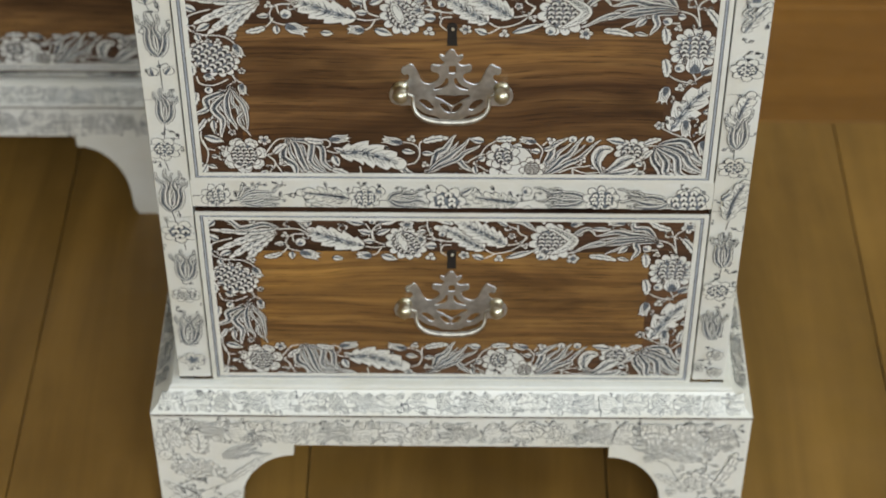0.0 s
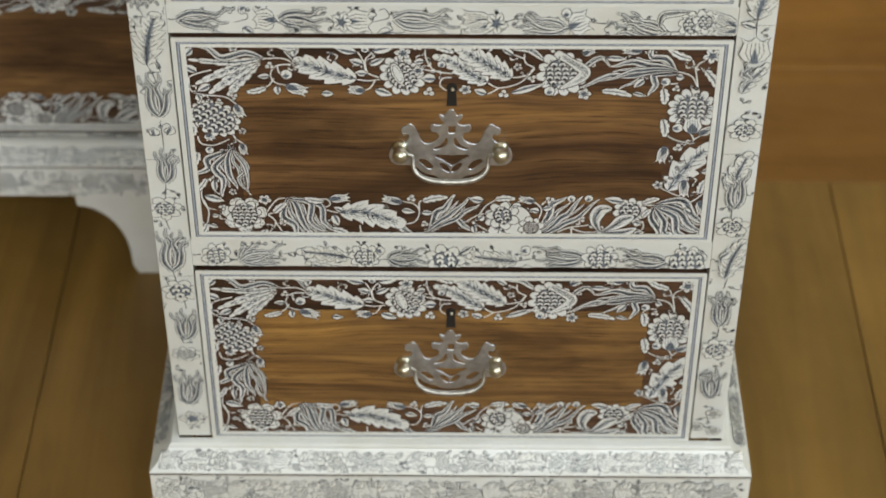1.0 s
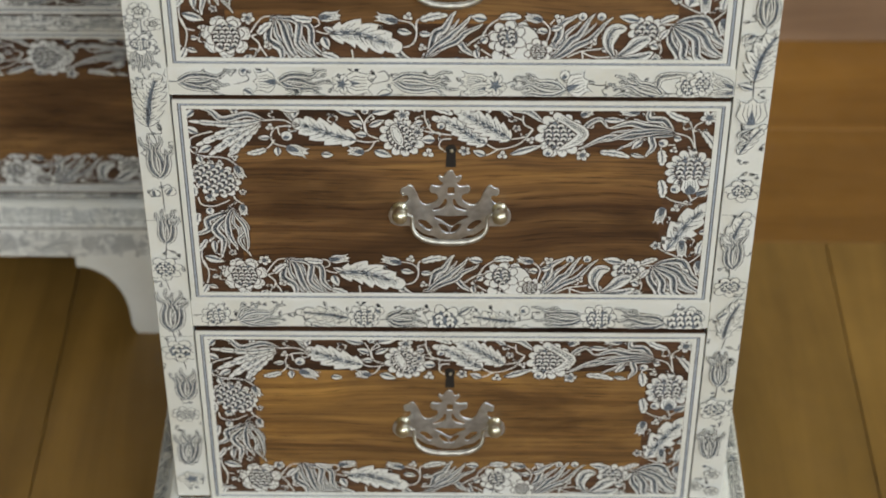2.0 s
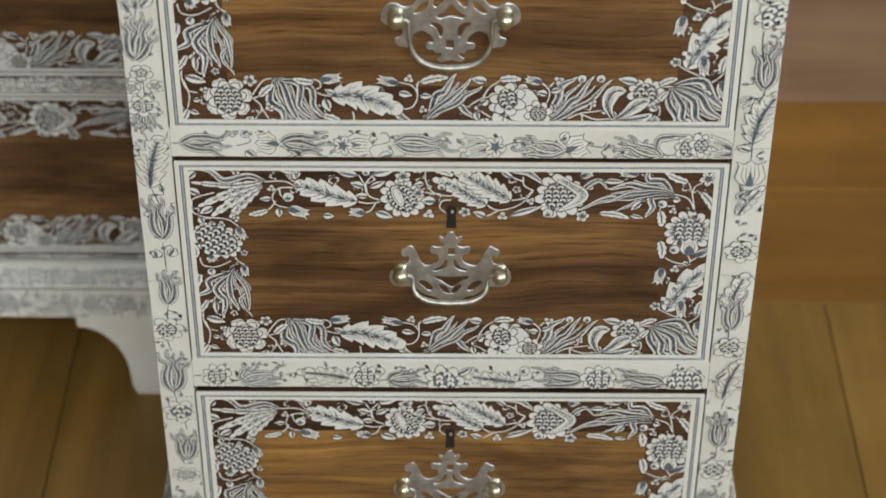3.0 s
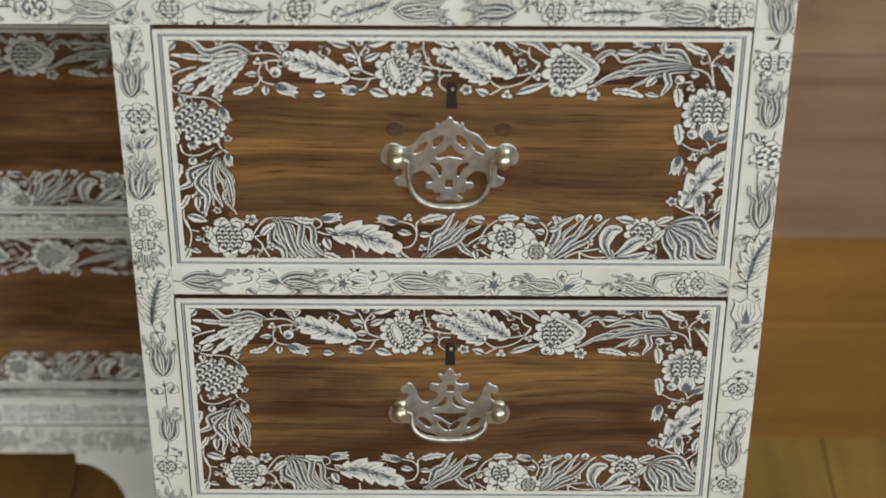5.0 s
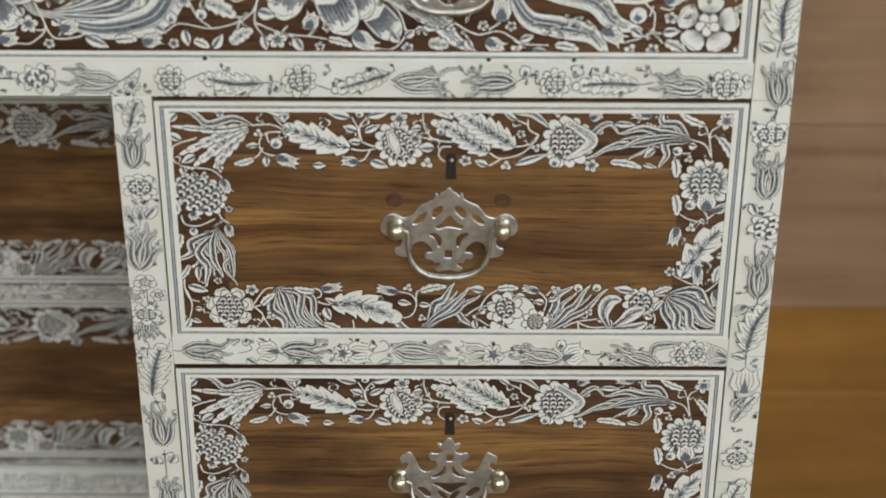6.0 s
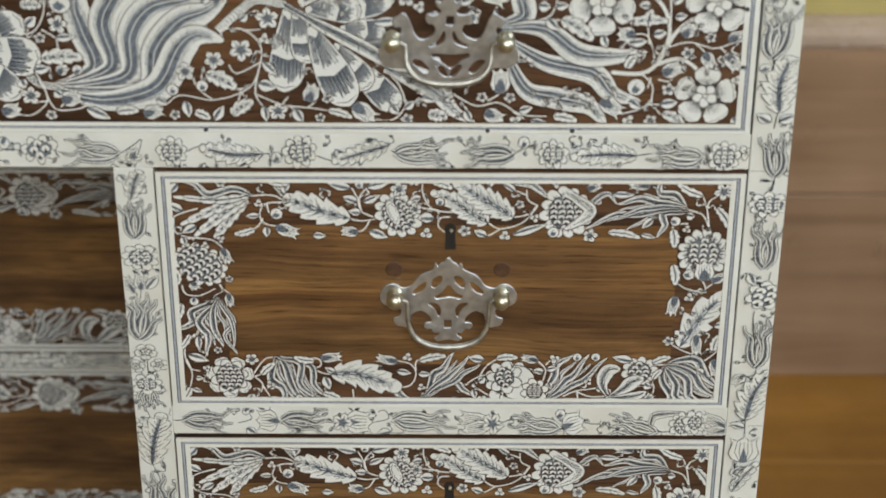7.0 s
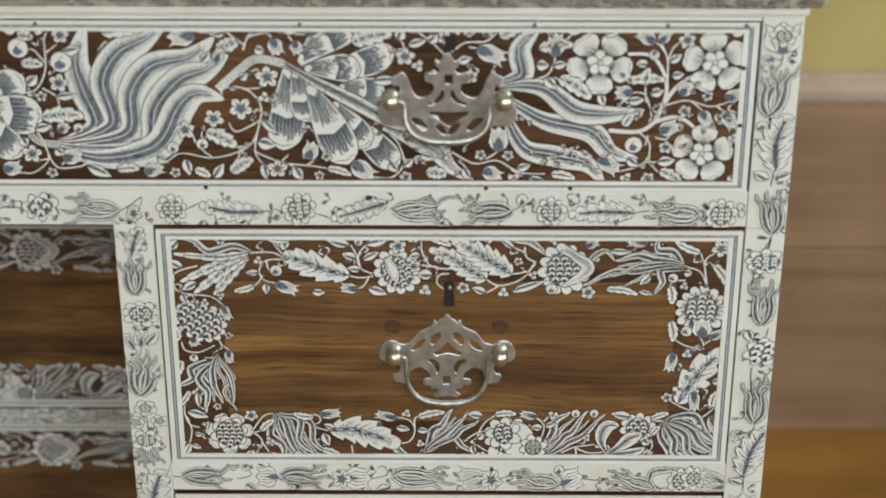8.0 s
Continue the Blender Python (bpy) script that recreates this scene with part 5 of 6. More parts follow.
    for p, q, w, kind in (
        ((-136.2, -36.4), (-133.0, -33.2), 5.6, "star"), ((-129.3, -27.6), (-127.6, -36.3), 4.8, "leaf"), ((-124.9, -33.2), (-117.6, -36.9), 5.6, "tooth"), ((-187.7, 35.0), (-182.2, 36.8), 8.4, "star"), ((-183.5, 27.5), (-175.9, 29.2), 4.8, "leaf"), ((-212.0, 38.4), (-204.7, 41.3), 7.3, "leaf"), ((-205.3, 35.5), (-197.9, 35.0), 6.2, "tooth"), ((-197.1, 37.0), (-192.9, 39.9), 4.5, "leaf"), ((-192.4, -22.6), (-188.8, -25.7), 4.8, "leaf"),
    ):
        b.bud(p, q, w, kind)
    return b


# ---- engraving on the ivory rails and posts ----
def rail_one(c):
    c.sprigs(-140, 140, -5.5, 5.2, 46)
    c.ink([(61, -9), (61, 9)], 0.2)
    c.stem(((-148.6, 0.9), (-145.1, 0.2), (-141.5, 0.6)))
    c.tulip((-142.1, 0.6), [(-118.2, -6.9), (-111.5, 5.5), (-115.4, -1.1)], 5.2)
    c.stem(((-113.0, -1.0), (-105.5, 1.2), (-107.9, 5.5)))
    c.bud((-106.1, 6.2), (-110.4, 4.1), 3.7, "ball")
    c.bud((-108.4, -3.9), (-102.7, -7.9), 4.6)
    c.bud((-91.6, 0.2), (-102.6, 0.5), 11.0, "bud")
    c.tulip((-89.7, 0.9), [(-64.4, -7.0), (-64.6, 6.1), (-62.4, -0.4)], 5.2)
    c.blade([(-86.4, -3.1), (-79.9, -4.5), (-85.1, -7.5), (-91.0, -7.5)], 2.4)
    c.bud((-55.3, -0.3), (-41.3, -0.3), 12.2, "bud")
    c.bud((-59.5, -0.7), (-54.7, -0.7), 10.4, "star")
    c.stem(((-41.6, -0.6), (-32.7, 1.6), (-34.4, 5.9), (-38.0, 5.2)))
    c.bud((-31.6, -5.0), (-38.8, -6.5), 4.3)
    c.stem(((-31.6, -5.7), (-25.0, -5.6), (-24.4, -0.5), (-28.5, 0.9)))
    c.tulip((-30.3, 1.2), [(2.4, -7.7), (0.6, 5.4), (4.2, -2.9), (-0.0, 1.1)], 4.9)
    c.bud((20.8, -0.3), (4.7, 2.5), 7.9, "bud")
    c.bud((21.4, -1.7), (6.6, -4.7), 7.3, "bud")
    c.bud((19.0, -0.3), (26.8, -1.7), 11.6, "star")
    c.stem(((26.2, -1.0), (32.6, 1.2), (41.6, 1.3)))
    c.tulip((58.9, -3.3), [(33.2, 3.4), (32.2, -7.5), (30.9, -1.7), (38.5, 4.9)], 4.6)
    c.bud((60.7, -2.6), (71.2, 1.5), 12.2, "bud")
    c.bud((56.9, 3.6), (61.0, 5.0), 4.9, "ball")
    c.stem(((71.3, 0.0), (79.1, -0.7), (80.7, 1.5)))
    c.tulip((110.9, -5.6), [(84.7, 4.4), (78.2, -7.2), (83.2, -0.7), (91.8, 5.2)], 4.9)
    c.blade([(107.1, -2.7), (108.5, 3.1), (115.5, 4.6), (125.6, 5.0)], 2.7)
    c.stem(((110.8, -4.9), (119.1, -4.5)))
    c.scales((123.7, -1.1), 6.1, 6.1, 0.0, 11)
    c.scales((130.7, 0.3), 5.5, 4.9, 0.0, 8)
    c.bud((147.5, -1.7), (133.9, 4.0), 6.1, "bud")
    c.bud((147.7, -3.9), (134.7, -5.5), 6.1, "bud")


def rail_two(c):
    c.sprigs(-140, 140, -6.5, 6.0, 46)
    c.ink([(-52, -9), (-52, 9)], 0.2)
    c.scales((-133.6, -1.2), 8.0, 6.4, 0.1, 10)
    c.stem(((-147.0, -0.9), (-141.9, -0.4)))
    c.stem(((-126.7, -3.3), (-119.0, -3.7)))
    c.tulip((-120.3, -3.7), [(-117.7, 7.4), (-93.7, -9.5), (-93.5, 5.9), (-107.5, 7.5), (-95.8, -0.9)], 4.4)
    c.stem(((-95.8, -0.1), (-86.1, 0.9), (-81.6, -5.9)))
    c.leaf([(-58.1, -1.9), (-70.2, 0.1), (-88.0, 1.7)], 9.4, 6)
    c.leaf([(-62.2, -9.2), (-73.7, -7.6), (-83.2, -5.1)], 4.7, 4)
    c.scales((-49.1, -1.4), 8.7, 6.7, 0.0, 11)
    c.bud((-41.9, 3.8), (-38.2, 1.2), 4.7, "ball")
    c.stem(((-43.4, -3.1), (-34.4, -2.6)))
    c.tulip((-35.7, -2.6), [(-16.5, -10.6), (-14.5, 4.0), (-11.3, -4.5), (-25.3, 4.8)], 5.0)
    c.scales((-3.0, -3.2), 10.7, 7.4, -0.2, 9, 3.2)
    c.leaf([(37.3, -3.7), (25.8, -2.5), (8.5, -0.1)], 10.1, 7)
    c.bud((5.3, 0.7), (12.3, 5.0), 3.7)
    c.stem(((37.3, -3.3), (48.1, -1.5)))
    c.bud((41.0, 4.4), (43.6, 1.9), 5.4, "ball")
    c.bud((41.3, -8.4), (45.1, -8.4), 5.4, "ball")
    c.tulip((75.6, -1.3), [(46.0, 5.3), (49.0, -9.2), (47.5, -2.4), (57.5, 5.4)], 5.0)
    c.scales((84.6, -1.6), 10.1, 7.4, 0.0, 11)
    c.tulip((122.4, -3.9), [(93.2, 4.8), (96.5, -8.9), (92.3, -2.0), (102.1, 4.0)], 5.4)
    c.scales((133.8, -2.5), 12.1, 6.7, 0.05, 8, 3.2, 0.95)


def rail_three(c):
    c.sprigs(-480, 140, -6.5, 6.0, 100)
    c.scales((-202.7, 0.6), 9.0, 5.1, 0.1, 9, 3.0)
    c.stem(((-228.7, -1.8), (-220.1, 0.5), (-211.7, 0.2)))
    c.bud((-217.9, 5.3), (-221.6, 1.4), 5.1, "ball")
    c.stem(((-193.8, -0.4), (-188.8, -1.0)))
    c.tulip((-163.6, -1.5), [(-190.0, 4.7), (-192.1, -6.7), (-191.6, -1.0), (-183.1, 6.6)], 4.2)
    c.stem(((-164.1, -1.5), (-156.6, 2.3), (-151.9, 4.9), (-154.7, -2.8)))
    c.bud((-159.1, -1.5), (-154.1, -2.8), 7.9, "star")
    c.scales((-137.4, -0.1), 7.3, 5.6, 0.0, 11)
    c.stem(((-130.4, -0.1), (-124.1, 2.4)))
    c.leaf([(-93.4, -1.2), (-108.0, -1.3), (-123.5, 1.8)], 9.6, 7)
    c.bud((-87.9, -3.8), (-83.9, -1.2), 4.5, "ball")
    c.scales((-74.3, 0.1), 8.4, 6.2, 0.1, 11)
    c.stem(((-65.9, -1.8), (-59.3, -3.7)))
    c.leaf([(-31.1, 2.8), (-43.5, -0.4), (-58.7, -4.3)], 8.4, 7)
    c.tulip((-27.8, -0.4), [(0.3, -7.3), (3.0, 5.5), (-1.5, -0.3), (-9.8, 5.4)], 4.5)
    c.stem(((-29.5, 0.9), (-25.6, -1.0)))
    c.tulip((31.1, -0.8), [(7.5, 4.8), (6.4, -6.0), (4.7, -0.2)], 5.6)
    c.stem(((30.5, -0.8), (37.7, 2.4), (42.2, 1.2)))
    c.bud((34.3, 3.0), (37.6, 5.6), 5.1, "ball")
    c.scales((50.4, -0.7), 7.3, 5.6, 0.0, 11)
    c.leaf([(91.6, -1.2), (77.0, -0.6), (59.1, -1.9)], 9.6, 7)
    c.stem(((91.0, -1.2), (99.4, 0.1)))
    c.tulip((124.1, -2.3), [(97.5, 3.3), (99.7, -7.5), (96.1, -2.4), (107.5, 4.6)], 4.8)
    c.scales((134.7, -1.7), 7.9, 6.2, 0.0, 11)
    c.bud((141.9, -0.4), (148.5, 1.6), 6.2, "trefoil")


def post_right(c):
    c.sprigs(-7, 7, -285, 285, 80)
    for z in (176.5, 22.0, -63.0, -148.0):
        c.ink([(-9.5, z), (9.5, z + 0.4)], 0.22)
    c.bud((0.6, 271.4), (-0.2, 287.0), 16.0, "bud")
    c.scales((0.4, 280.1), 4.6, 4.6, 0.0, 8)
    c.stem(((0.5, 272.6), (0.4, 266.7), (-2.3, 260.8)))
    c.stem(((0.4, 267.3), (-4.6, 269.6), (-8.2, 267.3)))
    c.bud((-2.9, 268.5), (-8.2, 266.7), 5.1, "bud")
    c.tulip((-2.7, 238.2), [(-7.8, 262.6), (8.0, 266.2), (-1.6, 265.0), (2.8, 263.8)], 6.3)
    c.stem(((-2.7, 238.8), (-1.8, 234.0)))
    c.leaf([(1.9, 208.9), (1.2, 224.9), (4.9, 239.4)], 14.8, 6)
    c.bud((-7.1, 232.1), (-2.9, 234.0), 4.6, "ball")
    c.stem(((1.3, 208.9), (0.4, 200.1)))
    c.bud((-1.0, 203.9), (-6.9, 208.2), 5.1)
    c.bud((2.3, 203.9), (9.2, 207.6), 5.1)
    c.tulip((2.8, 173.6), [(-5.1, 195.9), (7.7, 196.5), (-0.8, 197.8), (3.6, 198.4)], 5.1)
    c.scales((1.2, 157.4), 8.5, 6.3, 0.0, 11)
    c.stem(((2.8, 173.6), (1.2, 164.6)))
    c.tulip((1.8, 120.2), [(-4.6, 144.9), (8.4, 145.6), (-0.9, 147.6), (4.3, 147.6)], 5.1)
    c.stem(((4.7, 118.6), (4.1, 113.4)))
    c.bud((-4.2, 117.3), (-1.8, 110.1), 4.2)
    c.scales((3.3, 104.1), 6.6, 7.2, -0.5, 8, 3.6, 0.95)
    c.stem(((-0.4, 95.5), (-0.8, 88.0), (2.4, 60.6)))
    c.tulip((2.4, 59.9), [(-4.1, 86.0), (8.4, 87.4), (0.9, 87.4), (5.2, 90.8)], 5.4)
    c.stem(((2.4, 60.6), (1.7, 55.0), (-4.3, 54.3)))
    c.bud((-2.4, 55.0), (-7.7, 49.3), 5.4, "bud")
    c.leaf([(-0.3, 26.5), (2.3, 43.0), (9.0, 57.8)], 14.4, 6)
    c.stem(((-0.3, 26.5), (0.1, 15.9)))
    c.bud((-0.4, 21.4), (-6.6, 24.3), 4.2)
    c.bud((0.5, -1.5), (0.2, 14.8), 13.2, "bud")
    c.leaf([(-3.2, -21.1), (0.8, -12.0), (7.1, -1.4)], 6.6, 5)
    c.blade([(0.7, -4.5), (-3.2, -8.3), (-0.4, -12.0), (-4.3, -15.8)], 2.4)
    c.scales((0.2, -46.0), 6.6, 5.9, 0.0, 9)
    c.leaf([(0.1, -94.8), (-0.9, -78.4), (4.1, -60.6)], 11.2, 6)
    c.tulip((0.1, -101.4), [(-6.4, -78.8), (4.7, -72.4), (-1.9, -74.8)], 5.3)
    c.scales((-0.2, -114.6), 6.6, 5.9, 0.0, 9)
    c.stem(((-1.2, -101.4), (-1.1, -108.8)))
    c.leaf([(-0.7, -153.7), (1.7, -138.1), (6.7, -123.7)], 10.6, 6)
    c.bud((-3.9, -139.0), (1.2, -133.0), 4.6)
    c.stem(((0.6, -153.7), (-0.6, -161.5)))
    c.tulip((0.2, -191.0), [(-6.6, -166.9), (5.3, -168.5), (-2.9, -164.2), (1.5, -163.3)], 5.0)
    c.scales((-0.7, -210.3), 7.3, 6.6, 0.0, 10)
    c.stem(((-0.5, -191.0), (-0.9, -201.1)))
    c.tulip((-0.5, -251.1), [(-8.4, -229.1), (5.7, -229.0), (-4.0, -226.3), (0.6, -225.3)], 5.0)
    c.rosette((2.1, -264.8), 4.0, 5)
    c.rosette((-5.9, -275.8), 3.6, 5)
    c.rosette((2.8, -279.7), 3.6, 5)


def post_left(c):
    c.sprigs(-7, 7, -228, 228, 50)
    for z in (81.0, -12.0, -98.0):
        c.ink([(-9.5, z), (9.5, z + 0.3)], 0.22)
    c.leaf([(-1.8, 216.5), (0.0, 225.3), (2.8, 232.7)], 8.5, 5)
    c.tulip((-1.7, 193.5), [(-7.1, 213.3), (6.0, 214.0), (-2.3, 216.5), (2.3, 217.2)], 5.1)
    c.bud((-5.9, 230.1), (-3.4, 225.6), 4.0)
    c.scales((0.2, 182.5), 7.3, 6.7, 0.0, 11)
    c.stem(((0.4, 178.0), (-0.0, 170.1), (-1.5, 156.9)))
    c.bud((-4.1, 162.9), (-7.9, 170.8), 5.5, "bud")
    c.bud((-0.9, 163.5), (-0.0, 173.4), 6.1, "bud")
    c.bud((1.7, 163.6), (6.9, 171.5), 4.3, "leaf")
    c.tulip((-2.7, 132.6), [(-8.4, 158.9), (7.7, 147.6), (-2.2, 158.2), (1.5, 161.6), (5.1, 157.6)], 6.1)
    c.rosette((-1.1, 125.0), 4.9, 5, 0.9)
    c.stem(((-0.8, 121.2), (-0.7, 109.0)))
    c.stem(((-4.4, 113.1), (-1.9, 108.2)))
    c.stem(((2.6, 113.9), (-0.2, 108.3)))
    c.rosette((-5.9, 115.9), 4.0, 5, 0.2)
    c.rosette((4.4, 117.0), 3.7, 5, 0.5)
    c.tulip((-1.8, 102.6), [(-9.2, 91.8), (5.4, 89.8), (-6.0, 88.3), (0.5, 88.3), (-3.2, 86.8)], 3.0)
    c.scales((-1.9, 104.7), 6.4, 5.2, 0.0, 9)
    c.stem(((-2.5, 87.6), (-0.8, 79.6), (1.2, 74.5)))
    c.bud((7.9, 87.6), (10.8, 86.9), 5.5, "trefoil")
    c.stem(((9.1, 84.7), (7.4, 78.2), (3.6, 75.2)))
    c.bud((-10.2, 81.0), (-5.7, 78.1), 5.5, "trefoil")
    c.leaf([(-2.5, 52.3), (-0.5, 69.4), (3.9, 86.2)], 14.0, 6)
    c.stem(((-2.4, 53.0), (0.4, 43.2), (1.0, 35.6)))
    c.tulip((0.8, 17.9), [(-6.7, 45.5), (8.1, 40.2), (-2.8, 47.7), (1.9, 46.3)], 5.5)
    c.bud((-2.3, 5.1), (-3.0, 10.5), 4.7)
    c.stem(((0.5, 15.5), (0.8, 5.9), (0.9, -5.7)))
    c.bud((3.2, 5.9), (6.1, 11.3), 4.7)
    c.tulip((0.1, -27.9), [(-3.4, -5.8), (7.4, -8.8), (-0.1, -3.4), (4.1, -4.1)], 5.4)
    c.scales((-1.7, -46.6), 6.7, 6.7, 0.0, 9)
    c.stem(((0.1, -27.9), (-1.0, -39.2)))
    c.tulip((-1.5, -93.0), [(-7.0, -63.2), (8.5, -67.3), (-2.4, -60.7), (3.8, -62.3)], 6.0)
    c.stem(((-2.3, -53.2), (-0.6, -62.3)))
    c.scales((1.0, -108.7), 7.4, 6.7, 0.0, 9, 3.2)
    c.stem(((-1.5, -93.0), (-0.3, -101.7)))
    c.tulip((1.6, -147.5), [(-5.1, -125.7), (10.5, -127.4), (0.5, -122.1), (6.3, -122.9)], 5.4)
    c.scales((0.5, -159.6), 6.7, 4.7, 0.0, 10)
    c.stem(((2.3, -115.8), (3.0, -123.0)))
    c.tulip((-1.1, -201.8), [(-6.4, -176.7), (9.9, -176.5), (-1.3, -172.8), (4.8, -172.8)], 5.4)
    c.bud((-4.5, -217.6), (4.3, -211.6), 12.7, "star")


def foliage(c, x0, x1, z0, z1, step, seed, faint=True):
    """Loose engraved foliage: leaves, tulips and flower heads strung on a wavy stem."""
    rnd, x, k = random.Random(seed), x0, seed
    c.faint, c.step = faint, 0.0012
    c.sprigs(x0, x1, z0 + 1.5, z1 - 1.5, int((x1 - x0) * (z1 - z0) / 60))
    mid, tall = (z0 + z1) / 2, z1 - z0
    c.stem([(x0 + (x1 - x0) * i / 12, mid + 0.22 * tall * math.sin(i * 1.9)) for i in range(13)])
    while x < x1 - step * 0.6:
        l, z = step * (0.85 + 0.3 * rnd.random()), mid + 0.1 * tall * (rnd.random() - 0.5)
        kind = k % 4
        if kind == 0:
            c.leaf([(x, z), (x + l * 0.5, z + 0.1 * tall), (x + l, z)], tall * 0.8, 6, 0.45, 0.2)
        elif kind == 1:
            c.scales((x + l * 0.4, z), min(l * 0.42, tall * 0.46), tall * 0.4, 0.0, 10)
        elif kind == 2:
            c.tulip((x + l, z), [(x, z0 + 0.1 * tall), (x, z1 - 0.1 * tall), (x - l * 0.1, z)], tall * 0.3)
        else:
            c.bud((x + l * 0.1, z), (x + l * 0.8, z), tall * 0.8, "bud")
        for s in (-1, 1, -1, 1, -1, 1):
            a = x + l * rnd.random()
            c.bud((a, mid + s * 0.15 * tall), (a + l * 0.25, mid + s * 0.42 * tall), tall * 0.2, "leaf" if rnd.random() < 0.6 else "trefoil")
        x += l * 1.06
        k += 1


def foot_brackets(c):
    """The corner flowers on the bracket feet."""
    c.faint, c.step = True, 0.0012
    for sd in (-1, 1):
        c.sprigs(*sorted((sd * 178, sd * 145)), -45, 18, 34, 1.4)
        c.sprigs(*sorted((sd * 178, sd * 112)), 29, 44, 22, 1.4)
    c.scales((-161.5, 2.3), 16.9, 8.5, 0.0, 14)
    c.leaf([(-158.6, 16.3), (-157.0, 27.0), (-158.6, 37.5)], 13.0, 5, 0.4, 0.2)
    c.leaf([(-173.4, 9.8), (-179.4, 21.5), (-180.8, 36.2)], 8.5, 5, 0.4, 0.2)
    c.bud((-174.4, 37.3), (-169.5, 21.6), 9.8, "bud")
    c.bud((-182.7, 16.1), (-174.8, 13.0), 8.5, "ball")
    c.tulip((-142.9, 13.3), [(-115.1, 32.7), (-112.5, 16.8), (-126.1, 25.2)], 5.2)
    c.leaf([(-142.8, -10.6), (-127.6, 2.7), (-117.7, 12.5)], 5.9, 5, 0.4, 0.2)
    c.stem(((-180.3, -27.6), (-168.5, -16.3), (-157.9, -19.6), (-135.5, -8.3)))
    c.leaf([(-169.4, -27.5), (-175.8, -17.5), (-181.7, -11.0)], 5.2, 4, 0.4, 0.2)
    c.stem(((-162.7, -11.9), (-163.1, -38.6), (-161.3, -61.5)))
    c.leaf([(-159.5, -38.6), (-148.1, -32.8), (-134.5, -20.4)], 6.5, 5, 0.4, 0.2)
    c.tulip((153.6, 13.1), [(109.7, 37.0), (112.6, 24.4), (107.6, 30.7), (119.2, 41.3), (124.4, 16.0)], 4.5)
    c.scales((154.7, -8.5), 11.1, 8.5, 0.0, 11)
    c.bud((155.2, 19.5), (151.4, 39.5), 8.5, "bud")
    c.bud((163.9, 16.4), (158.0, 19.6), 7.2, "star")
    c.leaf([(158.7, 19.6), (165.3, 32.3), (172.1, 41.8)], 5.9, 4, 0.4, 0.2)
    c.scales((171.6, 25.0), 4.5, 3.2, 0.0, 8)
    c.leaf([(165.9, -13.9), (174.3, 3.6), (178.4, 19.8)], 7.2, 5, 0.4, 0.2)
    c.bud((120.7, 19.2), (127.1, 7.5), 6.5, "star")
    c.leaf([(148.9, -17.4), (138.9, -7.6), (129.1, -1.2)], 5.9, 5, 0.4, 0.2)
    c.stem(((143.9, -7.6), (135.5, 8.6), (124.6, 12.8)))
    c.stem(((166.6, -13.9), (173.9, -22.7), (181.0, -21.5)))
    c.bud((136.2, -19.7), (143.2, -17.5), 5.9, "trefoil")


# ---- handles ----
def cast_plate(outline, holes, name):
    """A pierced and slightly rounded metal plate from half an outline; holes are whole or mirrored."""
    cu = bpy.data.curves.new(name, "CURVE")
    cu.dimensions, cu.fill_mode, cu.extrude, cu.bevel_depth, cu.bevel_resolution = "2D", "BOTH", 0.0006, 0.00035, 1
    loops = [list(outline) + [(-x, z) for x, z in outline[-2:0:-1]]]
    for h in holes:
        loops.append(list(h))
        if max(x for x, _ in h) < 0:
            loops.append([(-x, z) for x, z in h][::-1])
    for loop in loops:
        pts = [loop[0]]
        for p in loop[1:]:
            if math.hypot(p[0] - pts[-1][0], p[1] - pts[-1][1]) > 0.15:
                pts.append(p)
        sp = cu.splines.new("BEZIER")
        sp.use_cyclic_u, sp.resolution_u = True, 3
        sp.bezier_points.add(len(pts) - 1)
        for bp, (x, z) in zip(sp.bezier_points, pts):
            bp.co = (x / 1000, z / 1000, 0)
            bp.handle_left_type = bp.handle_right_type = "AUTO"
    holder = bpy.data.objects.new(name, cu)
    me = bpy.data.meshes.new_from_object(holder)
    bpy.data.objects.remove(holder)
    me.transform(Matrix.Rotation(radians(90), 4, "X"))
    me.materials.clear()
    me.materials.append(SILVER)
    me.name = name
    return me


def lathe(bm, rows, m, n=18):
    """A turned form: rows of (radius, height) about z, set by m."""
    rings = []
    for r, h in rows:
        rings.append([bm.verts.new(m @ Vector((r * math.cos(2 * math.pi * k / n), r * math.sin(2 * math.pi * k / n), h))) for k in range(n)])
    for a, b in zip(rings, rings[1:]):
        for k in range(n):
            f = bm.faces.new((a[k], a[(k + 1) % n], b[(k + 1) % n], b[k]))
            f.smooth = True
    bm.faces.new(rings[0][::-1])
    bm.faces.new(rings[-1])
    return bm


def tube(bm, pts, radii, n=10):
    rings = []
    for i, p in enumerate(pts):
        d = (pts[min(i + 1, len(pts) - 1)] - pts[max(i - 1, 0)]).normalized()
        u = d.cross(Vector((0, 1, 0)))
        u = u.normalized() if u.length > 1e-4 else Vector((0, 0, 1))
        w = d.cross(u)
        rings.append([bm.verts.new(p + radii[i] * (u * math.cos(2 * math.pi * k / n) + w * math.sin(2 * math.pi * k / n))) for k in range(n)])
    for a, b in zip(rings, rings[1:]):
        for k in range(n):
            f = bm.faces.new((a[k], a[(k + 1) % n], b[(k + 1) % n], b[k]))
            f.smooth = True
    bm.faces.new(rings[0][::-1])
    bm.faces.new(rings[-1])
    bmesh.ops.recalc_face_normals(bm, faces=bm.faces)
    return bm


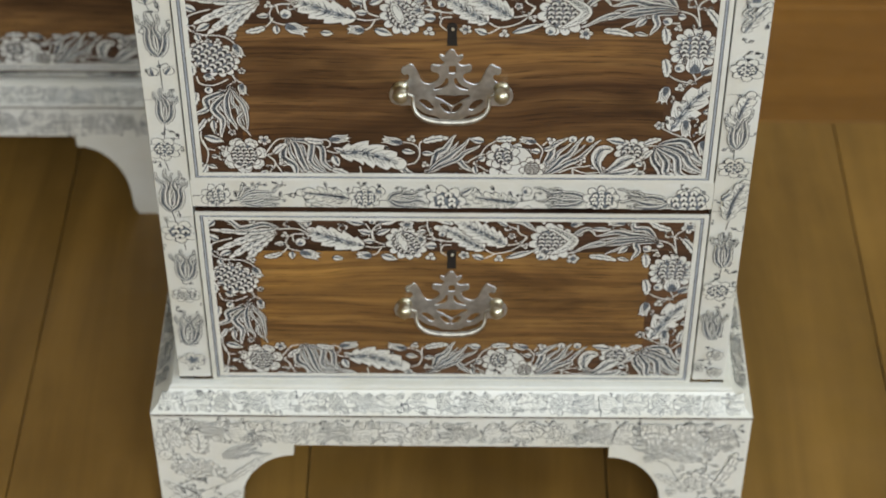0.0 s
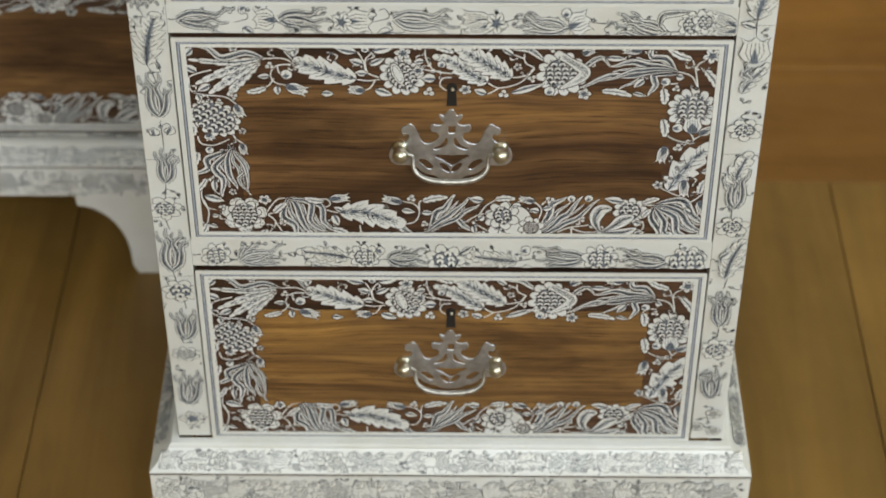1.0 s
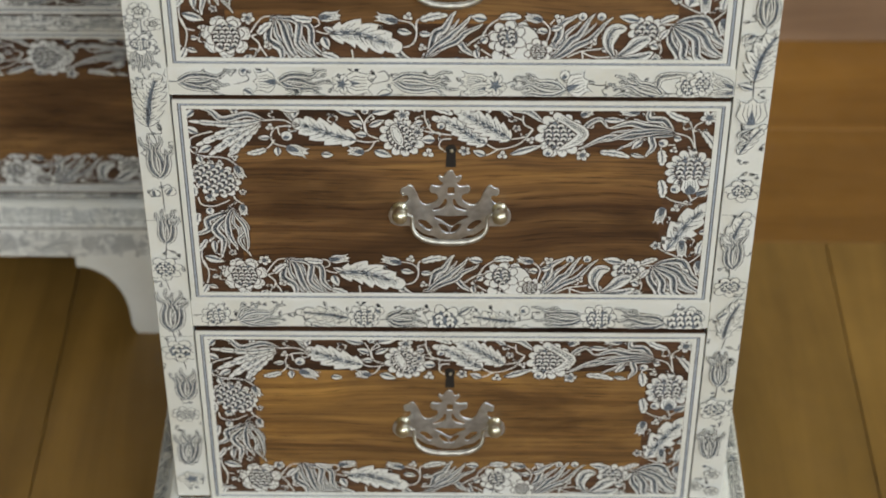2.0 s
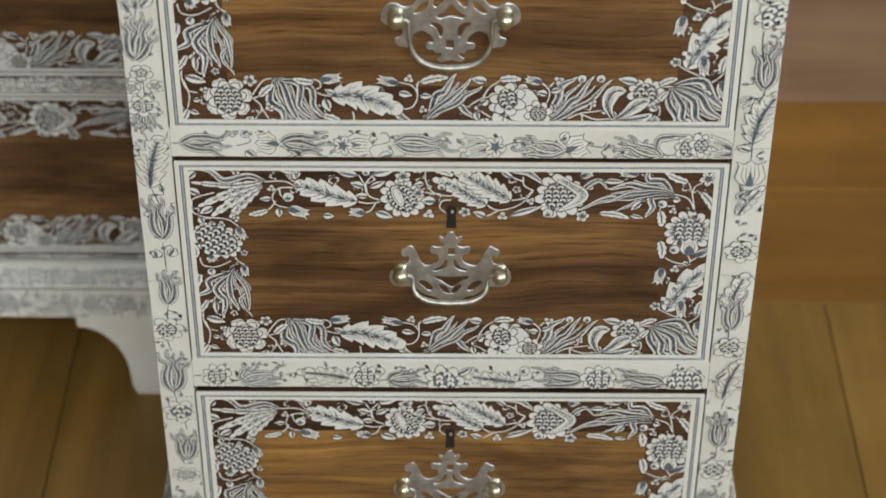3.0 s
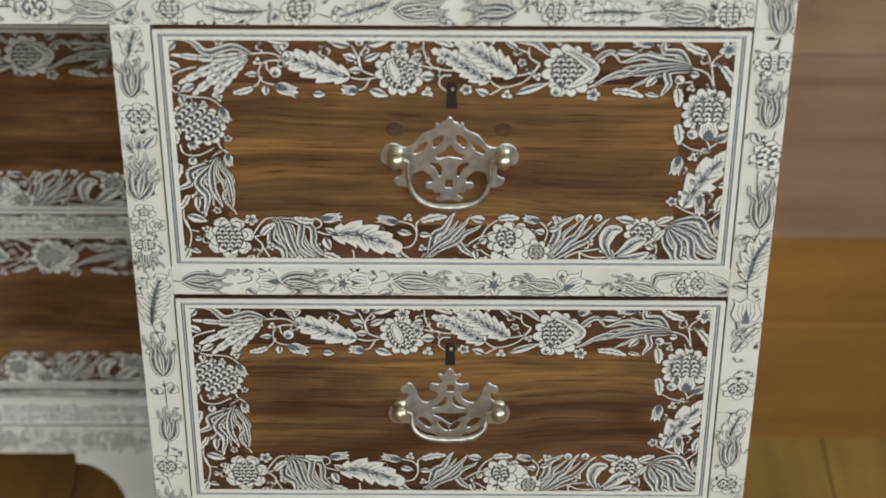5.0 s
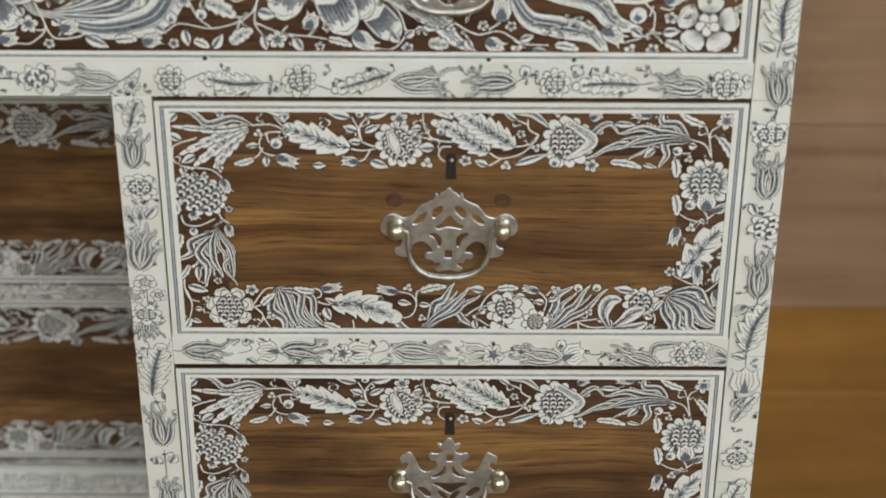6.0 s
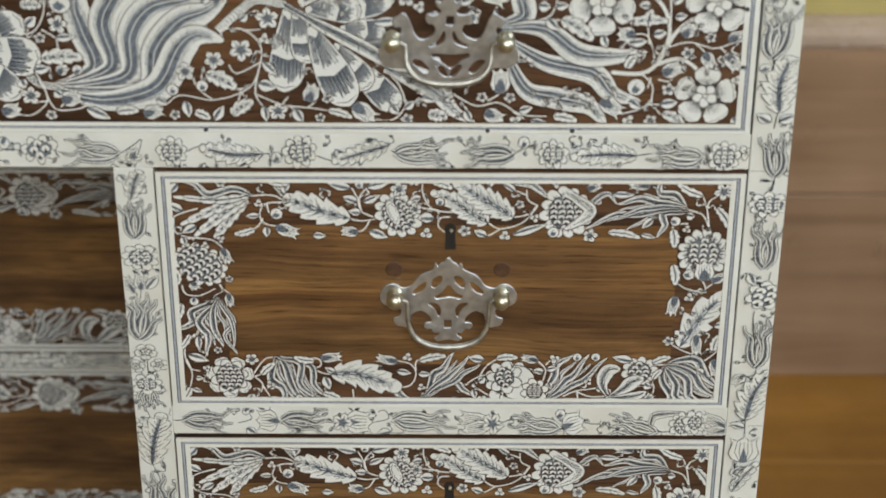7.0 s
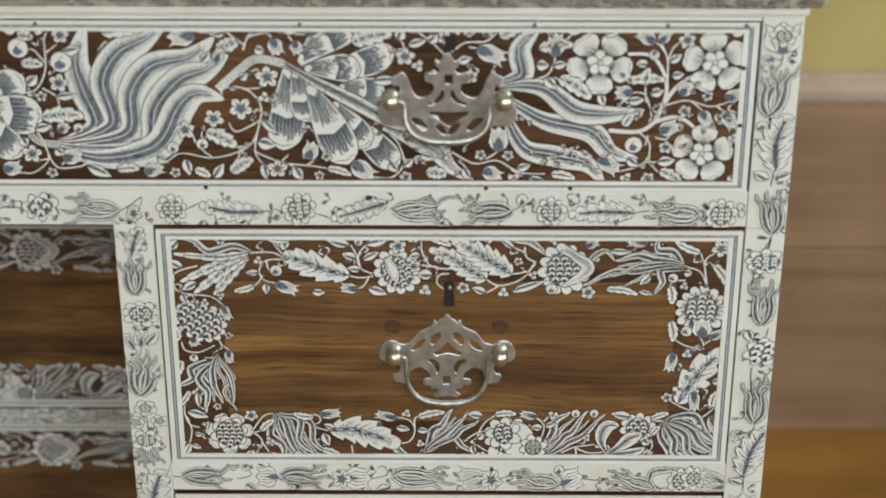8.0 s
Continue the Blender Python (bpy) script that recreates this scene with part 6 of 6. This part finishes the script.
def shield_plate():
    outline = ((0.2, 21.6), (-1.8, 19.3), (-3.8, 18.3), (-5.5, 16.6), (-6.3, 18.2), (-7.2, 15.3), (-10.6, 13.0), (-14.0, 11.3), (-16.3, 8.6), (-18.6, 5.3), (-21.7, 3.9), (-24.3, 3.9), (-26.8, 5.6), (-29.7, 5.9), (-32.2, 4.5), (-34.3, 1.5), (-34.9, -2.2), (-33.8, -5.2), (-31.0, -6.9),
               (-26.7, -8.2), (-24.1, -9.2), (-24.1, -11.9), (-25.6, -14.0), (-27.6, -14.6), (-27.9, -16.4), (-26.5, -18.7), (-23.9, -19.4), (-21.3, -19.7))
    lower = ((-19.8, -16.7), (-19.0, -12.6), (-16.6, -10.5), (-13.8, -9.8), (-10.9, -11.5), (-8.6, -14.5), (-8.3, -16.9), (-11.2, -17.3), (-12.3, -19.0), (-11.2, -20.7), (-8.6, -21.0), (-7.1, -23.1), (-4.5, -23.1), (-4.8, -25.5), (-6.9, -27.2), (0.4, -27.2))
    holes = (((-18.6, 0.3), (-16.9, 3.6), (-14.3, 6.3), (-11.1, 7.6), (-11.1, 5.0), (-13.1, 2.0), (-15.7, 0.3)), ((-8.0, 3.7), (-8.9, 7.0), (-7.2, 10.0), (-3.2, 11.3), (-2.9, 8.4), (-4.6, 5.7)),
             ((0.3, 5.7), (2.8, 3.1), (4.6, 1.1), (8.0, -1.9), (0.3, -1.6), (-7.4, -2.0), (-4.0, 1.0), (-2.3, 3.0)), ((-10.6, -5.7), (-6.9, -5.0), (-4.0, -7.4), (-3.4, -10.8), (-4.8, -13.8), (-6.3, -11.1), (-8.0, -8.1)), ((-2.2, -15.5), (-0.2, -15.4), (1.8, -15.5), (1.9, -17.9), (1.8, -20.3), (-0.2, -20.5), (-2.2, -20.3), (-2.4, -17.9)))
    return cast_plate(outline + lower, holes, "back_plate")


def crown_plate():
    outline = ((0.7, 23.6), (-2.1, 21.6), (-3.6, 19.3), (-5.8, 20.1), (-4.8, 16.9), (-3.3, 15.4), (-4.5, 13.4), (-7.6, 13.0), (-9.8, 13.4), (-10.7, 11.4), (-9.8, 9.1), (-7.3, 8.3), (-6.1, 5.9), (-7.0, 3.1), (-9.5, 1.1), (-13.5, 0.3), (-16.0, 2.3), (-17.9, 7.0), (-19.7, 11.4), (-21.8, 13.7), (-24.0, 12.1), (-25.9, 11.3), (-26.5, 9.0), (-25.3, 7.0), (-23.4, 7.4), (-22.2, 5.4), (-23.5, 2.2))
    lower = ((-27.5, 0.2), (-31.0, -1.8), (-32.9, -5.4), (-33.0, -9.8), (-31.1, -13.0), (-27.4, -14.2), (-22.0, -14.2), (-18.3, -15.8), (-16.1, -18.2), (-13.0, -20.2), (-8.9, -21.4), (-5.7, -23.4), (0.9, -24.2))
    holes = (((-1.4, 12.6), (0.7, 12.9), (2.6, 12.7), (2.8, 10.3), (2.6, 7.9), (0.8, 7.7), (-1.4, 7.9), (-1.6, 10.3)), ((-2.3, 5.1), (-1.4, 1.6), (-2.6, -1.2), (-6.1, -3.2), (-9.8, -3.2), (-6.1, -0.4), (-3.9, 2.4)),
             ((-8.9, -7.6), (-4.5, -6.8), (0.8, -7.2), (6.1, -6.8), (10.5, -7.5), (6.5, -10.8), (3.7, -13.2), (0.9, -14.8), (-2.0, -13.2), (-4.8, -10.8)), ((-6.4, -12.9), (-3.2, -13.2), (-0.7, -16.5), (-0.1, -19.3), (-2.9, -18.9), (-5.4, -16.1)), ((-17.6, -10.5), (-13.9, -10.1), (-10.7, -12.9), (-9.2, -16.5), (-12.0, -17.3), (-14.8, -14.9)))
    return cast_plate(outline + lower, holes, "back_plate")


def knob_mesh():
    bm = lathe(bmesh.new(), [(0.0042, 0), (0.0044, 0.001), (0.0032, 0.0018), (0.0026, 0.003), (0.0030, 0.0042), (0.0038, 0.0052), (0.0043, 0.0070), (0.0042, 0.0088), (0.0034, 0.0104), (0.0020, 0.0113), (0.0006, 0.0116)], Matrix.Rotation(radians(90), 4, "X"))
    return mesh_of("knob", bm, KNOB)


def bail_mesh(half, drop, out):
    """The swinging bail: short spurs from the knobs, then a bow, thicker at its foot."""
    pts = [(-half - 0.0005, -0.0065, 0.0), (-half + 0.0050, -0.0065, 0.0004), (-half + 0.0072, -0.0066, -0.0008)]
    n = 22
    for i in range(n + 1):
        a = math.pi * (1 - i / n)
        x = (half - 0.0075) * math.copysign(abs(math.cos(a)) ** 0.8, math.cos(a))
        z = -drop * math.sin(a) ** 0.62
        pts.append((x, -0.0066 - out * math.sin(a) ** 0.62, z - 0.002))
    pts += [(-x, y, z) for x, y, z in pts[2::-1]]
    m = len(pts)
    radii = [0.0010 + 0.0008 * math.sin(math.pi * i / (m - 1)) ** 2 for i in range(m)]
    return mesh_of("bail_handle", tube(bmesh.new(), [Vector(p) for p in pts], radii), BAIL)


SHIELD, CROWN, KNOB_MESH = shield_plate(), crown_plate(), knob_mesh()
DEEP_BAIL, SHORT_BAIL, LONG_BAIL = bail_mesh(0.0285, 0.0245, 0.0030), bail_mesh(0.0280, 0.0122, 0.0060), bail_mesh(0.0280, 0.0165, 0.0060)


def mount(drawer, x, z, plate, knob_z, bail, y=0.0):
    """A pull on a drawer front: pierced plate, two knobs and the bail."""
    o = new("back_plate", plate)
    o.parent, o.location, o["label"] = drawer, (x, y, z), "pierced worn silver back plate"
    for s in (-1, 1):
        k = new("knob", KNOB_MESH)
        k.parent, k.location, k["label"] = drawer, (x + s * 0.0272, y, z + knob_z), "turned silver knob with brassy wear"
    h = new("bail_handle", bail)
    h.parent, h.location, h["label"] = drawer, (x, y, z + knob_z), "curved silver bail handle"


# ---- the desk ----
def frame_band(bm, x0, x1, z0, z1, y, rows, kz=1.0):
    """Mitred bands round a front: rows of (width, material, lift); kz narrows the level bands."""
    o = 0.0
    for w, mat, lift in rows:
        a = [(x0 + o, z0 + o * kz), (x1 - o, z0 + o * kz), (x1 - o, z1 - o * kz), (x0 + o, z1 - o * kz)]
        o += w
        b = [(x0 + o, z0 + o * kz), (x1 - o, z0 + o * kz), (x1 - o, z1 - o * kz), (x0 + o, z1 - o * kz)]
        va = [bm.verts.new((x, y - lift, z)) for x, z in a]
        vb = [bm.verts.new((x, y - lift, z)) for x, z in b]
        vc = [bm.verts.new((x, y + 0.0005, z)) for x, z in a]
        vd = [bm.verts.new((x, y + 0.0005, z)) for x, z in b]
        for i in range(4):
            j = (i + 1) % 4
            for f in ((va[i], va[j], vb[j], vb[i]), (vc[i], vc[j], va[j], va[i]), (vb[i], vb[j], vd[j], vd[i])):
                bm.faces.new(f).material_index = mat
    return bm


BANDS = ((0.0026, 0, 0.0008), (0.0005, 2, 0.0005), (0.0010, 1, 0.0007), (0.0005, 2, 0.0005), (0.0026, 0, 0.0008))
BORDER = small_drawer_border()
LONG_ORNAMENT = long_drawer_ornament()


def keyhole(drawer, z):
    pts = [(0.0028, -0.0088), (0.0024, 0.0005)] + [(0.0030 * math.cos(radians(a)), 0.003 + 0.0030 * math.sin(radians(a))) for a in range(0, 181, 30)] + [(-0.0024, 0.0005), (-0.0028, -0.0088)]
    # no hole is cut: a black piece on the front stands for its shade
    part("keyhole", extrude_outline(bmesh.new(), pts, -0.0006, 0.001), SHADOWED, drawer, "worn keyhole, its dark hollow in flat black", (0, 0, z))
    part("lock_pin", lathe(bmesh.new(), [(0.0009, 0), (0.0009, 0.0016), (0.0004, 0.0020)], Matrix.Rotation(radians(90), 4, "X"), 8), KNOB, drawer, "small bright lock pin", (0.0004, 0.0, z + 0.0026))


def small_drawer(d, x, y, z0, z1, half=0.1467, pull=None, sx=1.0, sz=1.0, field_wood=ROSEWOOD):
    """A small drawer: rosewood front, banded edge, inlaid border, lock and pull."""
    mid = (z0 + z1) / 2
    h = (z1 - z0) / 2
    dr = part("drawer", boxed(-half, half, 0.0, 0.018, -h, h, 0.0006), DARKWOOD, d, "rosewood drawer with inlaid ivory flowers", (x, y, mid))
    part("drawer_box", boxed(-half + 0.006, half - 0.006, 0.018, 0.20, -h + 0.006, h - 0.02), CARCASS, dr)
    part("plain_field", boxed(-half * 0.785, half * 0.785, -0.00015, 0.002, -h + 0.027, h - 0.030), field_wood, dr, "figured rosewood field")
    part("edge_banding", frame_band(bmesh.new(), -half, half, -h, h, 0.0, BANDS, 0.76), [IVORY, BANDGREY, INK], dr, "ivory edge banding with black lines")
    BORDER.lay(dr, 0, 0, 0, sx, sz * 1.028)
    keyhole(dr, 0.0355 * sz)
    if pull == "shield":
        mount(dr, -0.0010, 0.0, SHIELD, -0.0002, DEEP_BAIL)
        for s in (-1, 1):
            part("wood_plug", lathe(bmesh.new(), [(0.0044, 0), (0.0044, 0.0003), (0.0040, 0.0004)], Matrix.Rotation(radians(90), 4, "X"), 14), PLUG, dr, "", (s * 0.0275 - 0.001, -0.0001, 0.0145))
    elif pull == "crown":
        mount(dr, -0.0005, 0.0, CROWN, -0.0024, SHORT_BAIL)
    return dr


def engraved(parent, draw, seed=1, mats=None, pen=0.32, clip=(-9, 9, -9, 9), stretch=(1.0, 1.0)):
    c = Cut(False, pen=pen, seed=seed)
    c.clip, c.stretch = clip, stretch
    draw(c)
    ob = tagged(new("engraving", c.mesh("engraving", mats or ENGRAVED)), "black engraved flowers and leaves", kind="stuff")
    ob.parent = parent
    return ob


FOOT = [(0.185, 0.1025), (0.185, 0.0), (0.137, 0.0), (0.1345, 0.008)] + [(0.0985 + 0.0355 * math.cos(radians(a)), 0.018 + 0.048 * math.sin(radians(a))) for a in range(0, 91, 10)] + [(0.0985, 0.0755)]


def bracket_base(d, x, y, half, depth, seed, wide=1.0):
    """Moulding and bracket feet under a pedestal: half its width, its front at y."""
    k = half + 0.0175
    prof = [(0.0, 0.1165), (0.0045, 0.1165), (0.0058, 0.1155), (0.0060, 0.1140), (0.0075, 0.1125), (0.0162, 0.1048), (0.0178, 0.1036), (0.0178, 0.1030), (0.0, 0.1030)]
    corners = [(x - half, y + depth, -1, 0), (x - half, y, -1, -1), (x + half, y, 1, -1), (x + half, y + depth, 1, 0)]
    m = part("base_moulding", sweep_profile(bmesh.new(), corners, prof), IVORY, d, "sloping engraved ivory base moulding")
    o = engraved(m, lambda c: foliage(c, -k * 1000 + 4, k * 1000 - 2, -7.0, 7.0, 16, seed), seed, PALE_ENGRAVED, 0.33, (-k + 0.005, k - 0.005, -0.0072, 0.0072))
    o.matrix_basis = pose(x, y - 0.01188, 0.10866, -48.5, 0, 0)
    for px in (-0.012, 0.140) if wide == 1.0 else ():
        bm = frame_band(bmesh.new(), -0.0034, 0.0034, -0.0034, 0.0034, 0.0, ((0.0005, 1, 0.0003), (0.0029, 0, 0.0006)))
        g = part("peg", bm, [IVORY, PALEINK], m, "small square ivory peg")
        g.matrix_basis = pose(x + px, y - 0.01195, 0.10873, -48.5, 0, 0)
    for s in (-1, 1):
        o = engraved(m, lambda c: foliage(c, -depth * 495, depth * 495, -7.0, 7.0, 13, seed + 1, False), seed + 2, None, 0.42, (-depth * 0.495, depth * 0.495, -0.0058, 0.0058))
        o.matrix_basis = pose(x + s * (half + 0.01188), y + depth / 2, 0.10866, 0, 0, s * 90) @ pose(0, 0, 0, -48.5, 0, 0)
    outer = [(k - min(0.185 - px, 0.0505) * wide - max(0.0, 0.1345 - px), pz) for px, pz in FOOT]
    outline = outer + [(-px, pz) for px, pz in outer[::-1]]
    f = part("bracket_foot", extrude_outline(bmesh.new(), outline, 0.0, 0.016), PALE_IVORY, d, "engraved bracket foot faced in paler ivory", (x, y - 0.0175, 0))
    o = engraved(f, lambda c: foliage(c, -k * 1000 + 4, k * 1000 - 4, 77, 100, 19, seed + 2, wide == 1.0), seed, PALE_IVORY_ENGRAVED, 0.34, (-k + 0.003, k - 0.003, 0.0762, 0.1004))
    for sd in (-1, 1) if wide != 1.0 else ():
        engraved(f, lambda c: foliage(c, sd * (k * 1000 - 26) - 22, sd * (k * 1000 - 26) + 22, 4, 74, 24, seed + 8 + sd, False), seed, PALE_IVORY_ENGRAVED, 0.34, (sd * (k - 0.026) - 0.024, sd * (k - 0.026) + 0.024, -9, 9))
    if wide == 1.0:
        o = engraved(f, foot_brackets, seed + 5, PALE_IVORY_ENGRAVED, 0.34)
        o.location = (0, -0.0004, 0.052)
    part("foot_edge", boxed(-k, k, -0.0004, 0.002, 0.1006, 0.1020), IVORY, f)
    part("joint", boxed(-k, k, -0.0005, 0.002, 0.1021, 0.1030), LAC, f, "dark joint above the foot")
    side = [(depth + 0.0005, 0.1025), (depth + 0.0005, 0.0), (depth - 0.05, 0.0), (depth - 0.055, 0.03), (depth - 0.09, 0.0755), (0.075, 0.0755), (0.05, 0.055), (0.036, 0.02), (0.034, 0.0), (-0.0012, 0.0), (-0.0012, 0.1025)]
    for s in (-1, 1):
        bm = extrude_outline(bmesh.new(), side, 0.0, 0.016)
        bmesh.ops.transform(bm, matrix=Matrix.Rotation(radians(90), 4, "Z"), verts=bm.verts)
        part("bracket_foot", bm, IVORY, d, "", (x + s * k + (0.016 if s < 0 else 0.0), y, 0))


LEFT = -0.695


def pedestal(d, x, left_tall, right_tall):
    part("carcass", boxed(x - 0.1655, x + 0.1655, 0.019, 0.545, 0.1165, 0.582), CARCASS, d, "dark rosewood carcass")
    for s, tall in ((-1, left_tall), (1, right_tall)):
        z1 = 0.6968 if tall else 0.5832
        a, b = sorted((s * 0.1477, s * 0.1675))
        p = part("post", boxed(a, b, 0.0, 0.545, 0.1184, z1, 0.0005), IVORY, d, "engraved ivory-veneered corner post", (x, 0, 0))
        if s > 0 and tall:
            o = engraved(p, post_right, 11, clip=(-0.0092, 0.0097, -9, 9), stretch=(1.22, 1.0))
            o.location = (0.1575, 0, 0.4065)
        else:
            o = engraved(p, post_left, 12, clip=(-0.0097, 0.0092, -9, 9), stretch=(1.22, 1.0))
            o.location = (s * 0.1575, 0, 0.3494)
    small_drawer(d, x, 0.0, 0.4400, 0.5809, pull="shield")
    small_drawer(d, x, 0.0, 0.2797, 0.4186, pull="crown", sz=0.985)
    small_drawer(d, x, 0.0, 0.1170, 0.2552, pull="crown", sz=0.983, field_wood=GOLDWOOD)
    for z0, z1, draw, zc in ((0.4215, 0.4395, rail_one, 0.4303), (0.2592, 0.2792, rail_two, 0.2690)):
        r = part("rail", boxed(-0.1476, 0.1476, 0.0, 0.02, z0, z1, 0.0004), IVORY, d, "engraved ivory rail between the drawers", (x, 0, 0))
        o = engraved(r, draw, 5, clip=(-0.147, 0.147, z0 + 0.0006 - zc, z1 - 0.0006 - zc), stretch=(1.0, 1.25))
        o.location = (0, 0, zc)
    bracket_base(d, x, 0.0, 0.1675, 0.545, 3)


def desk():
    d = tagged(new("kneehole_desk"), "ivory-inlaid rosewood kneehole desk on bracket feet", "desk")
    pedestal(d, 0.0, False, True)
    pedestal(d, LEFT, True, False)
    mid = LEFT / 2
    x0, x1 = LEFT - 0.1675, 0.1675
    r = part("long_rail", boxed(x0 + 0.0201, x1 - 0.0201, 0.0, 0.02, 0.5834, 0.6030, 0.0004), IVORY, d, "engraved ivory rail under the long drawer")
    o = engraved(r, rail_three, 6, clip=(-1, 0.147, -0.0092, 0.0092), stretch=(1.0, 1.28))
    o.location = (0, 0, 0.5932)
    part("carcass", boxed(x0 + 0.02, x1 - 0.02, 0.02, 0.545, 0.5840, 0.6966), CARCASS, d)
    # the long drawer
    z0, z1 = 0.6036, 0.6931
    h, half = (z1 - z0) / 2, (x1 - x0) / 2 - 0.0212
    dr = part("long_drawer", boxed(mid - half, mid + half, 0.0, 0.018, -h, h, 0.0006), DARKWOOD, d, "long drawer inlaid with ivory plumes and flowers", (0, 0, z0 + h))
    part("edge_banding", frame_band(bmesh.new(), mid - half, mid + half, -h, h, 0.0, BANDS, 0.7), [IVORY, BANDGREY, INK], dr, "ivory edge banding with black lines")
    LONG_ORNAMENT.lay(dr, 0, 0, 0.0004, 1.0, 1.03)
    for px, pz in ((-0.196, 1), (-0.071, 1), (0.040, 1), (0.103, 1), (0.140, 1), (-0.120, -1), (0.018, -1), (0.0595, -1), (0.1405, -0.2), (0.1402, 0.5)):
        bm = lathe(bmesh.new(), [(0.00115, 0), (0.00115, 0.0010), (0.0009, 0.00105)], Matrix.Rotation(radians(90), 4, "X"), 10)
        part("peg", bm, PALEINK if pz > 0.9 else INK, dr, "tiny dark peg in the banding", (px, 0, pz * (h - 0.0014)))
    mount(dr, -0.0012, 0.0052, CROWN, 0.0010, LONG_BAIL, -0.0004)
    # again a flat black piece in place of the shaded hole
    part("keyhole", boxed(-0.0025, 0.0025, -0.0005, 0.001, 0.0300, 0.0375), SHADOWED, dr, "worn keyhole, its dark hollow in flat black")
    part("top_strip", boxed(x0 + 0.0201, x1 - 0.0201, 0.0006, 0.02, 0.6938, 0.6966), IVORY, d)
    # the top with its moulded edge
    prof = [(0.0, 0.6970), (0.0012, 0.6970), (0.0016, 0.6985), (0.0016, 0.7010), (0.0030, 0.7022), (0.0060, 0.7045), (0.0085, 0.7075), (0.0105, 0.7105), (0.0118, 0.7120), (0.0122, 0.7180), (0.0, 0.7180)]
    corners = [(x0, 0.545, -1, 0), (x0, 0.0, -1, -1), (x1, 0.0, 1, -1), (x1, 0.545, 1, 0)]
    m = part("top_moulding", sweep_profile(bmesh.new(), corners, prof), IVORY, d, "ogee ivory moulding under the top")
    o = engraved(m, lambda c: foliage(c, -420, 182, -6.0, 6.0, 15, 4, False), 9, None, 0.38, (-0.43, 0.174, -0.0058, 0.0058))
    o.matrix_basis = pose(0, -0.00662, 0.7066, 44, 0, 0)
    part("desk_top", boxed(x0 - 0.011, x1 + 0.011, -0.011, 0.555, 0.7181, 0.7330, 0.002), IVORY, d, "ivory-veneered desk top")
    part("back_panel", boxed(x0 + 0.02, x1 - 0.02, 0.546, 0.556, 0.1, 0.70), CARCASS, d)
    # the cupboard set back in the kneehole
    w = (abs(LEFT) - 0.335) / 2 - 0.0012
    part("recess_body", boxed(mid - w, mid + w, 0.318, 0.545, 0.1168, 0.583), CARCASS, d, "set-back kneehole cupboard")
    for a, b in ((0.1236, 0.2620), (0.2770, 0.4235), (0.4385, 0.5800)):
        small_drawer(d, mid, 0.298, a, b, w - 0.004, None, w / 0.1505, (b - a) / 0.141)
    for a, b in ((0.1168, 0.1233), (0.2623, 0.2767), (0.4239, 0.4381)):
        rr = part("rail", boxed(mid - w, mid + w, 0.2982, 0.317, a, b, 0.0004), IVORY, d)
        o = engraved(rr, lambda c: foliage(c, -w * 1000 + 4, w * 1000 - 4, -(b - a) * 480, (b - a) * 480, 20, 5), 5, None, 0.34, (-w, w, -(b - a) * 0.49, (b - a) * 0.49))
        o.location = (mid, 0.2982, (a + b) / 2)
        part("rail_line", boxed(mid - w, mid + w, 0.2976, 0.299, b - 0.0022, b - 0.0008), LAC, rr)
    bracket_base(d, mid, 0.298, w - 0.0185, 0.247, 7, 1.4)


desk()
